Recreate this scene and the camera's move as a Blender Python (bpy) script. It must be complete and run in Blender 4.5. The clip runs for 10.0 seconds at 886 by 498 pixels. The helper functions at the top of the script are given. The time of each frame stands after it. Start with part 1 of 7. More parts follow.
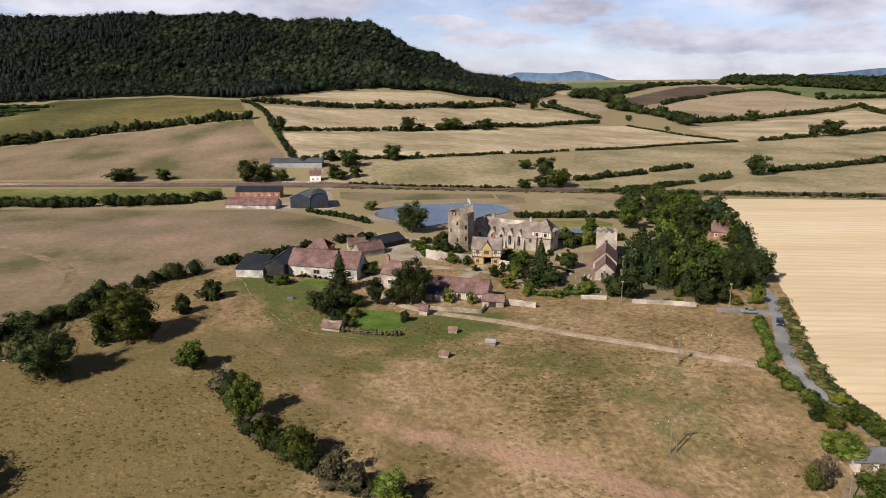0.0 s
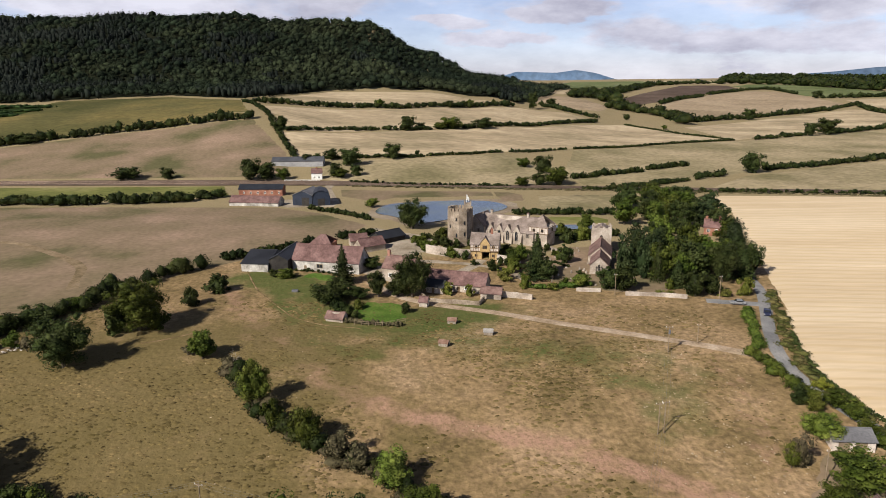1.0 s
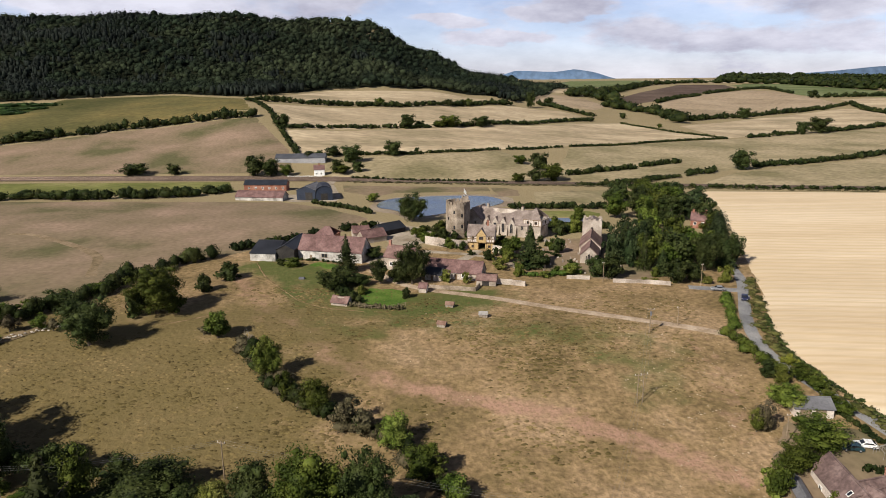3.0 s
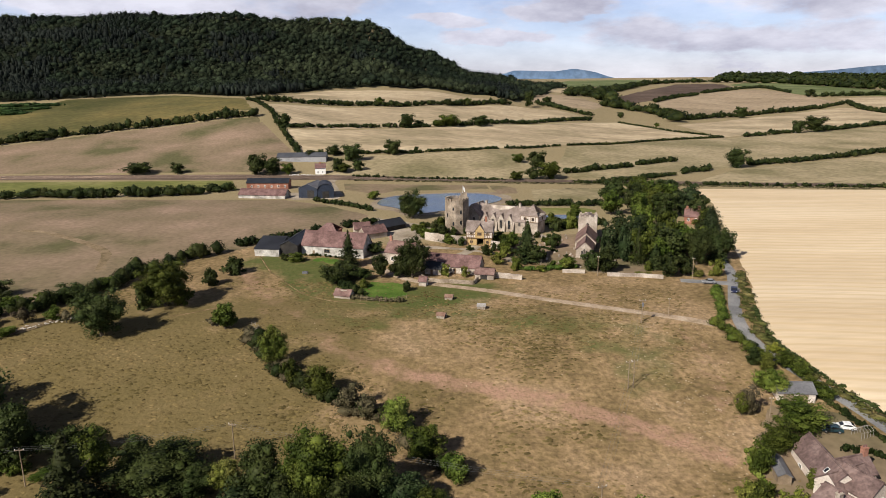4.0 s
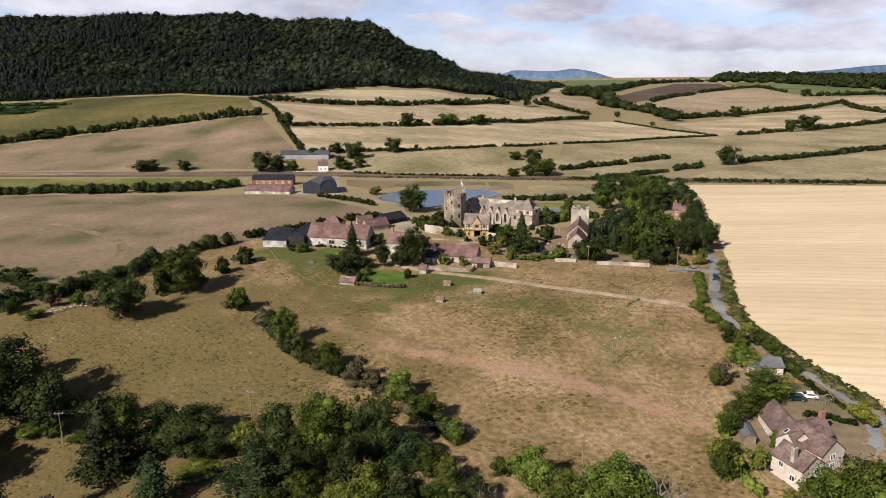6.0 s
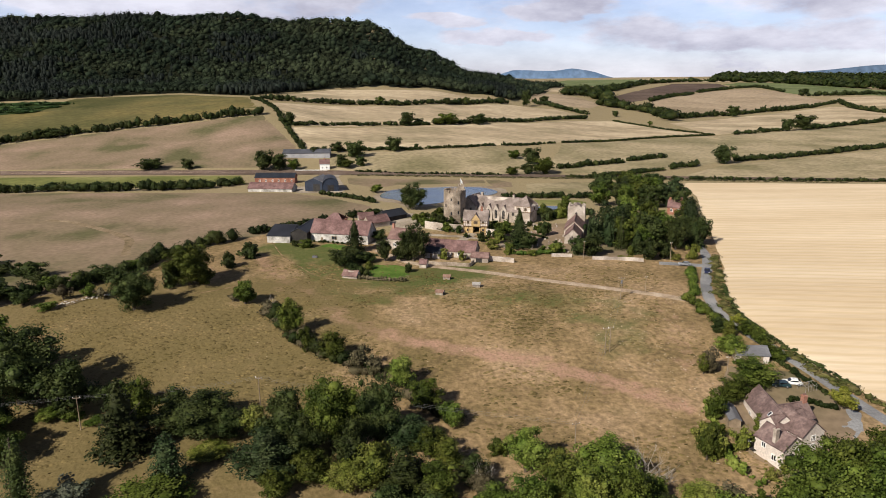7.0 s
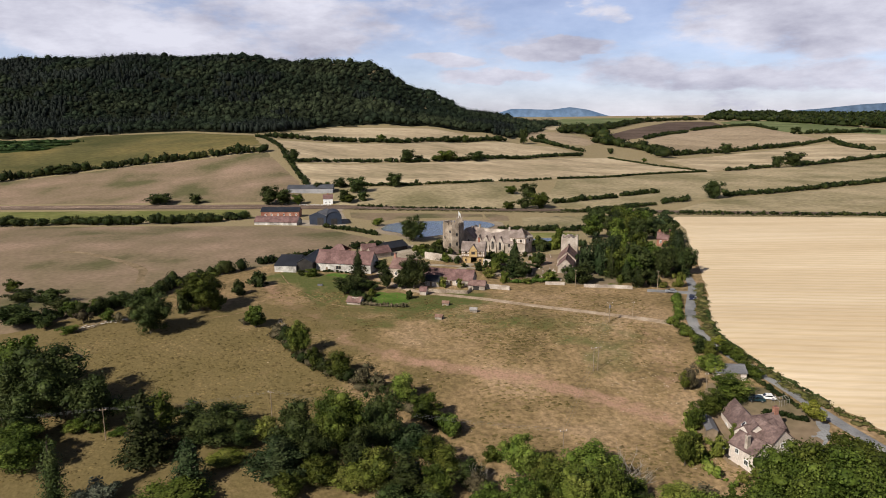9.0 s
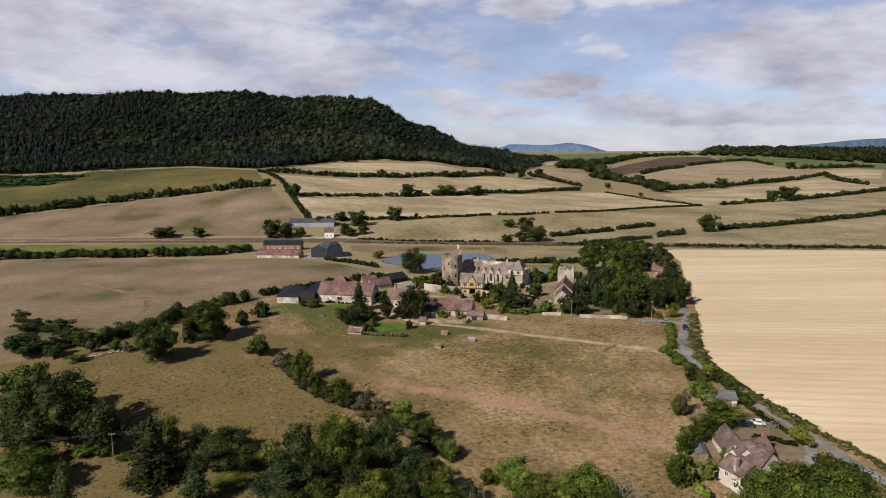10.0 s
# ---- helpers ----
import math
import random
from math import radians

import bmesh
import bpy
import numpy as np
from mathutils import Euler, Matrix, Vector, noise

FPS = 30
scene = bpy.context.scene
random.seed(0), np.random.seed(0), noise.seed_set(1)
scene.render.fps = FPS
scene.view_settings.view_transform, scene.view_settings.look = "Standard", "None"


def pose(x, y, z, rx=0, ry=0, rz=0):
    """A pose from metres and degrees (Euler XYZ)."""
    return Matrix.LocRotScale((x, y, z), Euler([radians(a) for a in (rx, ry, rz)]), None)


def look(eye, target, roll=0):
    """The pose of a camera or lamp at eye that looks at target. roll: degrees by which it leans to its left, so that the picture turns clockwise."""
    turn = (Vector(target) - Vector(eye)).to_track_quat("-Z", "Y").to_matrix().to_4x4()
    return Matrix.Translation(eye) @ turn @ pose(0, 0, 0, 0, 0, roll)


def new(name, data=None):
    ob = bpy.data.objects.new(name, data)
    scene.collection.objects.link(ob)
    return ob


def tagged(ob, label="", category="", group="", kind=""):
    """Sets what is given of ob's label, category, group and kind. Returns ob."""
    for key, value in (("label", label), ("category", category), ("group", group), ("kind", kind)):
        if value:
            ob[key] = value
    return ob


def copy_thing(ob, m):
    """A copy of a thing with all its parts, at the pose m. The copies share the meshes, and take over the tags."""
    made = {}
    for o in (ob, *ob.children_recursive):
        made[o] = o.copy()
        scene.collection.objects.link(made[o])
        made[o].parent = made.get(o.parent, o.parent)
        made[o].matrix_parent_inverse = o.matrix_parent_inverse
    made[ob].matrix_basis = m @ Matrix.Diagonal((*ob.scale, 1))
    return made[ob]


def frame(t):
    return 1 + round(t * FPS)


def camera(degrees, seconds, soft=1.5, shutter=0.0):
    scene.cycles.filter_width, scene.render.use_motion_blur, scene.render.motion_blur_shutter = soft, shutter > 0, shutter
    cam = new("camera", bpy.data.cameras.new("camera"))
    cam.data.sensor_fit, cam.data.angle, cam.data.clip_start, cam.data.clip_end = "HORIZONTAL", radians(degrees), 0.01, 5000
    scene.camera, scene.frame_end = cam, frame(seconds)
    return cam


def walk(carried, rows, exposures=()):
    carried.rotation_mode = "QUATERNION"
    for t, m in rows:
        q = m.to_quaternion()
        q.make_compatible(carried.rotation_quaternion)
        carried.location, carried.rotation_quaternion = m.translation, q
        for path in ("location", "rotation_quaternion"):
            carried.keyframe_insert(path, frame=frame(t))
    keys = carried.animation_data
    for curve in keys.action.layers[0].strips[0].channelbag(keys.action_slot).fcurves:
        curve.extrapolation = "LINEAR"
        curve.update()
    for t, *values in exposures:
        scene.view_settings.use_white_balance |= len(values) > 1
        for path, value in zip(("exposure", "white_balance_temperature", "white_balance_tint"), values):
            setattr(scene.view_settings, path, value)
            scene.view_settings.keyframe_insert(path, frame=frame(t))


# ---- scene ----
cam = camera(66.0, 10.0, soft=0.9)
PATH = [
    (0, (-0.34, -5.674, 65.143), (-0.352, -3.73, 64.672), -0.4),
    (0.5, (-0.284, -9.199, 65.162), (-0.296, -7.255, 64.69), -0.4),
    (1, (-0.228, -12.838, 65.177), (-0.239, -10.895, 64.705), -0.5),
    (1.5, (-0.092, -16.468, 65.333), (-0.103, -14.525, 64.86), -0.5),
    (2, (-0.067, -19.833, 65.303), (-0.077, -17.89, 64.83), -0.5),
    (2.5, (0.032, -22.953, 65.228), (0.023, -21.01, 64.754), -0.4),
    (4, (0.182, -33.367, 65.298), (0.175, -31.424, 64.822), -0.5),
    (4.5, (0.251, -36.839, 65.227), (0.244, -34.897, 64.751), -0.5),
    (5, (0.421, -40.319, 65.158), (0.413, -38.376, 64.682), -0.5),
    (5.5, (0.466, -43.919, 65.166), (0.459, -41.977, 64.69), -0.5),
    (7, (0.462, -54.592, 65.194), (0.457, -52.65, 64.717), -0.5),
    (7.5, (0.472, -58.165, 65.089), (0.467, -56.222, 64.613), -0.5),
    (8, (0.518, -61.639, 65.311), (0.515, -59.693, 64.849), -0.5),
    (8.5, (0.691, -65.245, 65.32), (0.686, -63.29, 64.898), -0.5),
    (9, (0.698, -68.819, 65.317), (0.695, -66.854, 64.945), -0.5),
    (9.5, (0.856, -72.415, 65.32), (0.854, -70.441, 64.997), -0.5),
    (10, (0.92, -76.015, 65.386), (0.919, -74.033, 65.113), -0.5),
]
walk(cam, [(t, look(eye, target, roll)) for t, eye, target, roll in PATH], exposures=[(0, 0.05), (4, 0.08), (7.8, 0.12), (9, -0.02), (10, -0.2)])


# ---- light ----
SUN_AZ, SUN_EL = radians(-137), radians(37)      # from behind the viewer, to the left
sun_from = Vector((math.sin(SUN_AZ) * math.cos(SUN_EL), math.cos(SUN_AZ) * math.cos(SUN_EL), math.sin(SUN_EL)))
sun = new("sun", bpy.data.lights.new("sun", "SUN"))
sun.data.energy, sun.data.angle, sun.data.color = 6.2, radians(0.6), (1.0, 0.92, 0.80)
sun.matrix_world = look(sun_from * 300, (0, 0, 0))


CLOUDS = ((-0.40, 0.235, 0.42, 0.075), (-0.22, 0.14, 0.15, 0.04), (-0.45, 0.115, 0.36, 0.035), (0.12, 0.205, 0.06, 0.03), (0.22, 0.15, 0.035, 0.014), (0.16, 0.098, 0.075, 0.012), (0.0, 0.083, 0.05, 0.010),
          (0.09, 0.061, 0.085, 0.010), (0.52, 0.125, 0.24, 0.045), (0.46, 0.055, 0.23, 0.022), (0.30, 0.235, 0.14, 0.03), (-0.9, 0.2, 0.3, 0.08), (0.95, 0.2, 0.25, 0.09))


def build_world():
    w = bpy.data.worlds.new("sky")
    scene.world = w
    w.use_nodes = True
    n, l = w.node_tree.nodes, w.node_tree.links
    n.clear()
    out, bg = n.new("ShaderNodeOutputWorld"), n.new("ShaderNodeBackground")
    sky = n.new("ShaderNodeTexSky")
    sky.sky_type, sky.sun_disc = "NISHITA", False
    sky.sun_elevation, sky.sun_rotation = SUN_EL, SUN_AZ
    sky.dust_density, sky.altitude, sky.ozone_density = 0.2, 200, 5.0
    tc, sep = n.new("ShaderNodeTexCoord"), n.new("ShaderNodeSeparateXYZ")
    l.new(tc.outputs["Generated"], sep.inputs[0])
    big, fine = n.new("ShaderNodeTexNoise"), n.new("ShaderNodeTexNoise")

    def calc(op, a, b=None, c=None):
        node = n.new("ShaderNodeMath")
        node.operation = op
        for i, v in enumerate((a, b, c)):
            if v is not None:
                if isinstance(v, (int, float)):
                    node.inputs[i].default_value = v
                else:
                    l.new(v, node.inputs[i])
        return node.outputs[0]

    azimuth = calc("ARCTAN2", sep.outputs["X"], sep.outputs["Y"])
    height = calc("ARCSINE", sep.outputs["Z"])
    angles = n.new("ShaderNodeCombineXYZ")
    l.new(azimuth, angles.inputs[0])
    l.new(calc("MULTIPLY", height, 2.6), angles.inputs[1])
    for node, scale, detail in ((big, 4.2, 8), (fine, 6.0, 7)):
        node.inputs["Scale"].default_value, node.inputs["Detail"].default_value = scale, detail
        node.inputs["Roughness"].default_value = 0.6
        l.new(angles.outputs[0], node.inputs["Vector"])
    # the larger clouds: azimuth, height, half width, half height (radians)
    masses = None
    warp = n.new("ShaderNodeTexNoise")
    warp.inputs["Scale"].default_value, warp.inputs["Detail"].default_value = 11.0, 6
    l.new(angles.outputs[0], warp.inputs["Vector"])
    shift = n.new("ShaderNodeSeparateColor")
    l.new(warp.outputs["Color"], shift.inputs[0])
    bent_az = calc("MULTIPLY_ADD", calc("SUBTRACT", shift.outputs[0], 0.5), 0.16, azimuth)
    bent_el = calc("MULTIPLY_ADD", calc("SUBTRACT", shift.outputs[1], 0.5), 0.055, height)
    for a, e, w, h in CLOUDS:
        dx = calc("MULTIPLY", calc("SUBTRACT", bent_az, a), 1 / w)
        dy = calc("MULTIPLY", calc("SUBTRACT", bent_el, e), 1 / h)
        near = calc("SUBTRACT", 1.0, calc("ADD", calc("MULTIPLY", dx, dx), calc("MULTIPLY", dy, dy)))
        masses = near if masses is None else calc("MAXIMUM", masses, near)
    masses = calc("MAXIMUM", masses, -0.55)
    ragged = calc("ADD", calc("MULTIPLY", masses, 0.34), calc("MULTIPLY", calc("SUBTRACT", big.outputs["Fac"], 0.5), 2.2))
    cover = n.new("ShaderNodeMapRange")
    cover.inputs["From Min"].default_value, cover.inputs["From Max"].default_value = -0.22, 0.14
    cover.inputs["To Min"].default_value, cover.inputs["To Max"].default_value = 0.42, 1.0
    cover.interpolation_type = "SMOOTHSTEP"
    l.new(ragged, cover.inputs["Value"])
    high = n.new("ShaderNodeMapRange")
    high.inputs["From Min"].default_value, high.inputs["From Max"].default_value = 0.3, 0.55
    high.inputs["To Min"].default_value, high.inputs["To Max"].default_value = 1.0, 0.1
    l.new(sep.outputs["Z"], high.inputs["Value"])
    less = n.new("ShaderNodeMath")
    less.operation = "MULTIPLY"
    l.new(cover.outputs[0], less.inputs[0])
    l.new(high.outputs[0], less.inputs[1])
    tone = n.new("ShaderNodeValToRGB")
    tone.color_ramp.elements[0].position, tone.color_ramp.elements[1].position = 0.34, 0.62
    tone.color_ramp.elements[0].color, tone.color_ramp.elements[1].color = (6.3, 6.3, 7.9, 1), (11.2, 11.2, 12.8, 1)
    l.new(fine.outputs["Fac"], tone.inputs[0])
    mix = n.new("ShaderNodeMix")
    mix.data_type = "RGBA"
    low = n.new("ShaderNodeMapRange")
    low.inputs["From Min"].default_value, low.inputs["From Max"].default_value = 0.0, 0.12
    low.inputs["To Min"].default_value, low.inputs["To Max"].default_value = 0.8, 0.0
    l.new(sep.outputs["Z"], low.inputs["Value"])
    most = n.new("ShaderNodeMath")
    most.operation = "MAXIMUM"
    l.new(less.outputs[0], most.inputs[0])
    l.new(low.outputs[0], most.inputs[1])
    l.new(most.outputs[0], mix.inputs[0])
    gain, lit = n.new("ShaderNodeMapRange"), n.new("ShaderNodeVectorMath")
    gain.inputs["From Min"].default_value, gain.inputs["From Max"].default_value = 0.05, 0.55
    gain.inputs["To Min"].default_value, gain.inputs["To Max"].default_value = 1.75, 0.5
    l.new(sep.outputs["Z"], gain.inputs["Value"])
    lit.operation = "SCALE"
    l.new(sky.outputs[0], lit.inputs[0])
    l.new(gain.outputs[0], lit.inputs["Scale"])
    clear = n.new("ShaderNodeVectorMath")
    clear.operation, clear.inputs[1].default_value = "MULTIPLY", (0.97, 0.90, 1.04)
    l.new(lit.outputs[0], clear.inputs[0])
    l.new(clear.outputs[0], mix.inputs[6])
    l.new(tone.outputs[0], mix.inputs[7])
    l.new(mix.outputs[2], bg.inputs[0])
    bg.inputs[1].default_value = 0.07
    l.new(bg.outputs[0], out.inputs[0])


build_world()


# ---- materials ----
def mat(name, colours, scale=1.0, fine=8.0, rough=0.85, bump=0.3, metal=0.0, spec=0.3, per_object=0.0, per_island=0.0, stretch=None, bump_dist=0.05, vary=0.22):
    """A surface of two or three colours, mixed by noise at two scales (in metres of the object), with fine relief."""
    m = bpy.data.materials.new(name)
    m.use_nodes = True
    n, l = m.node_tree.nodes, m.node_tree.links
    b = n["Principled BSDF"]
    b.inputs["Roughness"].default_value, b.inputs["Metallic"].default_value = rough, metal
    b.inputs["Specular IOR Level"].default_value = min(spec, 0.06) if rough >= 0.9 else spec
    tc, mp = n.new("ShaderNodeNewGeometry"), n.new("ShaderNodeMapping")
    l.new(tc.outputs["Position"], mp.inputs[0])
    if stretch:
        mp.inputs["Rotation"].default_value = (0, 0, stretch[0])
        mp.inputs["Scale"].default_value = (stretch[1], stretch[2], 1)
    big, small = n.new("ShaderNodeTexNoise"), n.new("ShaderNodeTexNoise")
    for node, s, d in ((big, scale, 4), (small, fine, 3)):
        node.inputs["Scale"].default_value, node.inputs["Detail"].default_value = s, d
        l.new(mp.outputs[0], node.inputs["Vector"])
    ramp = n.new("ShaderNodeValToRGB")
    e = ramp.color_ramp.elements
    while len(e) < len(colours):
        e.new(0.5)
    for i, c in enumerate(colours):
        e[i].position = 0.34 + 0.32 * i / (len(colours) - 1)
        e[i].color = (*c, 1)
    l.new(big.outputs["Fac"], ramp.inputs[0])
    hsv = n.new("ShaderNodeHueSaturation")
    l.new(ramp.outputs[0], hsv.inputs["Color"])
    val = n.new("ShaderNodeMapRange")
    val.inputs["From Min"].default_value, val.inputs["From Max"].default_value = 0.3, 0.7
    val.inputs["To Min"].default_value, val.inputs["To Max"].default_value = 1 - vary, 1 + vary
    l.new(small.outputs["Fac"], val.inputs["Value"])
    last = val.outputs[0]
    for amount, source in ((per_object, "object"), (per_island, "island")):
        if amount:
            if source == "object":
                r = n.new("ShaderNodeObjectInfo").outputs["Random"]
            else:
                r = tc.outputs["Random Per Island"]
            mr = n.new("ShaderNodeMapRange")
            mr.inputs["To Min"].default_value, mr.inputs["To Max"].default_value = 1 - amount, 1 + amount
            l.new(r, mr.inputs["Value"])
            mul = n.new("ShaderNodeMath")
            mul.operation = "MULTIPLY"
            l.new(last, mul.inputs[0])
            l.new(mr.outputs[0], mul.inputs[1])
            last = mul.outputs[0]
            if source == "object":
                hue = n.new("ShaderNodeMapRange")
                hue.inputs["To Min"].default_value, hue.inputs["To Max"].default_value = 0.5 - amount * 0.05, 0.5 + amount * 0.05
                l.new(r, hue.inputs["Value"])
                l.new(hue.outputs[0], hsv.inputs["Hue"])
    l.new(last, hsv.inputs["Value"])
    l.new(hsv.outputs[0], b.inputs["Base Color"])
    if bump:
        bp = n.new("ShaderNodeBump")
        bp.inputs["Strength"].default_value, bp.inputs["Distance"].default_value = bump, bump_dist
        l.new(small.outputs["Fac"], bp.inputs["Height"])
        l.new(bp.outputs[0], b.inputs["Normal"])
    return m


def courses(m, pitch, depth=0.4):
    """Adds level courses (of tiles or stones), pitch metres apart in height, to a material's relief and tone."""
    n, l = m.node_tree.nodes, m.node_tree.links
    b = n["Principled BSDF"]
    geo, sep, wave = n.new("ShaderNodeNewGeometry"), n.new("ShaderNodeSeparateXYZ"), n.new("ShaderNodeMath")
    l.new(geo.outputs["Position"], sep.inputs[0])
    mul = n.new("ShaderNodeMath")
    mul.operation, mul.inputs[1].default_value = "MULTIPLY", 1 / pitch
    l.new(sep.outputs["Z"], mul.inputs[0])
    wave.operation = "FRACT"
    l.new(mul.outputs[0], wave.inputs[0])
    bp = n.new("ShaderNodeBump")
    bp.inputs["Strength"].default_value, bp.inputs["Distance"].default_value = depth, 0.06
    l.new(wave.outputs[0], bp.inputs["Height"])
    if b.inputs["Normal"].links:
        l.new(b.inputs["Normal"].links[0].from_socket, bp.inputs["Normal"])
    l.new(bp.outputs[0], b.inputs["Normal"])
    return m


LEAF = [mat("leaf_mid", [(0.0249, 0.0381, 0.0058), (0.0464, 0.0629, 0.00995), (0.0787, 0.0953, 0.0174)], 0.25, 2.0, 0.6, 0, spec=0.08, per_object=0.3, per_island=0.35),
        mat("leaf_dark", [(0.0166, 0.0249, 0.00663), (0.0298, 0.0398, 0.0108), (0.048, 0.058, 0.0174)], 0.25, 2.0, 0.6, 0, spec=0.08, per_object=0.25, per_island=0.35),
        mat("leaf_light", [(0.0463, 0.0655, 0.0101), (0.0815, 0.101, 0.0171), (0.12, 0.132, 0.0279)], 0.25, 2.0, 0.6, 0, spec=0.08, per_object=0.3, per_island=0.35)]
LEAF_CONIFER = mat("needles", [(0.0139, 0.0209, 0.00647), (0.0244, 0.0322, 0.00967), (0.04, 0.0482, 0.0161)], 0.3, 2.0, 0.65, 0, spec=0.08, per_object=0.3, per_island=0.3)
LEAF_YELLOW = mat("leaf_yellow", [(0.0867, 0.105, 0.0133), (0.145, 0.161, 0.0221), (0.188, 0.195, 0.0387)], 0.3, 2.0, 0.6, 0, spec=0.08, per_object=0.2, per_island=0.3)
LEAF_DRY = mat("leaf_dry", [(0.044, 0.04, 0.0208), (0.072, 0.0624, 0.0336), (0.096, 0.08, 0.048)], 0.3, 2.0, 0.75, 0, spec=0.08, per_object=0.25, per_island=0.3)
# Both forest colours are lowered to carry the cloud shadow on the hill.
LEAF_FOREST = mat("forest_leaves", [(0.00768, 0.0125, 0.00828), (0.0144, 0.0211, 0.012), (0.0298, 0.0374, 0.0193)], 0.006, 0.035, 0.8, 0, spec=0.05, per_island=0.16, vary=0.7)
NEEDLE_FOREST = mat("forest_needles", [(0.004, 0.007, 0.005), (0.007, 0.011, 0.008), (0.012, 0.017, 0.012)], 0.004, 0.05, 0.75, 0, per_island=0.35, vary=0.3, spec=0.15)
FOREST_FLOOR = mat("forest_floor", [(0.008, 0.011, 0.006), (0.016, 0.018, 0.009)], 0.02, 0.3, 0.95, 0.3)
LEAF_HEDGE = mat("hedge_leaves", [(0.00808, 0.0138, 0.00346), (0.0162, 0.0242, 0.00576), (0.0334, 0.038, 0.0104)], 0.12, 1.5, 0.65, 0, spec=0.08, per_island=0.4)
LEAF_BLUE = mat("leaf_bluish", [(0.0118, 0.0204, 0.00716), (0.0219, 0.0331, 0.012), (0.0389, 0.0504, 0.0197)], 0.25, 2.0, 0.6, 0, spec=0.08, per_object=0.25, per_island=0.35)
LEAF_LIME = mat("leaf_lime", [(0.0643, 0.0774, 0.0119), (0.106, 0.116, 0.022), (0.152, 0.15, 0.039)], 0.25, 2.0, 0.6, 0, spec=0.08, per_object=0.2, per_island=0.35)
VERGE = mat("verge_growth", [(0.036, 0.043, 0.011), (0.067, 0.068, 0.021), (0.125, 0.107, 0.043)], 0.3, 2.0, 0.75, 0, spec=0.08, per_island=0.4)
LEAF_CLIPPED = mat("clipped_leaves", [(0.040, 0.070, 0.012), (0.055, 0.090, 0.016), (0.078, 0.115, 0.024)], 0.3, 2.0, 0.65, 0, spec=0.08, per_island=0.3)
LEAF_GREY = mat("leaf_grey", [(0.048, 0.0576, 0.036), (0.08, 0.0896, 0.0592), (0.12, 0.124, 0.088)], 0.25, 2.0, 0.65, 0, spec=0.08, per_object=0.2, per_island=0.35)
BARK = mat("bark", [(0.05, 0.04, 0.03), (0.11, 0.09, 0.07)], 0.8, 9, 0.9, 0.6)
DEADWOOD = mat("dead_wood", [(0.16, 0.14, 0.12), (0.28, 0.25, 0.21)], 0.8, 9, 0.9, 0.4)
STONE = courses(mat("limestone", [(0.24, 0.2, 0.164), (0.36, 0.308, 0.26), (0.48, 0.424, 0.368)], 0.25, 2.2, 0.9, 0.5), 0.35)
STONE_WARM = courses(mat("tower_stone", [(0.16, 0.126, 0.0941), (0.244, 0.197, 0.151), (0.344, 0.286, 0.227)], 0.3, 2.2, 0.9, 0.6), 0.35)
WHITEWASH = mat("worn_whitewash", [(0.216, 0.203, 0.18), (0.378, 0.36, 0.333), (0.522, 0.504, 0.468)], 0.4, 2.5, 0.9, 0.4)
RENDER_CREAM = mat("cream_render", [(0.477, 0.417, 0.368), (0.563, 0.504, 0.455)], 0.3, 3, 0.9, 0.2)
TIMBER_YELLOW = mat("ochre_plaster", [(0.34, 0.235, 0.105), (0.44, 0.31, 0.15)], 0.4, 3, 0.85, 0.2)
TIMBER = mat("weathered_oak", [(0.13, 0.085, 0.05), (0.22, 0.15, 0.09)], 0.6, 6, 0.85, 0.3)
BRICK = courses(mat("red_brick", [(0.2, 0.085, 0.0585), (0.272, 0.128, 0.09), (0.32, 0.17, 0.126)], 0.4, 3, 0.9, 0.4), 0.25)
TILE_RED = courses(mat("clay_tiles", [(0.0997, 0.0546, 0.0504), (0.142, 0.081, 0.0747), (0.19, 0.114, 0.106)], 0.35, 1.6, 0.85, 0.4), 0.22, 0.6)
TILE_BROWN = courses(mat("brown_tiles", [(0.113, 0.0655, 0.0568), (0.162, 0.0983, 0.086), (0.216, 0.139, 0.12)], 0.35, 1.6, 0.85, 0.4), 0.22, 0.6)
TILE_PLUM = courses(mat("plum_brown_tiles", [(0.0959, 0.0636, 0.0586), (0.142, 0.0958, 0.0879), (0.19, 0.134, 0.122)], 0.4, 1.6, 0.85, 0.4), 0.22, 0.6)
TILE_STONE = courses(mat("stone_slates", [(0.135, 0.106, 0.0896), (0.191, 0.152, 0.133), (0.251, 0.205, 0.182)], 0.3, 1.6, 0.85, 0.4), 0.28, 0.6)
ROOF_BLACK = mat("black_sheet_roof", [(0.012, 0.013, 0.017), (0.022, 0.024, 0.03)], 0.2, 3, 0.55, 0.2, spec=0.4)
ROOF_GREY = mat("grey_sheet_roof", [(0.10, 0.10, 0.11), (0.16, 0.16, 0.17)], 0.2, 3, 0.6, 0.2)
ROOF_SLATE_BLUE = mat("dark_blue_roof", [(0.0135, 0.0158, 0.0225), (0.0225, 0.0257, 0.0338)], 0.3, 3, 0.5, 0.2)
SHEET_BLUE = mat("blue_sheet_wall", [(0.015, 0.021, 0.036), (0.024, 0.033, 0.054)], 0.3, 3, 0.55, 0.2)
SHEET_GREY_PALE = mat("pale_grey_sheet_wall", [(0.24, 0.24, 0.25), (0.33, 0.33, 0.34)], 0.3, 3, 0.6, 0.2)
ROOF_DARK_GREY = mat("dark_grey_sheet_roof", [(0.055, 0.058, 0.068), (0.085, 0.088, 0.1)], 0.2, 3, 0.6, 0.2)
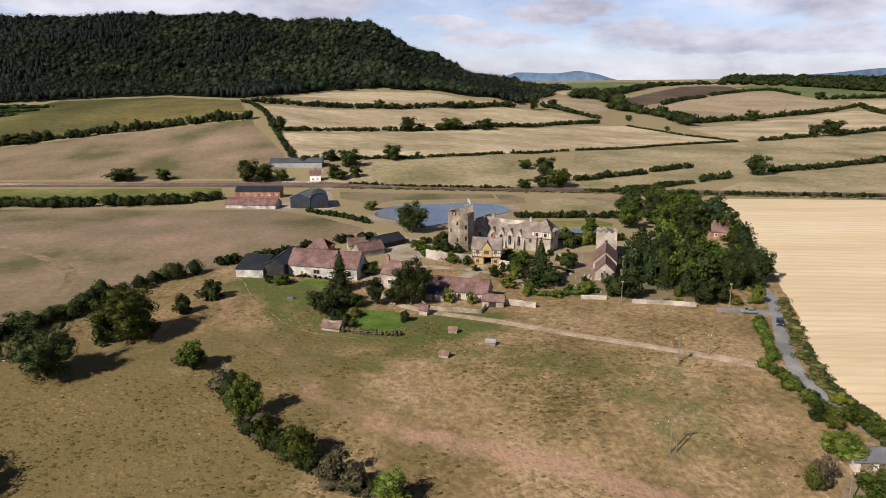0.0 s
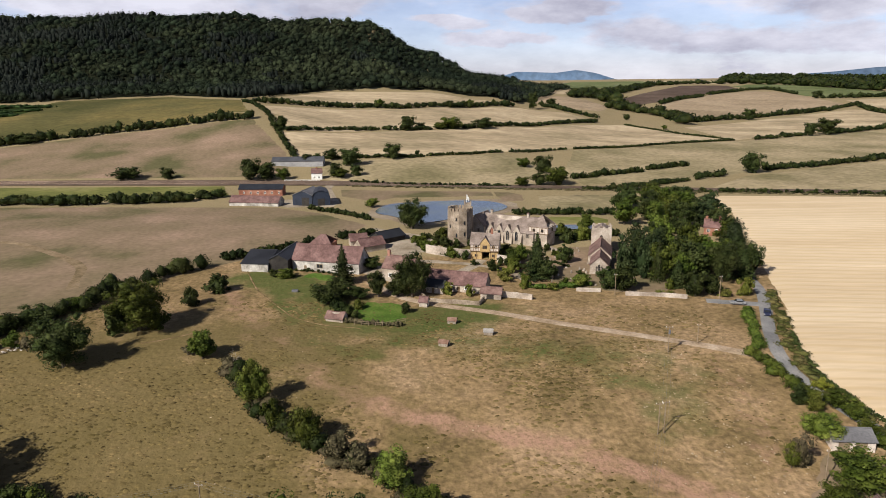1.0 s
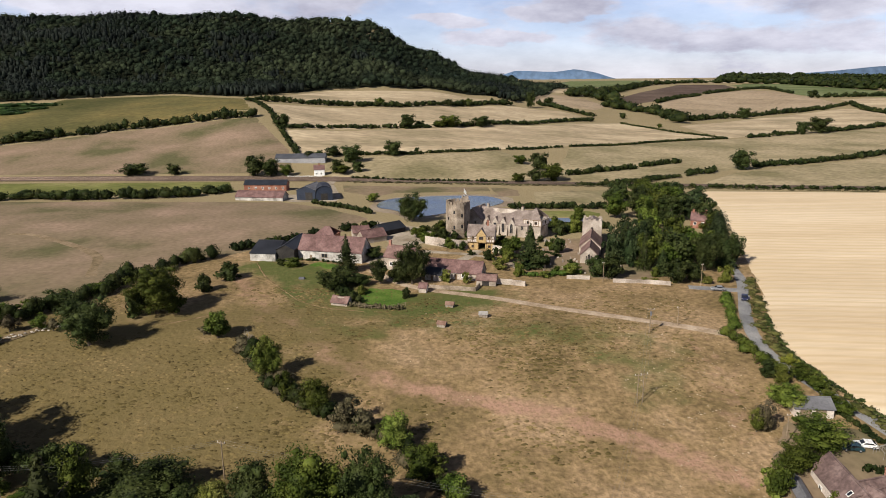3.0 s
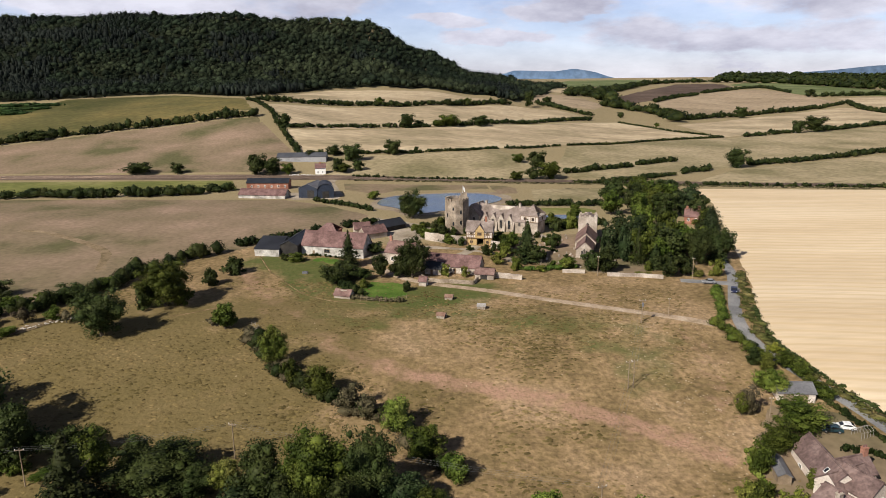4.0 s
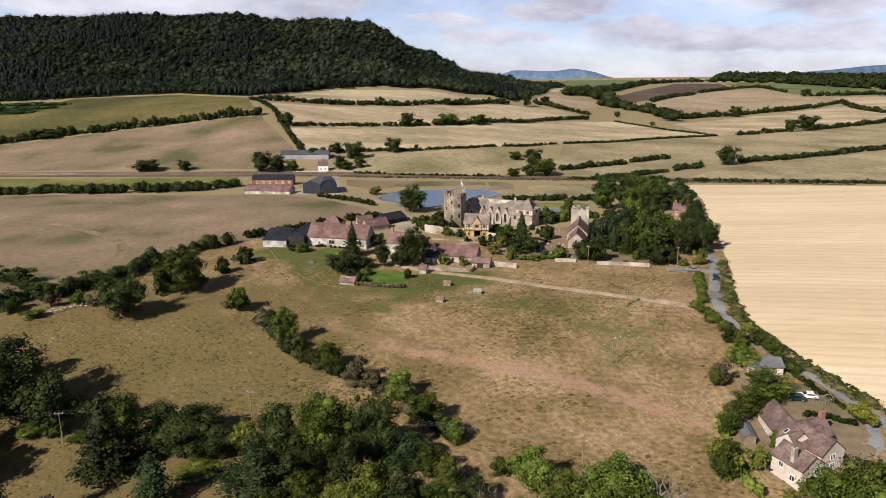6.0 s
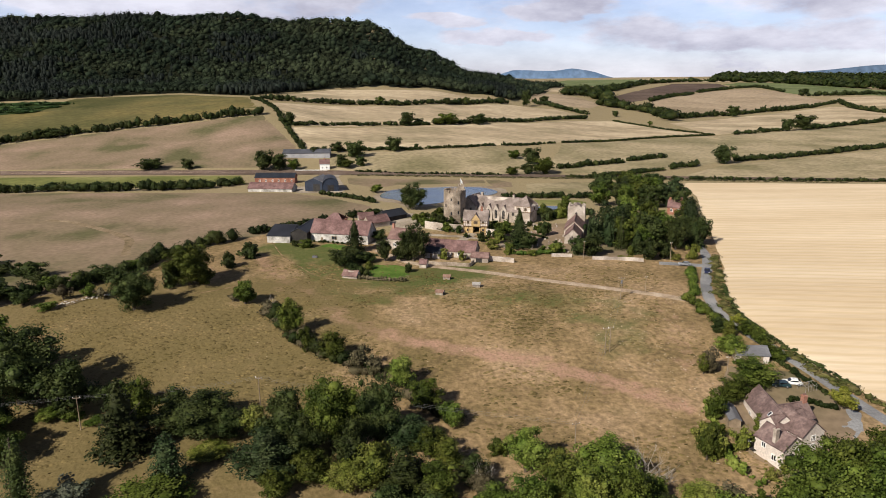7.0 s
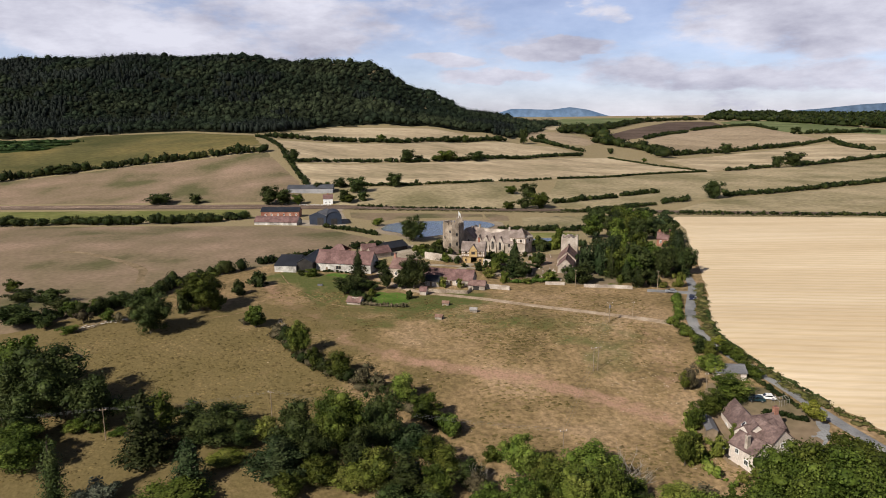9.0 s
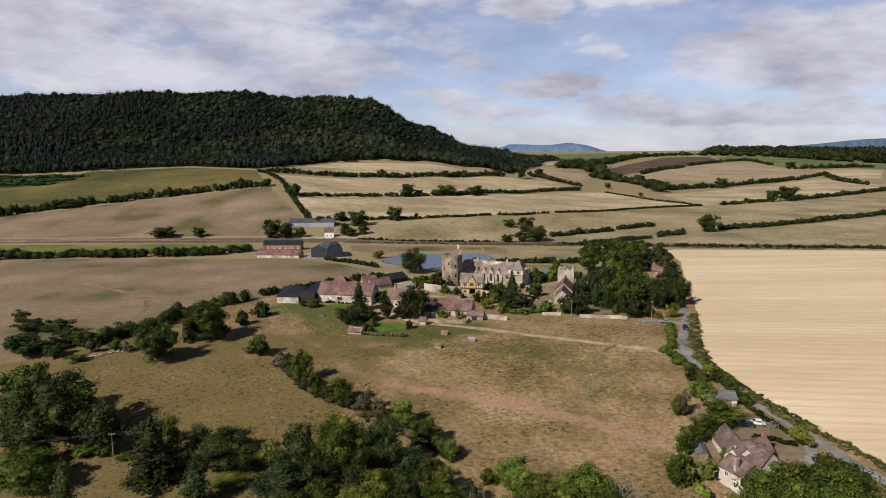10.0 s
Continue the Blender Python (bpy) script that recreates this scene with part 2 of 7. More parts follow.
DARK_BOARDS = mat("black_boards", [(0.018, 0.016, 0.015), (0.04, 0.036, 0.032)], 0.5, 5, 0.8, 0.4)
WOOD_GREY = mat("grey_boards", [(0.16, 0.12, 0.08), (0.26, 0.2, 0.14)], 0.5, 6, 0.85, 0.4)
RUST = mat("rusty_sheet", [(0.15, 0.085, 0.06), (0.24, 0.155, 0.12)], 0.8, 6, 0.8, 0.3)
WHITE_PAINT = mat("white_paint", [(0.70, 0.70, 0.68), (0.80, 0.80, 0.78)], 0.6, 5, 0.5, 0.1)
GLASS_DARK = mat("window_glass", [(0.012, 0.014, 0.017), (0.022, 0.025, 0.03)], 0.5, 3, 0.08, 0, spec=0.6)
ASPHALT = mat("asphalt", [(0.15, 0.15, 0.155), (0.20, 0.20, 0.205), (0.25, 0.245, 0.24)], 0.15, 2.5, 0.9, 0.2)
GRAVEL = mat("pale_gravel", [(0.20, 0.16, 0.115), (0.29, 0.245, 0.19), (0.36, 0.31, 0.25)], 0.12, 1.8, 0.95, 0.4)
TRACK = mat("worn_track", [(0.253, 0.19, 0.127), (0.345, 0.265, 0.19), (0.414, 0.333, 0.253)], 0.2, 1.5, 0.95, 0.4)
BALLAST = mat("ballast", [(0.085, 0.0624, 0.049), (0.136, 0.101, 0.0805)], 0.1, 1.2, 0.95, 0.4)
RAIL = mat("rail_steel", [(0.12, 0.08, 0.06), (0.2, 0.15, 0.12)], 0.5, 4, 0.45, 0, metal=0.7)
MUD = mat("dry_mud", [(0.20, 0.155, 0.11), (0.29, 0.24, 0.18)], 0.08, 0.9, 0.95, 0.3)
WATER = mat("pond_water", [(0.040, 0.075, 0.14), (0.06, 0.09, 0.13), (0.10, 0.12, 0.10)], 0.06, 0.7, 0.22, 0.10, spec=0.25)
PATH_SOIL = mat("trodden_soil", [(0.102, 0.0748, 0.0357), (0.17, 0.117, 0.0638), (0.246, 0.17, 0.102)], 0.3, 1.5, 0.95, 0.4)
SCARP = mat("red_earth", [(0.128, 0.0978, 0.0561), (0.188, 0.14, 0.085), (0.232, 0.174, 0.115)], 0.18, 1.2, 0.95, 0.5)
DRIVE = mat("drive_tarmac", [(0.19, 0.19, 0.195), (0.25, 0.25, 0.25)], 0.2, 2, 0.9, 0.2)
FIELD_MATS = {
    "straw": mat("straw_field", [(0.252, 0.207, 0.13), (0.353, 0.28, 0.185), (0.448, 0.364, 0.246)], 0.012, 0.12, 0.95, 0.2, stretch=(0.3, 1, 2.2)),
    "pasture": mat("dry_pasture", [(0.174, 0.151, 0.0816), (0.261, 0.216, 0.13), (0.336, 0.273, 0.173)], 0.02, 0.3, 0.95, 0.2),
    "tan": mat("tan_pasture", [(0.098, 0.092, 0.0448), (0.17, 0.133, 0.0829), (0.205, 0.152, 0.103), (0.26, 0.186, 0.134)], 0.024, 0.5, 0.95, 0.4, vary=0.16),
    # Olive grass, taken darker to stand for cloud shadow over the left fields.
    "olive": mat("olive_pasture", [(0.0551, 0.0566, 0.0198), (0.0968, 0.0879, 0.0342), (0.161, 0.127, 0.0486)], 0.010, 0.2, 0.95, 0.2),
    "green": mat("green_pasture", [(0.105, 0.115, 0.035), (0.150, 0.155, 0.05), (0.205, 0.19, 0.08)], 0.02, 0.25, 0.95, 0.2),
    "fargreen": mat("far_green_pasture", [(0.085, 0.105, 0.042), (0.115, 0.138, 0.058), (0.15, 0.165, 0.078)], 0.012, 0.15, 0.95, 0.2),
    "bracken": mat("bracken", [(0.0104, 0.0192, 0.0048), (0.0182, 0.0312, 0.0072), (0.039, 0.054, 0.012)], 0.06, 0.4, 0.9, 0.6),
    "brown": mat("brown_stubble", [(0.224, 0.174, 0.114), (0.291, 0.224, 0.151), (0.336, 0.263, 0.181)], 0.012, 0.15, 0.95, 0.2),
    "plough": mat("ploughed_soil", [(0.060, 0.042, 0.033), (0.085, 0.060, 0.047), (0.115, 0.083, 0.064)], 0.012, 0.15, 0.95, 0.2),
    "lawn": mat("lawn", [(0.055, 0.10, 0.018), (0.078, 0.13, 0.024), (0.11, 0.155, 0.036)], 0.15, 1.5, 0.9, 0.3),
}


def meadow_material():
    """Sun-dried rough grass: tan and olive patches, reddish bare ground where 'worn' says so, fresh grass where 'lush'
    does; 'olive' also carries cloud shade on the left.
    """
    m = mat("dry_meadow", [(0.161, 0.116, 0.0573), (0.236, 0.164, 0.087), (0.307, 0.214, 0.128)], 0.05, 0.7, 0.95, 0.8, bump_dist=0.4, vary=0.36)
    n, l = m.node_tree.nodes, m.node_tree.links
    hsv = [x for x in n if x.type == "HUE_SAT"][0]
    b = n["Principled BSDF"]
    geo = n.new("ShaderNodeNewGeometry")
    last = hsv.outputs[0]
    for attr, colour, scale in (("worn", (0.345, 0.210, 0.150), 0.3), ("lush", (0.060, 0.088, 0.022), 0.14), ("olive", (0.132, 0.104, 0.044), 0.12), ("far", (0.265, 0.218, 0.128), 0.03)):
        at, ns, add, rmp, mix = n.new("ShaderNodeAttribute"), n.new("ShaderNodeTexNoise"), n.new("ShaderNodeMath"), n.new("ShaderNodeMapRange"), n.new("ShaderNodeMix")
        at.attribute_name = attr
        ns.inputs["Scale"].default_value, ns.inputs["Detail"].default_value = scale, 6
        l.new(geo.outputs["Position"], ns.inputs["Vector"])
        add.operation = "ADD"
        l.new(at.outputs["Fac"], add.inputs[0])
        l.new(ns.outputs["Fac"], add.inputs[1])
        rmp.inputs["From Min"].default_value, rmp.inputs["From Max"].default_value = 0.80, 1.16
        rmp.inputs["To Max"].default_value = 0.85
        l.new(add.outputs[0], rmp.inputs["Value"])
        mix.data_type = "RGBA"
        l.new(rmp.outputs[0], mix.inputs[0])
        l.new(last, mix.inputs[6])
        mix.inputs[7].default_value = (*colour, 1)
        last = mix.outputs[2]
    speck, cut, dark = n.new("ShaderNodeTexNoise"), n.new("ShaderNodeMapRange"), n.new("ShaderNodeMix")
    speck.inputs["Scale"].default_value, speck.inputs["Detail"].default_value = 2.0, 8
    speck.inputs["Roughness"].default_value = 0.62
    mp = n.new("ShaderNodeMapping")
    mp.inputs["Scale"].default_value = (0.8, 0.65, 1.0)
    l.new(geo.outputs["Position"], mp.inputs[0])
    l.new(mp.outputs[0], speck.inputs["Vector"])
    cut.inputs["From Min"].default_value, cut.inputs["From Max"].default_value = 0.50, 0.62
    cut.inputs["To Max"].default_value = 0.43
    l.new(speck.outputs["Fac"], cut.inputs["Value"])
    dark.data_type = "RGBA"
    l.new(cut.outputs[0], dark.inputs[0])
    l.new(last, dark.inputs[6])
    dark.inputs[7].default_value = (0.112, 0.086, 0.034, 1)
    l.new(dark.outputs[2], b.inputs["Base Color"])
    return m


def wheat_material():
    """Pale cut corn, with the lines of the drill and the wheelings."""
    m = mat("corn_stubble", [(0.53, 0.415, 0.278), (0.58, 0.465, 0.32), (0.63, 0.515, 0.367)], 0.02, 0.3, 0.95, 0.2, stretch=(-0.09, 0.35, 2.6), vary=0.07)
    n, l = m.node_tree.nodes, m.node_tree.links
    b = n["Principled BSDF"]
    src = b.inputs["Base Color"].links[0].from_socket
    geo, mp, wv, mix, cut = n.new("ShaderNodeNewGeometry"), n.new("ShaderNodeMapping"), n.new("ShaderNodeTexWave"), n.new("ShaderNodeMix"), n.new("ShaderNodeMapRange")
    mp.inputs["Rotation"].default_value = (0, 0, 0.09)
    l.new(geo.outputs["Position"], mp.inputs[0])
    l.new(mp.outputs[0], wv.inputs["Vector"])
    wv.bands_direction = "Y"
    wv.inputs["Scale"].default_value, wv.inputs["Distortion"].default_value = 0.075, 1.8
    wv.inputs["Detail"].default_value, wv.inputs["Detail Scale"].default_value = 3, 0.4
    cut.inputs["From Min"].default_value, cut.inputs["From Max"].default_value = 0.55, 1.0
    cut.inputs["To Max"].default_value = 0.32
    l.new(wv.outputs["Fac"], cut.inputs["Value"])
    mix.data_type = "RGBA"
    l.new(cut.outputs[0], mix.inputs[0])
    l.new(src, mix.inputs[6])
    mix.inputs[7].default_value = (0.44, 0.32, 0.16, 1)
    l.new(mix.outputs[2], b.inputs["Base Color"])
    return m


FIELD_MATS["wheat"] = wheat_material()
MEADOW = meadow_material()


# ---- terrain ----
PY = (-600, -100, 0, 40, 65, 85, 105, 125, 150, 200, 250, 275, 350, 400)
PZ = (-17, -16, -14, -12, -9.5, -8, -5.5, -2.5, 0, 1, 3, 4, 4.05, 5)
FY = (400, 480, 600, 750, 950, 1200, 1450, 1800, 2400, 3200, 4700)
FU = (-1.2, -0.66, -0.45, -0.28, -0.11, -0.03, 0.05, 0.14, 0.27, 0.44, 0.66, 1.2)
FZ = ((5, 18, 38, 52, 75, 150, 190, 195, 190, 180, 100), (5, 15, 30, 46, 65, 140, 190, 195, 190, 180, 100),
      (5, 17, 36, 48, 62, 137, 200, 203, 190, 170, 100), (5, 18, 42, 50, 60, 122, 196, 200, 184, 160, 90),
      (5, 15, 28, 42, 55, 102, 180, 186, 160, 130, 80), (5, 14, 25, 38, 52, 76, 119, 123, 112, 100, 80),
      (5, 12, 21, 31, 45, 58, 72, 78, 78, 80, 70), (5, 9, 16, 23, 35, 45, 50, 55, 62, 74, 70),
      (5, 7, 11, 15, 22, 33, 42, 50, 63, 76, 70), (5, 6, 8, 10, 15, 25, 38, 50, 65, 77, 70),
      (5, 6, 8, 10, 16, 27, 38, 50, 66, 77, 70), (5, 6, 8, 10, 16, 27, 38, 50, 66, 77, 70))
def smooth_cells(knots, v):
    k = np.asarray(knots, float)
    v = np.clip(v, k[0], k[-1])
    i = np.clip(np.searchsorted(k, v, side="right") - 1, 0, len(k) - 2)
    return i, (v - k[i]) / (k[i + 1] - k[i])
def ground(x, y):
    x, y = np.asarray(x, float), np.asarray(y, float)
    near = np.interp(y, PY, PZ)
    u = x / np.maximum(y + 40, 60)
    i, a = smooth_cells(FU, u)
    j, b = smooth_cells(FY, y)
    a = a * a * (3 - 2 * a)
    Z = np.asarray(FZ, float)
    far = (Z[i, j] * (1 - a) + Z[i + 1, j] * a) * (1 - b) + (Z[i, j + 1] * (1 - a) + Z[i + 1, j + 1] * a) * b
    lumps = np.sin(x / 61 + 1.3 * np.sin(y / 97)) * np.sin(y / 83 + 1.7 * np.sin(x / 113)) * 4.5 + np.sin(x / 37 + y / 190) * 2.5
    far = far + lumps * np.clip((far - 75) / 60, 0, 1)
    return np.where(y < 400, near, far)


def gz(x, y):
    return float(ground(x, y))


# ---- mesh helpers ----
def mesh_from(name, verts, faces, material, smooth=False):
    me = bpy.data.meshes.new(name)
    me.from_pydata(np.asarray(verts).tolist() if isinstance(verts, np.ndarray) else verts, [], np.asarray(faces).tolist() if isinstance(faces, np.ndarray) else faces)
    me.materials.append(material)
    if smooth:
        me.polygons.foreach_set("use_smooth", [True] * len(me.polygons))
    me.update()
    return me


def solid(name, me, parent=None, label="", m=None, kind=""):
    ob = new(name, me)
    if parent:
        ob.parent = parent
    if m is not None:
        ob.matrix_basis = m
    return tagged(ob, label=label, kind=kind)


def thing(name, m, label, category, group="", kind=""):
    ob = new(name)
    ob.empty_display_size = 0.5
    ob.matrix_basis = m
    return tagged(ob, label=label, category=category, group=group, kind=kind)


def part(name, bm, material, parent, label=""):
    me = bpy.data.meshes.new(name)
    bm.normal_update()
    bm.to_mesh(me)
    bm.free()
    me.materials.append(material)
    return solid(name, me, parent, label)


def box(bm, x0, x1, y0, y1, z0, z1, bevel=0.0):
    m = Matrix.Translation(((x0 + x1) / 2, (y0 + y1) / 2, (z0 + z1) / 2)) @ Matrix.Diagonal((x1 - x0, y1 - y0, z1 - z0, 1))
    made = bmesh.ops.create_cube(bm, size=1, matrix=m)
    if bevel:
        edges = list({e for v in made["verts"] for e in v.link_edges})
        bmesh.ops.bevel(bm, geom=edges, offset=bevel, segments=1, affect="EDGES")
    return bm


def prism(bm, outline, axis, a, b):
    """A solid of the outline (pairs), drawn out along an axis from a to b."""
    def at(p, d):
        return {"x": (d, p[0], p[1]), "y": (p[0], d, p[1]), "z": (p[0], p[1], d)}[axis]
    lo, hi = [bm.verts.new(at(p, a)) for p in outline], [bm.verts.new(at(p, b)) for p in outline]
    bm.faces.new(lo), bm.faces.new(hi[::-1])
    for i in range(len(lo)):
        j = (i + 1) % len(lo)
        bm.faces.new((lo[i], lo[j], hi[j], hi[i]))
    bmesh.ops.recalc_face_normals(bm, faces=bm.faces[:])
    return bm


def tube(bm, a, b, ra, rb, n=7):
    a, b = Vector(a), Vector(b)
    q = (b - a).to_track_quat("Z", "Y").to_matrix()
    ring = [[bm.verts.new(p + q @ Vector((r * math.cos(k * math.tau / n), r * math.sin(k * math.tau / n), 0))) for k in range(n)] for p, r in ((a, ra), (b, rb))]
    for k in range(n):
        j = (k + 1) % n
        bm.faces.new((ring[0][k], ring[0][j], ring[1][j], ring[1][k]))
    bm.faces.new(ring[0][::-1]), bm.faces.new(ring[1])
    return bm


def B():
    return bmesh.new()


# ---- leaves ----
def rand_dirs(rng, n):
    v = rng.normal(size=(n, 3))
    return v / np.linalg.norm(v, axis=1, keepdims=True)


def cards(rng, centres, normals, size, tilt=0.75):
    """Small bent leaf sprays at the centres, facing roughly along the normals: vertices and quads."""
    n = len(centres)
    nn = normals + tilt * rng.normal(size=(n, 3))
    nn /= np.linalg.norm(nn, axis=1, keepdims=True)
    t = np.cross(nn, rand_dirs(rng, n))
    t /= np.linalg.norm(t, axis=1, keepdims=True) + 1e-9
    b = np.cross(nn, t)
    s = (size * rng.uniform(0.6, 1.35, size=(n, 1)))
    v = np.stack([centres - t * s * 0.5, centres - b * s * 0.42 + nn * s * 0.12, centres + t * s * 0.5, centres + b * s * 0.42 + nn * s * 0.12], 1).reshape(-1, 3)
    return v, np.arange(4 * n).reshape(-1, 4)


def ball(rng, centre, radii, rough=0.18, level=1):
    bm = B()
    bmesh.ops.create_icosphere(bm, subdivisions=level, radius=1)
    v = np.array([x.co[:] for x in bm.verts])
    f = np.array([[x.index for x in fc.verts] for fc in bm.faces])
    bm.free()
    v *= 1 + rough * rng.normal(size=(len(v), 1))
    return v * np.asarray(radii) + np.asarray(centre), f


def gather(chunks):
    vs, fs, k = [], [], 0
    for v, f in chunks:
        vs.append(v)
        fs += (np.asarray(f) + k).tolist()
        k += len(v)
    return np.concatenate(vs), fs


def broad_crown(rng, h, w, blobs, per, size, low=0.22, puff=1.0):
    chunks = []
    cz, rz = h * (0.5 + low / 2), h * (0.5 - low / 2)
    core = np.array([w * 0.25, w * 0.25, rz * 0.6])
    chunks.append(ball(rng, (0, 0, cz), core, 0.1, 2))
    extra = int(per * blobs * 0.16)
    d0 = rand_dirs(rng, extra)
    chunks.append(cards(rng, np.array([0, 0, cz]) + d0 * core * rng.uniform(1.0, 1.2, (extra, 1)), d0, size * 1.15))
    for k in range(blobs):
        d = rand_dirs(rng, 1)[0]
        d[2] = d[2] * 0.9 + 0.08
        reach = rng.uniform(0.5, 0.95)
        r = w * rng.uniform(0.08, 0.2) * puff
        c = np.array([d[0] * w * 0.5 * reach, d[1] * w * 0.5 * reach, cz + d[2] * rz * reach])
        dirs = rand_dirs(rng, per)
        rr = r * rng.uniform(0.72, 1.14, size=(per, 1))
        cc = c + dirs * rr * np.array([1, 1, 0.8])
        chunks.append(cards(rng, cc, dirs + np.array([0, 0, 0.25]), size))
        chunks.append(ball(rng, c, (r * 0.52, r * 0.52, r * 0.44), 0.25, 1))
    return gather(chunks)


def conifer_crown(rng, h, w, tiers, per, size, power=0.62):
    chunks = [ball(rng, (0, 0, h * 0.45), (w * 0.2, w * 0.2, h * 0.42), 0.1, 2)]
    for k in range(tiers):
        f = k / (tiers - 1)
        z, r = h * (0.08 + 0.9 * f), w * 0.5 * (1 - f) ** power * rng.uniform(0.62, 1.15) + 0.1
        m = max(8, int(per * (1 - f * 0.85)))
        a = rng.uniform(0, math.tau, m)
        q = r * np.sqrt(rng.uniform(0.12, 1, m)) * (1 + 0.18 * np.sin(a * 5 + k))
        c = np.stack([q * np.cos(a), q * np.sin(a), z - q * 0.3 + rng.normal(0, h * 0.018, m)], 1)
        nrm = np.stack([0.6 * np.cos(a), 0.6 * np.sin(a), np.full(m, 0.8)], 1)
        chunks.append(cards(rng, c, nrm, size, 0.4))
    return gather(chunks)


def spruce_crown(rng, h, w, tiers, per, size):
    """Whorls of drooping boughs round a thin dark core, with gaps of air between them."""
    chunks = [ball(rng, (0, 0, h * 0.42), (w * 0.15, w * 0.15, h * 0.4), 0.12, 2)]
    for k in range(tiers):
        f = k / (tiers - 1)
        z, reach = h * (0.07 + 0.91 * f), w * 0.5 * (1 - f) ** 0.85 + 0.15
        boughs = max(4, int(9 - 4 * f))
        for j in range(boughs):
            a = math.tau * (j + 0.5 * (k % 2)) / boughs + rng.normal(0, 0.22)
            r = reach * rng.uniform(0.7, 1.15)
            m = max(5, int(per * r / w))
            q = r * rng.uniform(0.1, 1, m)
            side = rng.normal(0, 1, m) * (0.10 + 0.11 * q)
            x, y = q * math.cos(a) - side * math.sin(a), q * math.sin(a) + side * math.cos(a)
            c = np.stack([x, y, z - q * 0.34 + 0.045 * q * q + rng.normal(0, 0.08, m)], 1)
            chunks.append(cards(rng, c, np.stack([0.5 * x / r, 0.5 * y / r, np.full(m, 0.8)], 1), size, 0.35))
    return gather(chunks)


def trunk_mesh(rng, h, w, reach=0.62, r=None):
    bm = B()
    r = r or h * 0.028 + 0.05
    tube(bm, (0, 0, -0.5), (0, 0, h * 0.28), r * 1.25, r * 0.85)
    tube(bm, (0, 0, h * 0.28), (rng.normal(0, 0.02) * h, rng.normal(0, 0.02) * h, h * reach), r * 0.85, r * 0.3)
    for k in range(5):
        a = k * math.tau / 5 + rng.uniform(0, 0.8)
        z = h * rng.uniform(0.2, 0.42)
        tube(bm, (0, 0, z), (w * 0.3 * math.cos(a), w * 0.3 * math.sin(a), z + h * rng.uniform(0.15, 0.3)), r * 0.45, r * 0.12, 5)
    me = bpy.data.meshes.new("trunk")
    bm.to_mesh(me)
    bm.free()
    me.materials.append(BARK)
    return me


class Kind:
    """A kind of tree: trunk and crown of a set size, from which trees of any size are copied."""
    def __init__(self, seed, shape, material, h=12.0, w=10.0, blobs=28, per=130, size=0.56, low=-0.06, puff=1.0):
        rng = np.random.default_rng(seed)
        self.h, self.w = h, w
        if shape == "broad":
            v, f = broad_crown(rng, h, w, blobs, per, size, low, puff)
        elif shape == "spruce":
            v, f = spruce_crown(rng, h, w, blobs, per, size)
        else:
            v, f = conifer_crown(rng, h, w, blobs, per, size, {"conifer": 0.62, "cypress": 0.38, "cedar": 0.5}[shape])
        self.crown = mesh_from("crown", v, f, material, True)
        self.trunk = trunk_mesh(rng, h, w, 0.62 if shape == "broad" else 0.93)

    def plant(self, x, y, h, w, label, name="tree", group="", turn=None, z=None):
        turn = (x * 7.3 + y * 3.1) % math.tau if turn is None else turn
        m = Matrix.Translation((x, y, (gz(x, y) if z is None else z))) @ Matrix.Rotation(turn, 4, "Z") @ Matrix.Diagonal((w / self.w, w / self.w, h / self.h, 1))
        ob = thing(name, m, label, "conifer" if name == "conifer" else "shrub" if name == "shrub" else "tree", group)
        solid("trunk", self.trunk, ob)
        solid("crown", self.crown, ob)
        return ob


def kinds(seeds, material, h=12.0, w=10.0, blobs=24, per=85, size=0.62, low=-0.06, puff=1.0, shape="broad"):
    return [Kind(seed, shape, material, h, w, blobs, per, size, low, puff) for seed in seeds]


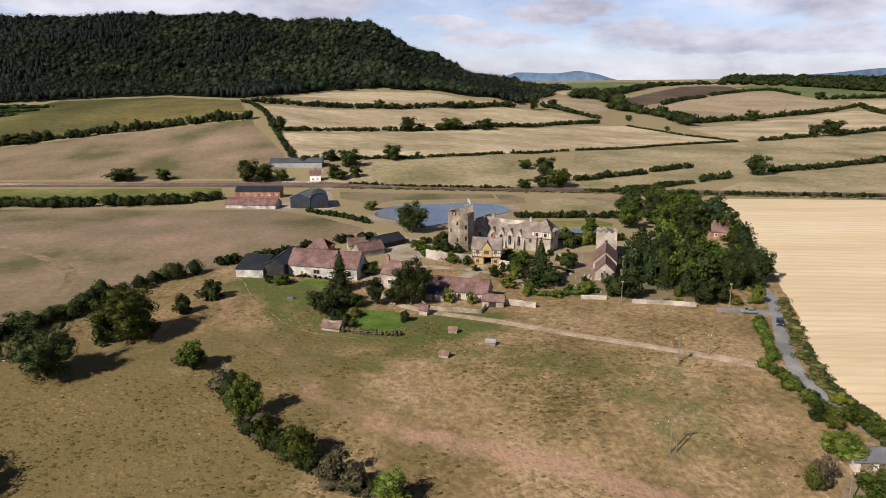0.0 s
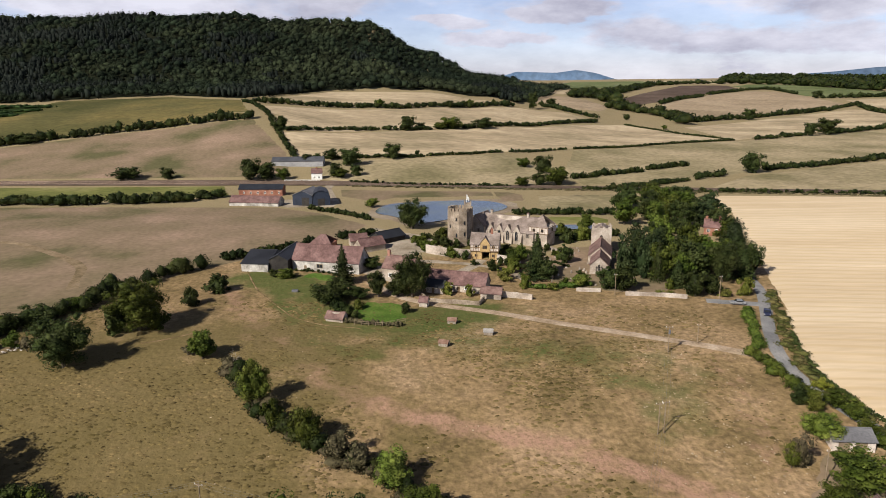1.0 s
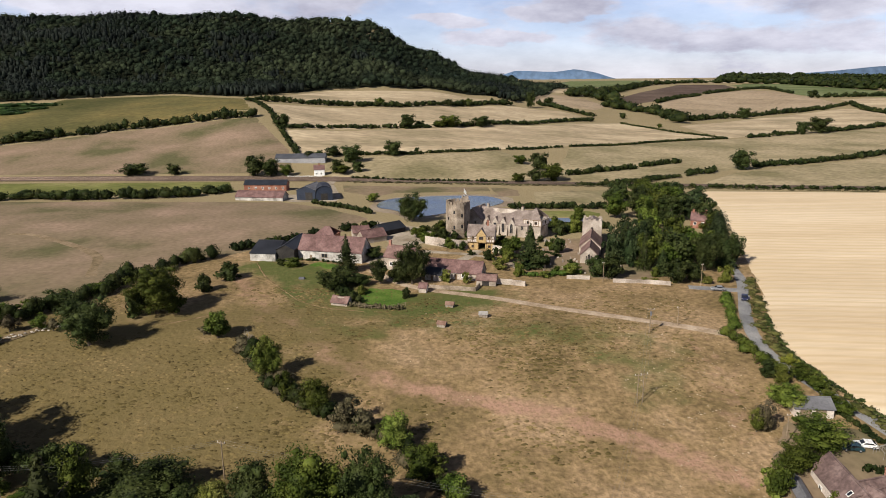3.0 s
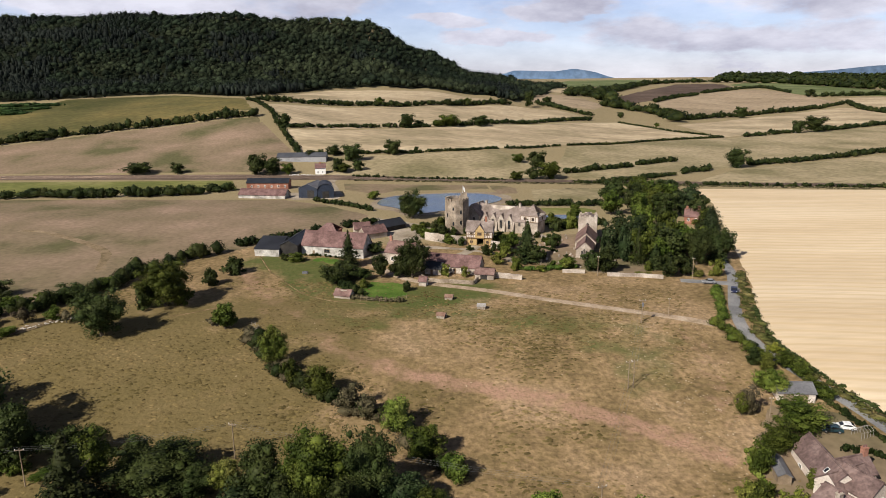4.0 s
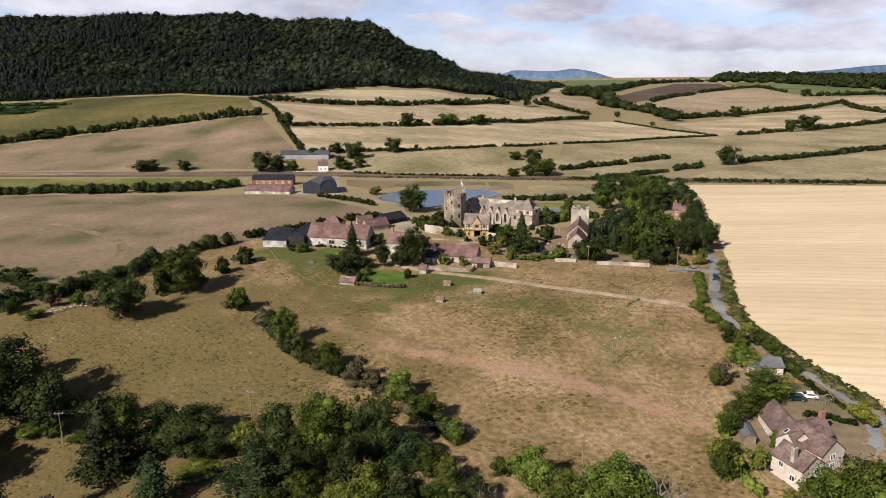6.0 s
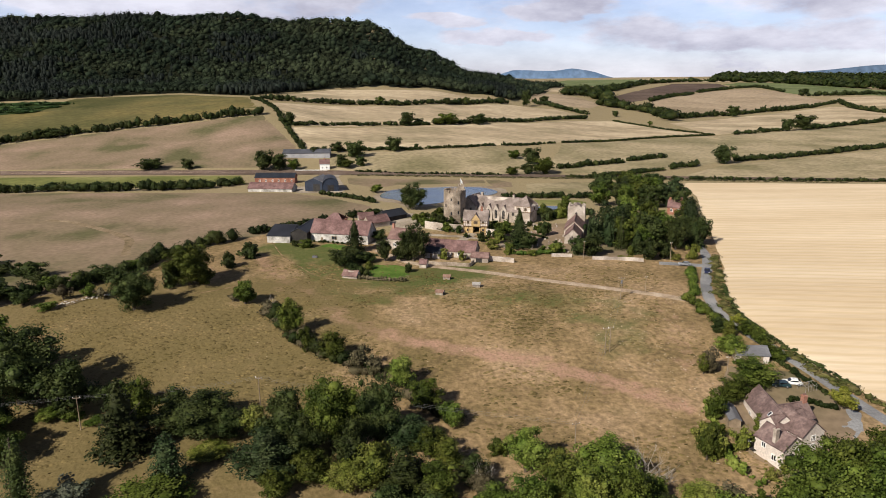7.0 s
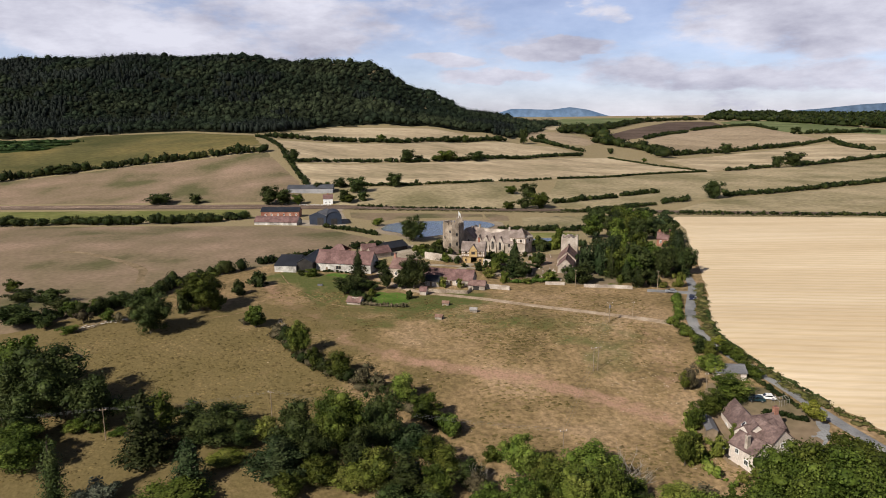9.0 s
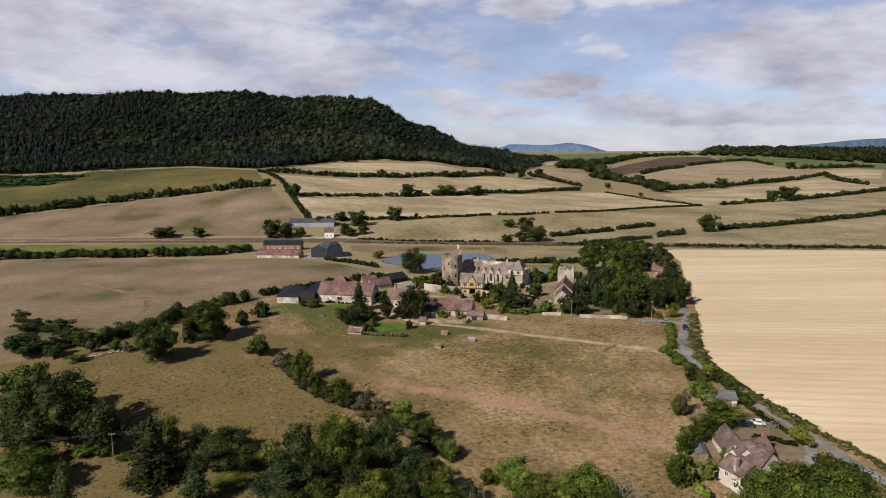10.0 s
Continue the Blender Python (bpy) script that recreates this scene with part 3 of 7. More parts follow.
NEAR = dict(blobs=30, per=160, size=0.39, puff=1.12)         # leaves fine enough for the trees that the camera passes
TALL = dict(h=19, w=17, blobs=58, per=190, size=0.45, puff=0.95)
TREES = {
    "mid": kinds((1, 2, 3), LEAF[0]),
    "dark": kinds((4, 5, 6), LEAF[1]),
    "light": kinds((7, 8), LEAF[2]),
    "big": kinds((31, 32), LEAF[0], **TALL),
    "bigdark": kinds((33, 34), LEAF[1], **TALL),
    "bluedark": kinds((63,), LEAF_BLUE),
    "near_mid": kinds((51, 52), LEAF[0], **NEAR),
    "near_dark": kinds((53, 54), LEAF[1], **NEAR),
    "near_light": kinds((55, 56), LEAF[2], **NEAR),
    "near_bluedark": kinds((57,), LEAF_BLUE, **NEAR),
    "near_lime": kinds((58,), LEAF_LIME, **NEAR),
    "near_grey": kinds((59,), LEAF_GREY, 6, 6, 18, 110, 0.32, -0.1),
    "near_dry": kinds((60,), LEAF_DRY, 6, 6, 18, 90, 0.34, -0.1),
    "near_shrub": kinds((61, 62), LEAF[0], 5, 6, 20, 110, 0.34, -0.2),
    "olive": kinds((17,), LEAF_LIME, 5, 6, 14, 80, 0.4, -0.2),
    "yellow": kinds((9,), LEAF_YELLOW, 6, 6, 14, 130, 0.42, 0.0),
    "dry": kinds((10,), LEAF_DRY, 6, 6, 10, 90, 0.42, 0.05),
    "shrub": [Kind(s, "broad", LEAF[k], 5, 6, 16, 70, 0.5, -0.2) for s, k in ((11, 0), (12, 1), (13, 2))],
    "conifer": kinds((14, 15), LEAF_CONIFER, 14, 7, 30, 100, 0.6, shape="conifer"),
    "spruce": kinds((18,), LEAF_CONIFER, 16, 11, 28, 120, 0.55, shape="spruce"),
    "cedar": kinds((19,), LEAF_BLUE, 12, 10, 26, 170, 0.48, shape="cedar"),
    "cypress": kinds((20,), LEAF[1], 17, 7, 34, 130, 0.42, shape="cypress"),
    "far": [Kind(s, "broad", LEAF[k], 12, 12, 20, 85, 0.75) for s, k in ((41, 1), (42, 1), (43, 0))],
    "yew": kinds((16,), LEAF[1], 8, 7, 22, 90, 0.5, -0.08),
}


# ---- hedges ----
def along(points, step):
    """Places about step metres apart along a line of corners."""
    out = []
    for (x0, y0), (x1, y1) in zip(points, points[1:]):
        d = math.hypot(x1 - x0, y1 - y0)
        k = max(1, round(d / step))
        out += [(x0 + (x1 - x0) * i / k, y0 + (y1 - y0) * i / k) for i in range(k)]
    return out + [points[-1]]


def hedge(points, h, w, label="overgrown green field hedge of hawthorn and hazel", size=0.6, density=9.0, gaps=0.0, uneven=0.3, material=None, seed=0):
    rng = np.random.default_rng(int(abs(points[0][0]) * 13 + abs(points[0][1]) * 7) + seed)
    chunks = []
    key = rng.uniform(0, 90)
    for i, (x, y) in enumerate(along(points, w * 0.26)):
        if rng.uniform() < gaps:
            continue
        swell = noise.noise(Vector((i * 0.31, key, 0))) + 0.6 * noise.noise(Vector((i * 0.9, key, 5)))
        s = 0.94 + uneven * 1.5 * swell + rng.uniform(-0.5, 0.4) * uneven
        s = min(max(s, 0.3), 1.6)
        hh, ww = h * s, w * 0.5 * rng.uniform(0.5, 1.0) * (0.7 + 0.3 * s)
        x, y = x + rng.normal(0, w * 0.17), y + rng.normal(0, w * 0.17)
        z = gz(x, y)
        c, rad = np.array([x, y, z + hh * 0.42]), np.array([ww * rng.uniform(0.8, 1.3), ww * rng.uniform(0.8, 1.3), hh * 0.58])
        chunks.append(ball(rng, c, rad * 0.72, 0.2, 1))
        n = int(density * ww * hh / (size * size) * 0.34) + 4
        d = rand_dirs(rng, n)
        d[:, 2] = np.abs(d[:, 2]) - 0.3
        chunks.append(cards(rng, c + d * rad * rng.uniform(0.75, 1.18, (n, 1)), d + np.array([0, 0, 0.2]), size))
    v, f = gather(chunks)
    ob = new("hedge", mesh_from("hedge", v, f, material or LEAF_HEDGE, True))
    return tagged(ob, label, "hedge", kind="stuff")


# ---- ground ----
def near_line(x, y, pts):
    best = np.full(x.shape, 1e9)
    for (x0, y0), (x1, y1) in zip(pts, pts[1:]):
        dx, dy = x1 - x0, y1 - y0
        t = np.clip(((x - x0) * dx + (y - y0) * dy) / (dx * dx + dy * dy), 0, 1)
        best = np.minimum(best, np.hypot(x - x0 - t * dx, y - y0 - t * dy))
    return best


def build_ground():
    ys = np.unique(np.concatenate([np.arange(-450, 50, 25), np.arange(50, 205, 2.5), np.arange(205, 420, 5), np.arange(420, 1000, 12), np.arange(1000, 1700, 25), np.arange(1700, 4900, 100), np.array(PY[1:]), np.array(FY)]))
    ss = np.sinh(np.linspace(-2.4, 2.4, 261)) / np.sinh(2.4) * 1.35
    Y, S = np.meshgrid(ys, ss, indexing="ij")
    X = S * (Y + 620)
    Z = ground(X, Y)
    nr, nc = Y.shape
    idx = np.arange(nr * nc).reshape(nr, nc)
    quads = np.stack([idx[:-1, :-1], idx[:-1, 1:], idx[1:, 1:], idx[1:, :-1]], -1).reshape(-1, 4)
    me = mesh_from("ground", np.stack([X, Y, Z], -1).reshape(-1, 3), quads, MEADOW, True)
    x, y = X.ravel(), Y.ravel()
    worn = np.exp(-(near_line(x, y, [(-52, 165), (-38, 150), (-30, 132), (-10, 120), (25, 108), (45, 96), (55, 88)]) / 4.5) ** 2) * 0.66
    worn = np.maximum(worn, np.exp(-(near_line(x, y, [(-72, 200), (-55, 168), (-50, 150)]) / 6) ** 2) * 0.45)
    worn = np.maximum(worn, np.exp(-(near_line(x, y, [(66, 146), (64, 120), (60, 100)]) / 5) ** 2) * 0.36)
    worn = np.maximum(worn, np.exp(-((x - 30) ** 2 / 900 + (y - 95) ** 2 / 500)) * 0.1)
    lush = np.exp(-(near_line(x, y, [(-62, 210), (-45, 198), (-38, 188), (-30, 170), (-5, 170), (8, 176)]) / 16) ** 2) * 0.74
    lush = np.maximum(lush, np.exp(-(near_line(x, y, [(36, 150), (50, 143), (56, 134)]) / 9) ** 2) * 0.46)
    lush = np.maximum(lush, np.exp(-(near_line(x, y, [(-40, 145), (-20, 150)]) / 8) ** 2) * 0.45)
    lush = np.maximum(lush, np.exp(-(near_line(x, y, [(-5, 158), (25, 148), (48, 128), (50, 118)]) / 13) ** 2) * 0.5)
    lush = np.maximum(lush, np.exp(-(near_line(x, y, [(-42, 172), (-20, 163), (-10, 155)]) / 9) ** 2) * 0.62)
    for line, wide, much in (([(-39, 156), (-29, 150), (-17, 145)], 3.5, 0.8), ([(-51, 184), (-46, 177), (-43, 169)], 5, 0.8), ([(-14, 171), (-9, 173), (-4, 171), (0, 166)], 6, 1.1), ([(1, 159), (9, 152), (16, 149)], 6, 0.45),
                             ([(-72, 212), (-65, 204), (-58, 200)], 4, 0.7), ([(-30, 164), (-20, 161), (-10, 163)], 3, 0.8), ([(-78, 160), (-70, 158), (-62, 152)], 4, 0.4)):
        lush = np.maximum(lush, np.exp(-(near_line(x, y, line) / wide) ** 2) * much)
    # Olive rises to the left, where it also paints in cloud shade.
    olive = (0.24 + 0.52 / (1 + np.exp(np.clip((x + 22) / 9, -50, 50)))) * np.exp(-((np.minimum(0, 150 - y)) / 30) ** 2)
    olive = np.maximum(olive, 0.42 * np.exp(-((x + 25) / 42) ** 2 - ((y - 178) / 30) ** 2))
    far = np.clip((y - 228) / 12, 0, 1)
    olive = olive * (1 - far)
    for key, values in (("worn", worn), ("lush", lush * (1 - far)), ("olive", olive), ("far", far)):
        me.attributes.new(key, "FLOAT", "POINT").data.foreach_set("value", values)
    tagged(new("ground", me), "sun-dried rough meadow grass with bare reddish paths", "ground", kind="structure")


build_ground()


def draped(name, outline, material, label, category, lift=None, step=None, kind="structure", ragged=0.0):
    """A sheet over the ground inside an outline of corners."""
    from mathutils.geometry import delaunay_2d_cdt
    pts = np.array(outline, float)
    far = np.hypot(pts[:, 0].mean(), pts[:, 1].mean() + 40)
    step = step or max(4.0, far / 45)
    lift = lift or 0.10 + far * 0.0005
    edge = np.array(along([tuple(p) for p in outline] + [tuple(outline[0])], step)[:-1])
    if ragged:
        edge = edge + np.random.default_rng(3).normal(0, ragged, edge.shape)
    gx, gy = np.meshgrid(np.arange(pts[:, 0].min(), pts[:, 0].max(), step), np.arange(pts[:, 1].min(), pts[:, 1].max(), step))
    inner = np.stack([gx.ravel(), gy.ravel()], 1)
    inside = np.zeros(len(inner), bool)
    for (x0, y0), (x1, y1) in zip(pts, np.roll(pts, -1, 0)):
        cross = (y0 > inner[:, 1]) != (y1 > inner[:, 1])
        inside ^= cross & (inner[:, 0] < (x1 - x0) * (inner[:, 1] - y0) / (y1 - y0 + 1e-12) + x0)
    keep = inner[inside]
    if len(keep):
        gap = np.min(np.hypot(keep[:, None, 0] - edge[None, :, 0], keep[:, None, 1] - edge[None, :, 1]), 1)
        keep = keep[gap > step * 0.4]
    allp = np.concatenate([edge, keep]) if len(keep) else edge
    n = len(edge)
    v, _, f, *_ = delaunay_2d_cdt([Vector(p) for p in allp], [(i, (i + 1) % n) for i in range(n)], [], 1, 1e-4)
    xy = np.array([p[:] for p in v])
    rim = np.min(np.hypot(xy[:, None, 0] - edge[None, :, 0], xy[:, None, 1] - edge[None, :, 1]), 1) < 0.01
    z = ground(xy[:, 0], xy[:, 1]) + np.where(rim, -0.03, lift)
    me = mesh_from(name, np.column_stack([xy, z]), [list(t) for t in f], material, True)
    if len(me.polygons) and sum(p.normal.z for p in me.polygons) < 0:
        me.flip_normals()
    return tagged(new(name, me), label, category, kind=kind)


def strip(name, points, width, material, label, category, lift=0.12, step=3.0, ragged=0.0):
    """A band of the given width along a line of corners, lying on the ground."""
    p = np.array(along(points, step))
    for _ in range(4):
        p[1:-1] = (p[:-2] + 2 * p[1:-1] + p[2:]) / 4
    d = np.gradient(p, axis=0)
    d /= np.linalg.norm(d, axis=1, keepdims=True)
    nrm = np.stack([-d[:, 1], d[:, 0]], 1)
    rng = np.random.default_rng(int(abs(points[0][0]) * 10) + 5)

    def wander():
        r = rng.normal(0, 1, len(p) + 8)
        return np.convolve(r, np.hanning(9) / 2.2, "valid")[:, None]

    p = p + nrm * width * ragged * 0.5 * wander()
    rows = []
    for s in (-0.5, -0.17, 0.17, 0.5):
        q = p + nrm * width * (s + ragged * wander() * (abs(s) > 0.3))
        rows.append(np.column_stack([q, ground(q[:, 0], q[:, 1]) + lift - (0.1 if abs(s) == 0.5 else 0)]))
    k = len(p)
    v = np.concatenate(rows)
    f = [(j * k + i, (j + 1) * k + i, (j + 1) * k + i + 1, j * k + i + 1) for j in range(3) for i in range(k - 1)]
    me = mesh_from(name, v, f, material, True)
    if sum(q.normal.z for q in me.polygons) < 0:
        me.flip_normals()
    return tagged(new(name, me), label, category, kind="structure")



# ---- fields ----
def field(material, outline, label):
    return draped('field', outline, FIELD_MATS[material], label, 'field')


field('tan', [(-344, 335), (-229, 338), (-141, 335), (-89, 332), (-63, 316), (-35, 285), (-43, 259), (-66, 239), (-79, 227), (-89, 218), (-108, 193), (-118, 163), (-134, 144), (-159, 130)], 'wide tan grazed pasture, dry and bitten short')
field('green', [(-406, 401), (-136, 401), (-122, 366), (-239, 353), (-358, 350)], 'narrow strip of fresher green pasture beside the railway')
field('tan', [(-427, 423), (-99, 418), (-114, 478), (-164, 576), (-260, 550), (-341, 516), (-426, 464)], 'sloping tan pasture below the wooded hill')
field('olive', [(-431, 470), (-346, 524), (-264, 558), (-169, 585), (-220, 738), (-323, 807), (-435, 771), (-436, 670), (-554, 614)], 'olive and golden pasture under the wood')
field('bracken', [(-521, 637), (-420, 644), (-392, 661), (-409, 735), (-482, 745), (-596, 734)], 'dark green bracken on the hillside')
field('pasture', [(-103, 464), (-74, 411), (36, 394), (82, 409), (80, 459), (42, 505), (-12, 478), (-36, 471)], 'dry pasture beyond the railway')
field('straw', [(-135, 541), (-105, 468), (-9, 487), (42, 512), (104, 549), (276, 655), (207, 788), (-15, 601)], 'pale straw-coloured mown field between hedges')
field('straw', [(-186, 677), (-137, 546), (-10, 609), (176, 796), (147, 857), (92, 871), (-54, 734)], 'pale straw-coloured mown field on the slope')
field('straw', [(-201, 771), (-159, 929), (-24, 968), (87, 894), (-56, 752)], 'pale mown field below the wood')
field('pasture', [(103, 543), (275, 646), (619, 831), (429, 569), (200, 442), (160, 414), (83, 396), (76, 434)], 'dry yellow-green pasture on the valley side')
field('pasture', [(86, 380), (144, 371), (193, 427), (409, 542), (280, 365), (190, 368)], 'dry yellow-green pasture beside the railway')
field('straw', [(270, 773), (279, 656), (515, 816), (675, 909), (632, 996), (641, 1078), (418, 912)], 'pale stubble field on rising ground')
field('brown', [(357, 1150), (429, 1253), (531, 1404), (665, 1546), (718, 1565), (721, 1442), (698, 1285), (689, 1214), (672, 1146), (589, 1078), (514, 1016), (442, 966), (384, 922), (308, 837), (297, 845), (317, 928), (338, 1016), (334, 1059)], 'light brown stubble field on a round hill')
field('plough', [(302, 1211), (396, 1414), (640, 1909), (736, 1960), (764, 1891), (683, 1598), (544, 1440), (445, 1301), (361, 1164), (297, 1086), (282, 1109)], 'dark brown freshly ploughed field')
field('straw', [(707, 2553), (828, 2607), (926, 2474), (962, 2318), (922, 2105), (819, 2050), (788, 2100), (695, 2078), (682, 2200)], 'far pale stubble field on the skyline')
field('straw', [(727, 1262), (824, 1288), (854, 1252), (703, 1022), (688, 1068), (683, 1118)], 'far pale stubble field on the valley side')
field('fargreen', [(877, 1993), (951, 1913), (957, 1700), (952, 1496), (954, 1370), (855, 1222), (842, 1317), (776, 1331), (717, 1343), (716, 1408), (753, 1586), (743, 1820)], 'far green pasture near the skyline')
field('straw', [(212, 1538), (254, 1466), (341, 1537), (278, 1350), (228, 1227), (176, 1248)], 'far straw-coloured field')
field('brown', [(141, 1172), (201, 1153), (230, 1110), (240, 1051), (242, 1020), (210, 932), (160, 910), (156, 935), (120, 960), (121, 1077)], 'far brown stubble field')
field('fargreen', [(296, 2059), (460, 2555), (589, 2576), (725, 2542), (686, 2156), (586, 1992), (434, 1704), (362, 1694), (262, 1514)], 'far green pasture')
field('tan', [(-63, 386), (44, 373), (39, 328), (33, 338), (27, 361), (-28, 358), (-39, 347), (-59, 364)], 'dry pasture between the railway and the pond')
field('pasture', [(50, 360), (93, 362), (83, 323), (46, 318)], 'dry pasture behind the castle')
field('green', [(41, 302), (76, 301), (72, 286), (51, 284), (41, 287)], 'small green paddock behind the church')
field('wheat', [(143, 358), (255, 348), (351, 334), (320, 20), (122, 20), (109, 66), (103, 88), (98, 94), (95, 103), (90.5, 112), (88.5, 122), (87, 130), (86.5, 140), (88.5, 150), (93, 164), (98, 176), (103, 193), (110, 218), (117, 241), (124, 271), (135, 306)], 'large pale golden cut corn field with drill lines')


# ---- hedges along the fields ----
hedge([(-145, 150), (-123, 156), (-118, 163), (-110, 178), (-106, 196), (-97, 210), (-88, 222)], 5.0, 6.0, size=0.42, density=9, uneven=0.5, gaps=0.12)

hedge([(-400, 322), (-314, 334), (-234, 345), (-195, 344), (-147, 350), (-124, 366)], 6.4, 11.0, size=0.8, density=9, uneven=0.2)
hedge([(-409, 467), (-346, 524), (-288, 542), (-264, 554)], 8.0, 9.6, size=1.3, density=7, uneven=0.4)
hedge([(-260, 554), (-224, 565), (-164, 578)], 8.0, 9.6, size=1.3, density=7, uneven=0.4)
hedge([(-203, 708), (-176, 648), (-135, 541), (-105, 466)], 3.4, 4.8, size=1.3, density=7)
hedge([(-204, 701), (-131, 724), (-55, 738), (86, 880)], 6.9, 10.8, size=1.3, density=7)
hedge([(-136, 546), (-91, 577), (-44, 592), (-15, 601)], 4.0, 7.2, size=1.3, density=7)
hedge([(-8, 610), (60, 672), (173, 782)], 4.6, 8.4, size=1.3, density=7)
hedge([(-102, 465), (-75, 471), (-18, 478)], 2.9, 4.8, size=1.3, density=7)
hedge([(-13, 482), (42, 510)], 2.3, 3.6, size=1.3, density=7)
hedge([(49, 515), (96, 541)], 2.3, 3.6, size=1.3, density=7, gaps=0.25, uneven=0.45)
hedge([(104, 546), (175, 588), (277, 652)], 2.3, 3.6, size=1.3, density=7)
hedge([(205, 782), (239, 690), (276, 655)], 2.3, 3.6, size=1.3, density=7)
hedge([(80, 415), (130, 444)], 4.6, 7.2, size=1.3, density=7)
hedge([(136, 451), (170, 472)], 4.6, 7.2, size=1.3, density=7)
hedge([(96, 380), (124, 392), (147, 408)], 3.4, 7.2, size=0.8, density=9)
hedge([(156, 414), (180, 430)], 4.6, 7.2, size=1.3, density=7)
hedge([(216, 452), (259, 470), (328, 507), (423, 561)], 4.6, 7.2, size=1.3, density=7)
hedge([(302, 661), (371, 703)], 4.6, 7.2, size=1.3, density=7, gaps=0.25, uneven=0.45)
hedge([(412, 721), (495, 775), (658, 884)], 5.8, 8.4, size=1.3, density=7)
for line, tall, wide in (([(350, 1126), (423, 1251), (500, 1351)], 7, 10), ([(531, 1404), (600, 1493), (672, 1572)], 7, 10), ([(690, 1597), (754, 1645), (759, 1586)], 7, 10), ([(753, 1586), (719, 1425)], 6, 9),
                         ([(307, 844), (346, 883), (385, 915)], 7, 8), ([(389, 915), (462, 975), (530, 1013), (582, 1056)], 7, 8), ([(579, 1046), (624, 1094), (668, 1134)], 6, 8), ([(681, 1145), (638, 1033), (629, 975), (630, 936)], 7, 10),
                         ([(702, 1314), (768, 1317), (844, 1335), (872, 1312)], 9, 14)):
    hedge(line, tall, wide, size=2.0, density=7, uneven=0.4)
for line, tall, wide in (([(236, 1013), (253, 1015), (268, 974), (279, 929), (290, 892), (281, 819)], 13, 26), ([(284, 930), (300, 880), (292, 840)], 12, 20), ([(210, 1149), (261, 1214), (268, 1116), (269, 1063)], 16, 34),
                         ([(351, 1422), (452, 1669), (570, 1935), (695, 2078), (788, 2100)], 13, 30), ([(255, 1330), (300, 1300), (320, 1330)], 15, 34)):
    hedge(line, tall, wide, size=2.4, density=7, uneven=0.4, label='belt of valley trees between the fields')
hedge([(132, 928), (156, 870), (183, 829)], 5.8, 12.0, size=2.2, density=7, uneven=0.45, label='belt of valley trees between the fields')
hedge([(-60, 398), (3, 389), (60, 380), (130, 370), (240, 352)], 0.9, 4.5, size=0.7, density=7, gaps=0.25, uneven=0.5, material=LEAF_DRY, label="dry brown scrub along the foot of the railway bank")
hedge([(-59, 407), (3, 397), (38, 392)], 1.8, 3.0, size=0.8, density=9, gaps=0.35, uneven=0.6, label='low scrub on the railway bank')
hedge([(80, 380), (143, 369), (235, 358), (286, 352)], 2.1, 3.6, size=0.8, density=9, gaps=0.35, uneven=0.6, label='low scrub on the railway bank')
hedge([(34, 308), (51, 307), (77, 306)], 3.4, 4.8, size=0.8, density=9)
hedge([(45, 268), (54, 264)], 2.9, 3.6, size=0.8, density=9)
hedge([(-69, 325), (-51, 312), (-36, 296)], 2.9, 3.6, size=0.8, density=9)
hedge([(-43, 260), (-32, 268)], 3.4, 4.8, size=0.8, density=9)
hedge([(-81, 231), (-73, 236), (-63, 245), (-51, 253)], 3.4, 4.8, size=0.8, density=9)
hedge([(26, 198), (31, 196.5), (38, 197), (46, 199.5)], 2.0, 3.0, size=0.42, density=9, uneven=0.06, material=LEAF_CLIPPED, label='clipped green hedge beside the churchyard')
hedge([(86.3, 174), (82.3, 162), (79.6, 152), (77.9, 147)], 2.4, 3.4, size=0.38, density=11, uneven=0.15, material=LEAF[0], label='thick green lane hedge')
hedge([(75.8, 144.5), (76.8, 136), (78, 129), (79.2, 124)], 2.6, 4.2, size=0.36, density=12, uneven=0.12, material=LEAF[0], label='thick green lane hedge')
hedge([(101, 192), (95, 174), (90, 160), (86, 148), (84.2, 138), (85, 128), (87.5, 118), (90.5, 109), (94, 102), (97, 94)], 0.9, 4.4, size=0.36, density=12, uneven=0.2, material=VERGE, label='overgrown olive verge between the lane and the corn')
hedge([(91, 158), (87.6, 147), (86.4, 137), (87, 128), (89.4, 118.5), (92.3, 110), (95.6, 103), (98.6, 95)], 0.7, 2.0, size=0.36, density=10, uneven=0.3, material=LEAF[1], label='low green brambles along the edge of the corn')
hedge([(84.6, 113), (85.4, 107), (87, 101), (89, 96), (90.2, 93)], 1.3, 1.8, size=0.42, density=9)


BRACKEN = mat("bracken_fronds", [(0.012, 0.026, 0.008), (0.022, 0.042, 0.013), (0.038, 0.060, 0.020)], 0.05, 0.5, 0.8, 0, spec=0.05, per_island=0.35)
for line in ([(-545, 690), (-480, 668), (-425, 662)], [(-540, 712), (-470, 694), (-412, 690)], [(-530, 735), (-460, 718), (-412, 716)]):
    hedge(line, 3.2, 24, "tall dark bracken on the hillside", 1.8, 6, uneven=0.25, material=BRACKEN)

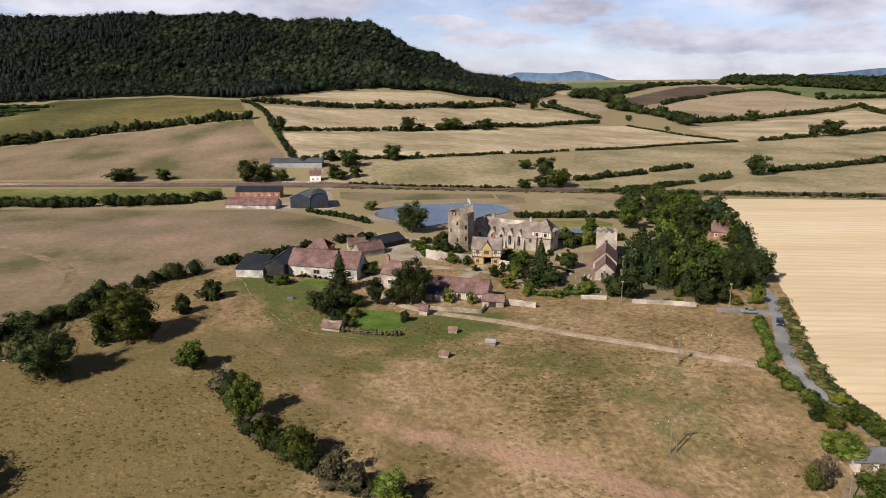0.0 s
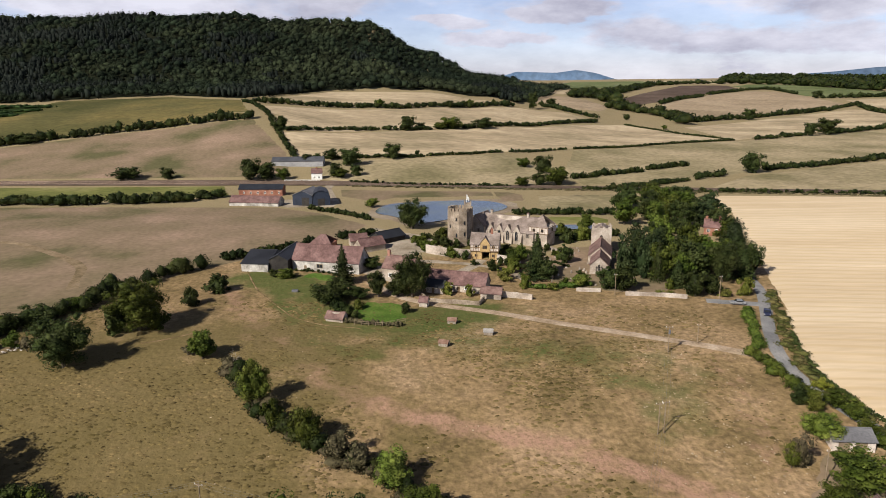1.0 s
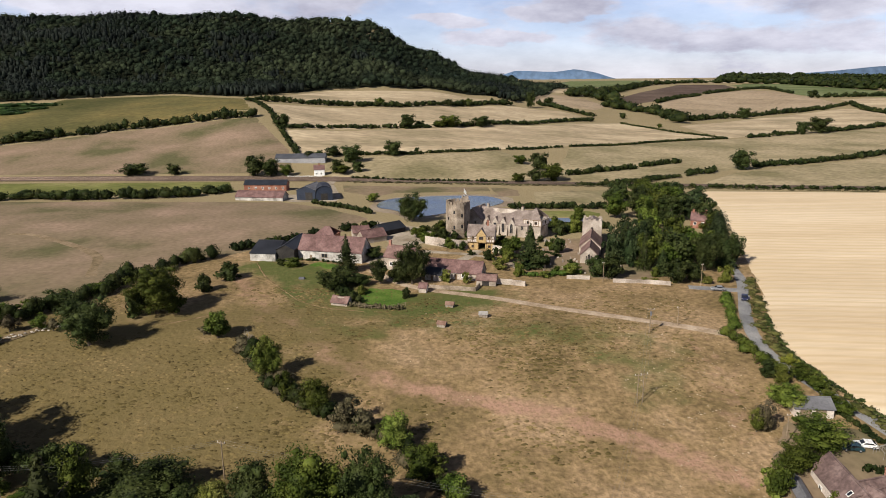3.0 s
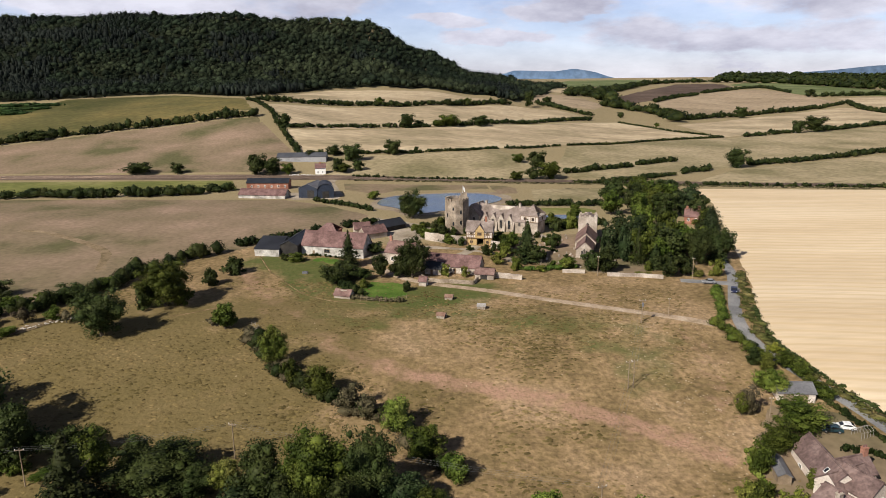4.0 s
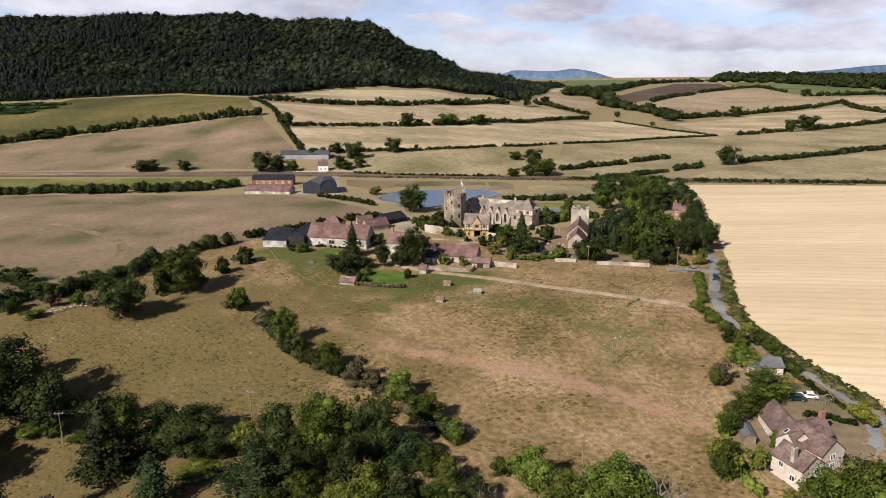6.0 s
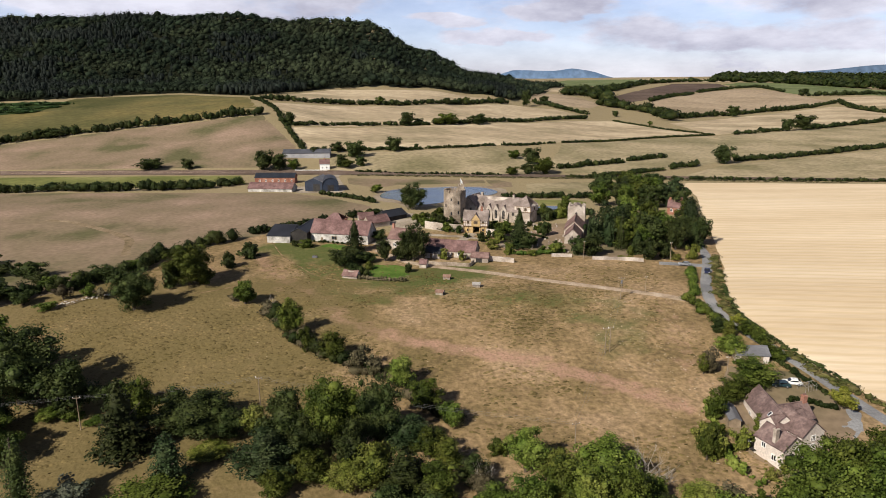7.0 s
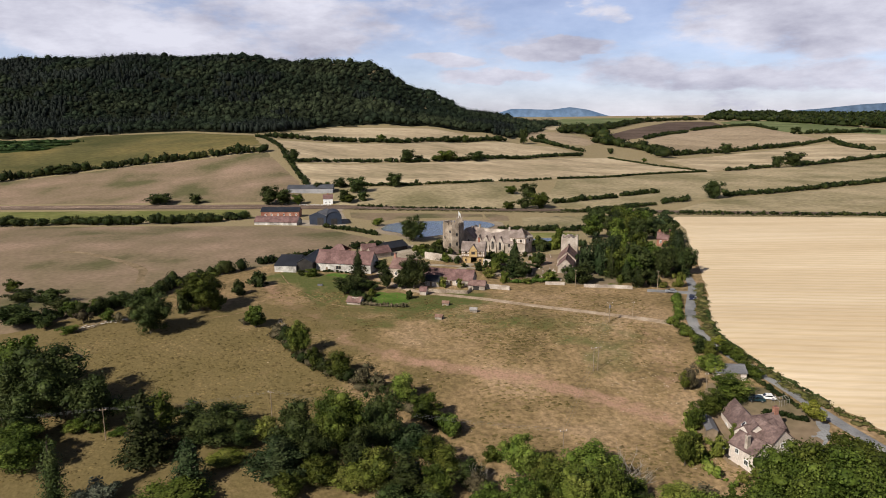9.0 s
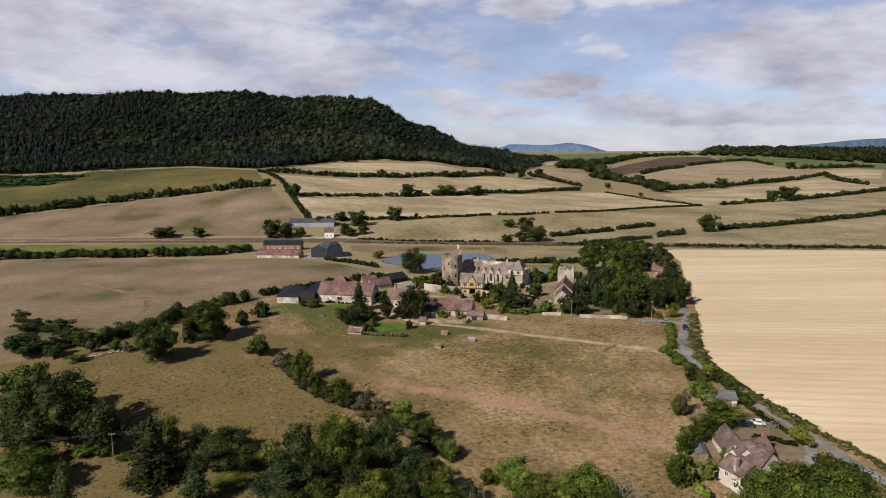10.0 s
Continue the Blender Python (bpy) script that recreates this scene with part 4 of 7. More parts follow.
# ---- trees: x, y, height, width ----
LONE_TREES = [(-93.2, 140.7, 14.6, 14.1), (-84.2, 162.7, 14.9, 16.5), (-89.7, 160.8, 7.7, 8.3), (-80.4, 163.4, 6.8, 8.2), (-73.1, 195.3, 5.7, 8.9), (-77.2, 182.8, 5.5, 6.4), (-60.8, 144.8, 7.8, 6.5)]
DIAGONAL_TREES = [(-60.8, 144.6, 7.6, 7.0), (-42.4, 123.7, 11.2, 6.9), (-36.6, 116.3, 6.5, 5.4), (-28.9, 110.6, 8.2, 6.9), (-21.2, 105.7, 6.4, 6.7), (-16.9, 102.8, 5.4, 5.9), (-10.3, 98.2, 7.4, 7.4), (-4.7, 88.4, 7.5, 8.4), (1.8, 82.4, 5.4, 6.6)]
DRY_SHRUBS = [(-52.1, 137.8, 4.4, 6.0), (-65.2, 146.5, 2.7, 3.7), (7.0, 59.1, 5.4, 5.2)]
OLIVE_SHRUBS = [(54.1, 74.4, 4.6, 5.3), (66.5, 64.5, 2.6, 3.4), (70.0, 61.0, 2.8, 4.2), (63.0, 62.5, 2.2, 3.6)]
CASTLE_TREES = [
    ("cypress", 69, 203, 14, 5.2), ("cypress", 88, 236, 15, 5),
    ("olive", 0.2, 191.5, 4.2, 4), ("olive", 6.6, 189.6, 4, 3.2),
    ("dark", -0.5, 243.5, 5.6, 5.2), ("dark", 3.6, 244.5, 4.6, 3.6), ("dark", 9.2, 246, 4, 3.4), ("shrub", -4, 250, 4.2, 5), ("dark", 22.5, 240, 3.6, 4),
    ("spruce", -34.4, 202.6, 13.8, 9.6), ("dark", -36.4, 183.9, 7, 10.5), ("dark", -33, 188, 6.4, 8), ("dark", -28.5, 189, 4.4, 8.5), ("dark", -21.6, 189.7, 9, 6.4), ("bigdark", -11.1, 189.5, 14.2, 11.2), ("dark", -15.5, 190, 8, 7),
    ("shrub", -12.4, 175.2, 3.2, 3.7), ("dark", -26.6, 219.1, 5.2, 7.2), ("bigdark", -15.3, 276.3, 13.4, 13.2), ("spruce", 29.9, 207.8, 15.8, 11), ("dark", 32.5, 206, 8, 7), ("yew", 42.2, 223.5, 7.6, 5.5),
    ("shrub", 15.7, 215.8, 4.2, 4.4), ("olive", 18.8, 205.2, 4.3, 6.4), ("shrub", 1.2, 232.5, 3.9, 5.5), ("shrub", 6.5, 230.2, 3.2, 3.8), ("shrub", -7.3, 241.9, 4.3, 7.4),
    ("shrub", -2.1, 259.7, 4.1, 6.1), ("mid", 23.2, 221.6, 6.6, 6.1), ("shrub", 24.6, 197, 4.9, 4), ("light", 42.6, 199.5, 4.4, 7), ("shrub", 47.6, 251.4, 5.1, 6.3),
    ("shrub", 54, 255.3, 6.4, 6), ("shrub", 40.6, 228.6, 3.4, 4.2), ("mid", 58.9, 271.1, 7.2, 7.2), ("conifer", 89.3, 227.9, 16.5, 5.6), ("shrub", -54.2, 209.5, 3.3, 7.3), ("shrub", -59.4, 212, 2.3, 4.8),
    ("yew", 51.6, 195.5, 8.0, 8.0), ("yew", 56.4, 194.6, 8.8, 9.0), ("light", -38.7, 330.2, 5.3, 7.4), ("shrub", 22, 213.2, 5, 5), ("shrub", 26.5, 229, 5.3, 6), ("shrub", 35.6, 210, 3.6, 5), ("shrub", -10.3, 247.8, 5, 7.5),
    ("shrub", -26.4, 178.1, 3, 4), ("shrub", 9.5, 222.4, 2.2, 3.2), ("shrub", 33.5, 195.4, 2.4, 4.2), ("shrub", 38.1, 199.4, 2.6, 4), ("shrub", 44.9, 209.9, 2, 3), ("shrub", 55.4, 256.9, 4.7, 7.6),
]
FAR_TREES = [(-202.5, 417.8, 8.1, 19.6), (-176.8, 417.1, 7.9, 9.6), (-122.7, 413.2, 13.5, 15.3), (-112.9, 413.1, 11.9, 14.5), (-102.5, 413.2, 8.2, 9.0), (-67.6, 418.7, 6.7, 12.6), (-64.8, 450.4, 12.7, 16.1), (-80.6, 466.8, 8.2, 11.2), (-71, 421, 9, 10), (-58, 423, 8, 9), (-331, 527, 7, 22), (-95, 452, 7, 9), (-37.9, 471.1, 11.9, 13.6), (-20.9, 480.0, 5.0, 4.0), (-90.7, 468.6, 4.1, 5.6), (63.9, 437.9, 11.6, 15.0), (66.5, 396.4, 12.0, 17.1), (56.5, 396.9, 7.7, 11.6), (53.1, 456.3, 7.2, 10.9), (45.0, 393.3, 6.2, 10.1), (203.5, 442.0, 13.5, 18.1), (397.1, 709.4, 18.2, 25.8), (373.3, 697.3, 13.6, 14.5)]
HILL_TREES = [(-33.9, 597.1, 12.4, 18.0), (-22.8, 603.6, 6.3, 10.1), (4.7, 618.7, 11.7, 20.7), (-5.4, 611.3, 6.3, 15.4), (35.3, 635.7, 11.0, 21.3), (-134.7, 550.5, 10.8, 13.3), (-71.7, 740.5, 9.6, 12.4), (4.9, 789.8, 8.2, 9.2), (28.7, 825.3, 9.9, 11.0), (403.0, 912.3, 16.3, 18.3), (223.1, 846.3, 7.5, 10.2), (111.3, 880.7, 22.9, 13.3), (142.2, 929.0, 11.3, 15.7), (237.1, 739.8, 5.4, 6.5), (732.8, 1366.4, 12.0, 23.2)]
# kind, x, y, height, width
RIVERSIDE = [
    ("bigdark", -99.2, 92, 19.4, 20.7), ("mid", -111.8, 99.5, 18, 17.1), ("dark", -84.7, 87.3, 14.4, 12.4), ("light", -88.4, 85.3, 3.1, 6.09), ("shrub", -83.5, 85.3, 2.78, 4.89),
    ("shrub", -77.8, 84.3, 1.07, 5.76), ("mid", -66.2, 82, 11.1, 7.94), ("bigdark", -54.3, 80.7, 8.77, 18), ("lime", -48.2, 71.1, 2.56, 8.7), ("big", -93.3, 69, 10.2, 14.5),
    ("grey", -69.9, 57.1, 5.13, 8.7), ("mid", -53.6, 53.9, 5.45, 15), ("lime", -40.5, 78.5, 7.27, 6.42), ("dark", -33, 76.3, 11.9, 11.7), ("big", -23.4, 74.6, 15.9, 13.1),
    ("bigdark", -14.4, 75.7, 15.6, 11.3), ("bluedark", -34.6, 66.4, 7.81, 14.9), ("mid", -26.2, 63.6, 6.2, 7.83), ("lime", -18.7, 60.2, 5.78, 8.05), ("light", -13.1, 59.8, 10.3, 8.77),
    ("bluedark", -7.4, 73.7, 7.7, 10.4), ("dark", -7.1, 58.6, 8.77, 11.1), ("light", 0.7, 66.4, 6.53, 7.18), ("mid", -0.9, 58.2, 7.27, 8.7), ("dark", -10.2, 50.2, 7.81, 10),
    ("dark", -1.4, 49.4, 6.84, 9.91), ("shrub", 11.1, 71.2, 3.74, 4.57), ("light", 16.1, 65.4, 9.72, 8.95), ("mid", 21.9, 56.4, 8.34, 9.04), ("light", 31.3, 63.4, 8.77, 11.9),
    ("light", 25.9, 52.7, 10, 10.7), ("mid", 31.9, 52.5, 10.8, 10.1), ("shrub", 36.3, 53.4, 5.03, 7.51), ("mid", 15.4, 52.9, 8.13, 9.65), ("lime", 46.8, 55.2, 4.6, 8.48),
    ("dark", 39.5, 51.5, 4.92, 6.96), ("dry", 51.7, 53.9, 3.43, 10.4), ("dry", 8.5, 57.5, 3.74, 6.09),
    ("dark", -74, 88, 8.75, 8.77), ("dark", -60, 86, 7.3, 8.77), ("dark", -46, 78, 6.32, 7.89), ("dark", -108, 90, 11.7, 11.4), ("dark", -28, 70, 9.72, 8.77), ("dark", -18, 67, 10.7, 9.65), 
    ("mid", -3, 70, 6.81, 7.02), ("dark", 6, 62, 5.83, 7.02), ("light", 22, 62, 6.81, 7.89), ("light", 29, 57, 6.81, 7.89), ("mid", 9, 53, 5.83, 7.89), ("mid", -32, 59, 5.35, 7.02), ("light", 38, 57, 4.86, 6.14), ("dark", -98, 80, 9.72, 10.5),
]
RIVERSIDE_CONIFERS = [
    ("spruce", -66.1, 72.4, 16.9, 13.6), ("cedar", -52.9, 62.2, 11.2, 10), ("cypress", -76, 53.4, 17.1, 6.9),
]
BANK_SHRUBS = [
    ("mid", -166.9, 188.3, 5.9, 6.5), ("dark", -154.5, 173.7, 5.4, 10.9), ("dark", -142.4, 171.3, 7, 10.4), ("dark", -140.3, 148.1, 8.6, 15.2), ("mid", -127.4, 157.8, 5.5, 8.4),
    ("dry", -119, 148.9, 5.3, 5.9), ("mid", -121, 162.1, 5.3, 7.4), ("dark", -116.7, 167.8, 5.6, 10.3), ("mid", -111.7, 150.9, 4.5, 5.2), ("dry", -107.3, 149.3, 4.1, 4.4),
    ("dark", -129.2, 145, 5, 7.2), ("mid", -119.9, 141.3, 2.7, 6.7), ("mid", -110.4, 179.3, 4.5, 8.3), ("dark", -134.3, 162.5, 5.2, 7.8),
]
NEAR_RIGHT_TREES = [(67.6, 50.8, 15.2, 15.0), (74.2, 52.4, 16.8, 17.0), (81.3, 53.5, 16.2, 16.0), (61.8, 46.6, 12.8, 11.5), (66.8, 42.9, 15.9, 17.8), (74.5, 42.9, 18.8, 18.3), (56.0, 51.4, 5.5, 7.2), (50.6, 50.7, 6.1, 7.1)]
LANE_TREES = [("mid", 67.0, 90.4, 6.0, 8.0), ("shrub", 60.1, 83.9, 6.8, 5.3), ("shrub", 56.7, 75.5, 4.5, 5.6), ("olive", 55.3, 69.4, 5.0, 4.8), ("mid", 52.8, 68.6, 7.4, 4.3), ("shrub", 68.2, 79.0, 3.8, 3.9), ("olive", 61.1, 71.8, 5.1, 5.0),
              ("dark", 75.7, 122.8, 4.6, 4.3), ("light", 77.6, 120.2, 4.9, 4.4), ("light", 74.6, 111.2, 5.8, 7.6), ("yellow", 83.0, 128.0, 2.9, 4.0), ("mid", 83.0, 122.1, 4.1, 5.0), ("mid", 84.7, 118.0, 4.0, 5.6), ("mid", 84.5, 112.8, 3.0, 4.3), ("mid", 85.5, 108.4, 3.2, 4.4), ("mid", 74.4, 98.0, 6.8, 11.5)]


def plant_all(rows, kinds, label, name="tree", group=""):
    for i, (x, y, h, w) in enumerate(rows):
        kind = kinds[i % len(kinds)]
        if w > 12.5 and y < 190 and kind in ("mid", "light", "dark"):
            kind = "bigdark" if kind == "dark" else "big"
        elif y < 135 and "near_" + kind in TREES:
            kind = "near_" + kind
        pool = TREES[kind]
        pool[(i * 5 + int(abs(x))) % len(pool)].plant(x, y, h, w, label, name, group)


plant_all(LONE_TREES[:1], ["dark"], "round dark green field tree standing alone")
plant_all(LONE_TREES[1:], ["mid", "shrub", "shrub", "shrub", "shrub", "mid"], "green hawthorn tree in the dry meadow")
plant_all(DIAGONAL_TREES, ["mid", "light", "shrub", "mid", "dry", "dry", "light", "mid", "shrub"], "green tree in an overgrown hedge line across the meadow", group="trees of the meadow hedge line")
plant_all(DRY_SHRUBS, ["dry"], "greyish half-dead shrub in the meadow", "shrub")
plant_all(OLIVE_SHRUBS, ["olive"], "pale olive-green bush by the cottage plot", "shrub")
CONIFER_KINDS = ("conifer", "spruce", "cedar", "cypress")


def plant_kinds(rows, near, tree_label, shrub_label, conifer_label, group=""):
    """Plants rows that name their kind, as trees, shrubs or conifers."""
    for i, (kind, x, y, h, w) in enumerate(rows):
        pool = TREES["near_" + kind if near and "near_" + kind in TREES else kind]
        name = "conifer" if kind in CONIFER_KINDS else "shrub" if h < 5.0 else "tree"
        label = {"conifer": conifer_label, "shrub": shrub_label, "tree": tree_label}[name]
        pool[i % len(pool)].plant(x, y, h, w, label, name, group)


plant_kinds([("dry", 65.9, 103.0, 6.9, 4.8), ("light", 64.4, 102.6, 5.6, 3.2)], True, "greyish half-dead thorn tree by the cottage plot", "greyish half-dead shrub by the cottage plot", "conifer")
plant_kinds(CASTLE_TREES, False, "green garden tree near the old stone buildings", "rounded green garden shrub by the old walls", "tall dark green spruce among the buildings")
plant_all(FAR_TREES, ["far"], "green tree near the railway and far farm")
plant_all(HILL_TREES, ["far"], "hedgerow tree on the far hillside")
plant_kinds(RIVERSIDE, True, "leafy green tree in the riverside wood", "low bush at the edge of the riverside wood", "dark conifer of the riverside wood", "trees of the riverside wood")
plant_kinds(RIVERSIDE_CONIFERS, True, "tree", "shrub", "tall dark conifer at the edge of the riverside wood")
plant_kinds(BANK_SHRUBS, False, "hawthorn tree on the river bank", "thorn bush on the river bank", "conifer")
plant_all(NEAR_RIGHT_TREES, ["mid", "mid", "light", "mid", "mid", "mid", "shrub", "shrub"], "large green tree beside the cottage", group="trees by the cottage")
plant_kinds(LANE_TREES, True, "green garden tree along the lane and cottage plot", "green garden bush along the lane and cottage plot", "conifer")
plant_kinds([("yellow", 90.5, 86.9, 5.6, 5.6)], False, "bright yellow-green golden garden bush", "bright yellow-green golden garden bush", "conifer")

# the churchyard wood
WOOD = [("bluedark", 59.1, 208.7, 14.5, 7.5), ("bluedark", 64.6, 206.5, 13.5, 6.8), ("mid", 70.6, 205.2, 13.8, 10.4), ("dark", 82.5, 206.8, 14.5, 13.5), ("yew", 76.2, 188.2, 9.0, 8.2), ("dark", 81.5, 189.5, 7.6, 7.0),
        ("bigdark", 89.9, 202.5, 13.5, 10.5), ("dark", 101.0, 208.0, 12.1, 9.5), ("olive", 91.6, 188.4, 6.1, 5.4), ("olive", 85.0, 187.6, 2.5, 4.6), ("olive", 66.0, 191.2, 1.1, 3.2), ("olive", 69.0, 190.4, 1.1, 3.2), ("shrub", 70.6, 195.0, 3.4, 3.5),
        ("conifer", 73.5, 197.5, 9.0, 6.5), ("mid", 76.5, 201.0, 11.0, 8.0), ("bluedark", 71, 214, 15.5, 9), ("mid", 85, 218, 16, 11), ("dark", 75, 224, 16, 10), ("bluedark", 69, 228, 14, 9), ("conifer", 66, 217, 13, 8.5),
        ("dark", 95.5, 214, 12, 10), ("mid", 88, 212, 14, 10), ("conifer", 84, 226, 14, 9), ("conifer", 103, 221, 11, 9), ("light", 81, 238, 15, 10.5), ("cedar", 106.6, 233.9, 14.1, 15), ("dark", 93, 230, 8, 9), ("mid", 99.5, 227, 8.5, 8.5), ("conifer", 98, 205, 10, 8), ("dark", 78, 212, 14, 9.5)]
WOOD_BACK = [(74, 248, 8, 8), (110, 250, 9, 10), (84, 256, 9, 9), (113, 266, 13, 11), (89, 272, 13, 11), (102, 276, 13, 12), (78, 282, 13, 11), (117, 286, 14, 12), (91, 292, 14, 12), (104, 298, 13, 12), (85, 312, 13, 12), (99, 318, 12, 11), (115, 312, 12, 12), (118, 332, 11, 11), (105, 336, 11, 11),
             (96, 264, 8, 9), (96, 284, 13, 11), (110, 276, 11, 11), (96, 306, 13, 11), (110, 302, 12, 11), (92, 326, 12, 11), (108, 322, 12, 11), (124, 310, 9, 10)]
plant_kinds(WOOD, False, "dense dark green churchyard tree", "clipped bright green churchyard shrub", "tall dark conifer of the churchyard wood", "trees of the churchyard wood")
plant_all(WOOD_BACK, ["dark", "mid", "bluedark", "dark", "mid"], "green tree in the wood behind the church", group="trees of the churchyard wood")


# ---- the wooded hill ----
FOOT_U = (-1.6, -0.77, -0.615, -0.5, -0.38, -0.28, -0.25, -0.164, -0.024, 0.07, 0.10, 0.14, 0.17)
FOOT_Y = (760, 750, 752, 785, 822, 755, 795, 945, 988, 960, 915, 1080, 1500)


def build_forest():
    rng = np.random.default_rng(77)
    kinds = {True: [], False: []}
    tops = [ball(rng, (0, 0, 0), (1, 1, 1), 0.16, 1) for _ in range(6)]
    y = 745.0
    while y < 1580:
        pitch = 8.4 + (y - 745) * 0.004
        x = -1.0 * (y + 40)
        while x < 0.17 * (y + 40):
            px, py = x + rng.uniform(-1, 1) * pitch, y + rng.uniform(-1, 1) * pitch
            x += pitch
            u = px / (py + 40)
            if py < np.interp(u, FOOT_U, FOOT_Y):
                continue
            z = gz(px, py)
            # Conifers thicken to the left, their dark colour also standing for cloud shadow.
            fir = noise.noise(Vector((px * 0.007, py * 0.007, 3))) + 0.35 * noise.noise(Vector((px * 0.03, py * 0.03, 7))) > 0.2 + 0.9 * min(max(u + 0.30, -0.3), 0.35) - (0.35 if abs(u - 0.09) < 0.03 and py > 980 else 0)
            r = pitch * (0.40 + 0.7 * rng.uniform() ** 2.6) * (1.25 if py < np.interp(u, FOOT_U, FOOT_Y) + 45 and u > -0.3 else 1.0)
            h = (rng.uniform(10, 17) if fir else 6.0 + r * rng.uniform(0.6, 1.3))
            v, f = tops[rng.integers(6)]
            if fir:
                w = v * np.array([0.62, 0.62, 1]) * (1.05 - 0.5 * np.clip(v[:, 2:], -0.4, 1))
                body = w * np.array([r, r, h * 0.6]) * 0.76
            else:
                body = v * np.array([r, r, h * 0.5]) * 0.6
            kinds[fir].append((body + np.array([px, py, z + h * 0.5]), f))
            n = 16 if fir else 28 if r < 8 else 42
            d = rand_dirs(rng, n)
            d[:, 2] = np.abs(d[:, 2]) - 0.15
            reach = np.array([r * (0.6 if fir else 1.0), r * (0.6 if fir else 1.0), h * (0.6 if fir else 0.5)])
            kinds[fir].append(cards(rng, np.array([px, py, z + h * 0.5]) + d * reach, d + np.array([0, 0, 0.2]), 1.5))
        y += pitch
    for fir, name, material, label in ((False, "hill_forest", LEAF_FOREST, "dense green broadleaf wood covering a steep hill"), (True, "conifer_plantation", NEEDLE_FOREST, "green conifer plantation on a steep hill, blackened for cloud shadow")):
        v, f = gather(kinds[fir])
        tagged(new(name, mesh_from(name, v, f, material, True)), label, "forest", kind="stuff")


build_forest()
# Near-black sheet spread beneath all the trees of the hill.
draped("forest_floor", [(u * (y + 55), y + 10) for u, y in zip(FOOT_U, FOOT_Y)] + [(300, 1640), (-1700, 1640)], FOREST_FLOOR, "near-black ground sheet under the hill wood", "ground", lift=0.6)



# ---- buildings ----
def place(fl, fr, z=None):
    """The frame of a house with its front from fl to fr: x along the front, y into the house. Also the front's length."""
    a = math.atan2(fr[1] - fl[1], fr[0] - fl[0])
    if z is None:
        z = min(gz(*fl), gz(*fr))
    return Matrix.Translation((fl[0], fl[1], z)) @ Matrix.Rotation(a, 4, "Z"), math.hypot(fr[0] - fl[0], fr[1] - fl[1])


def add_window(parent, x, z, w, h, face="front", L=0.0, D=0.0, frame_mat=None, arch=False, bars=1, name="window"):
    """A window on the front (y=0), the right (x=L) or the left (x=0) wall: a frame standing proud, and a pane."""
    frame_mat = frame_mat or WHITE_PAINT
    m = {"front": Matrix.Translation((x, 0, z)), "right": Matrix.Translation((L, x, z)) @ Matrix.Rotation(math.pi / 2, 4, "Z"),
         "left": Matrix.Translation((0, x, z)) @ Matrix.Rotation(-math.pi / 2, 4, "Z"), "back": Matrix.Translation((x, D, z)) @ Matrix.Rotation(math.pi, 4, "Z")}[face]
    bm, t = B(), 0.09
    box(bm, -w / 2 - t, -w / 2 + 0.02, -0.08, 0.06, -t, h)
    box(bm, w / 2 - 0.02, w / 2 + t, -0.08, 0.06, -t, h)
    box(bm, -w / 2, w / 2, -0.1, 0.06, -t, 0.02)
    if arch:
        tip = h + w * 0.7
        prism(bm, [(-w / 2 - t, h), (-w / 2, h), (0, tip - t), (0, tip)], "y", -0.08, 0.06)
        prism(bm, [(w / 2 + t, h), (0, tip), (0, tip - t), (w / 2, h)], "y", -0.08, 0.06)
    else:
        box(bm, -w / 2 - t, w / 2 + t, -0.08, 0.06, h - 0.02, h + t)
    for k in range(1, bars + 1):
        bx = -w / 2 + w * k / (bars + 1)
        box(bm, bx - 0.04, bx + 0.04, -0.06, 0.05, 0, h)
    win = part(name, bm, frame_mat, parent)
    win.matrix_basis = m
    bm = B()
    outline = [(-w / 2, 0), (w / 2, 0), (w / 2, h)] + ([(0, h + w * 0.66)] if arch else []) + [(-w / 2, h)]
    prism(bm, outline, "y", -0.02, 0.04)
    part("pane", bm, GLASS_DARK, win)
    return win


def add_door(parent, x, w, h, material, face="front", L=0.0, D=0.0, z=0.0):
    m = {"front": Matrix.Translation((x, 0, z)), "right": Matrix.Translation((L, x, z)) @ Matrix.Rotation(math.pi / 2, 4, "Z"), "left": Matrix.Translation((0, x, z)) @ Matrix.Rotation(-math.pi / 2, 4, "Z")}[face]
    bm = B()
    box(bm, -w / 2, w / 2, -0.05, 0.1, 0, h, 0.02)
    for k in range(1, 4):
        bx = -w / 2 + w * k / 4
        box(bm, bx - 0.02, bx + 0.02, -0.07, 0, 0.05, h - 0.05)
    d = part("door", bm, material, parent)
    d.matrix_basis = m
    return d


def add_chimney(parent, x, y, z0, z1, w=0.9, d=0.7, material=None, pots=2):
    bm = B()
    box(bm, x - w / 2, x + w / 2, y - d / 2, y + d / 2, z0, z1)
    box(bm, x - w / 2 - 0.08, x + w / 2 + 0.08, y - d / 2 - 0.08, y + d / 2 + 0.08, z1 - 0.25, z1 - 0.05)
    c = part("chimney", bm, material or BRICK, parent)
    for k in range(pots):
        bm = B()
        px = x - w / 4 + k * w / 2 if pots > 1 else x
        tube(bm, (px, y, z1), (px, y, z1 + 0.45), 0.14, 0.11, 8)
        part("pot", bm, TILE_RED, c, "clay chimney pot")
    return c


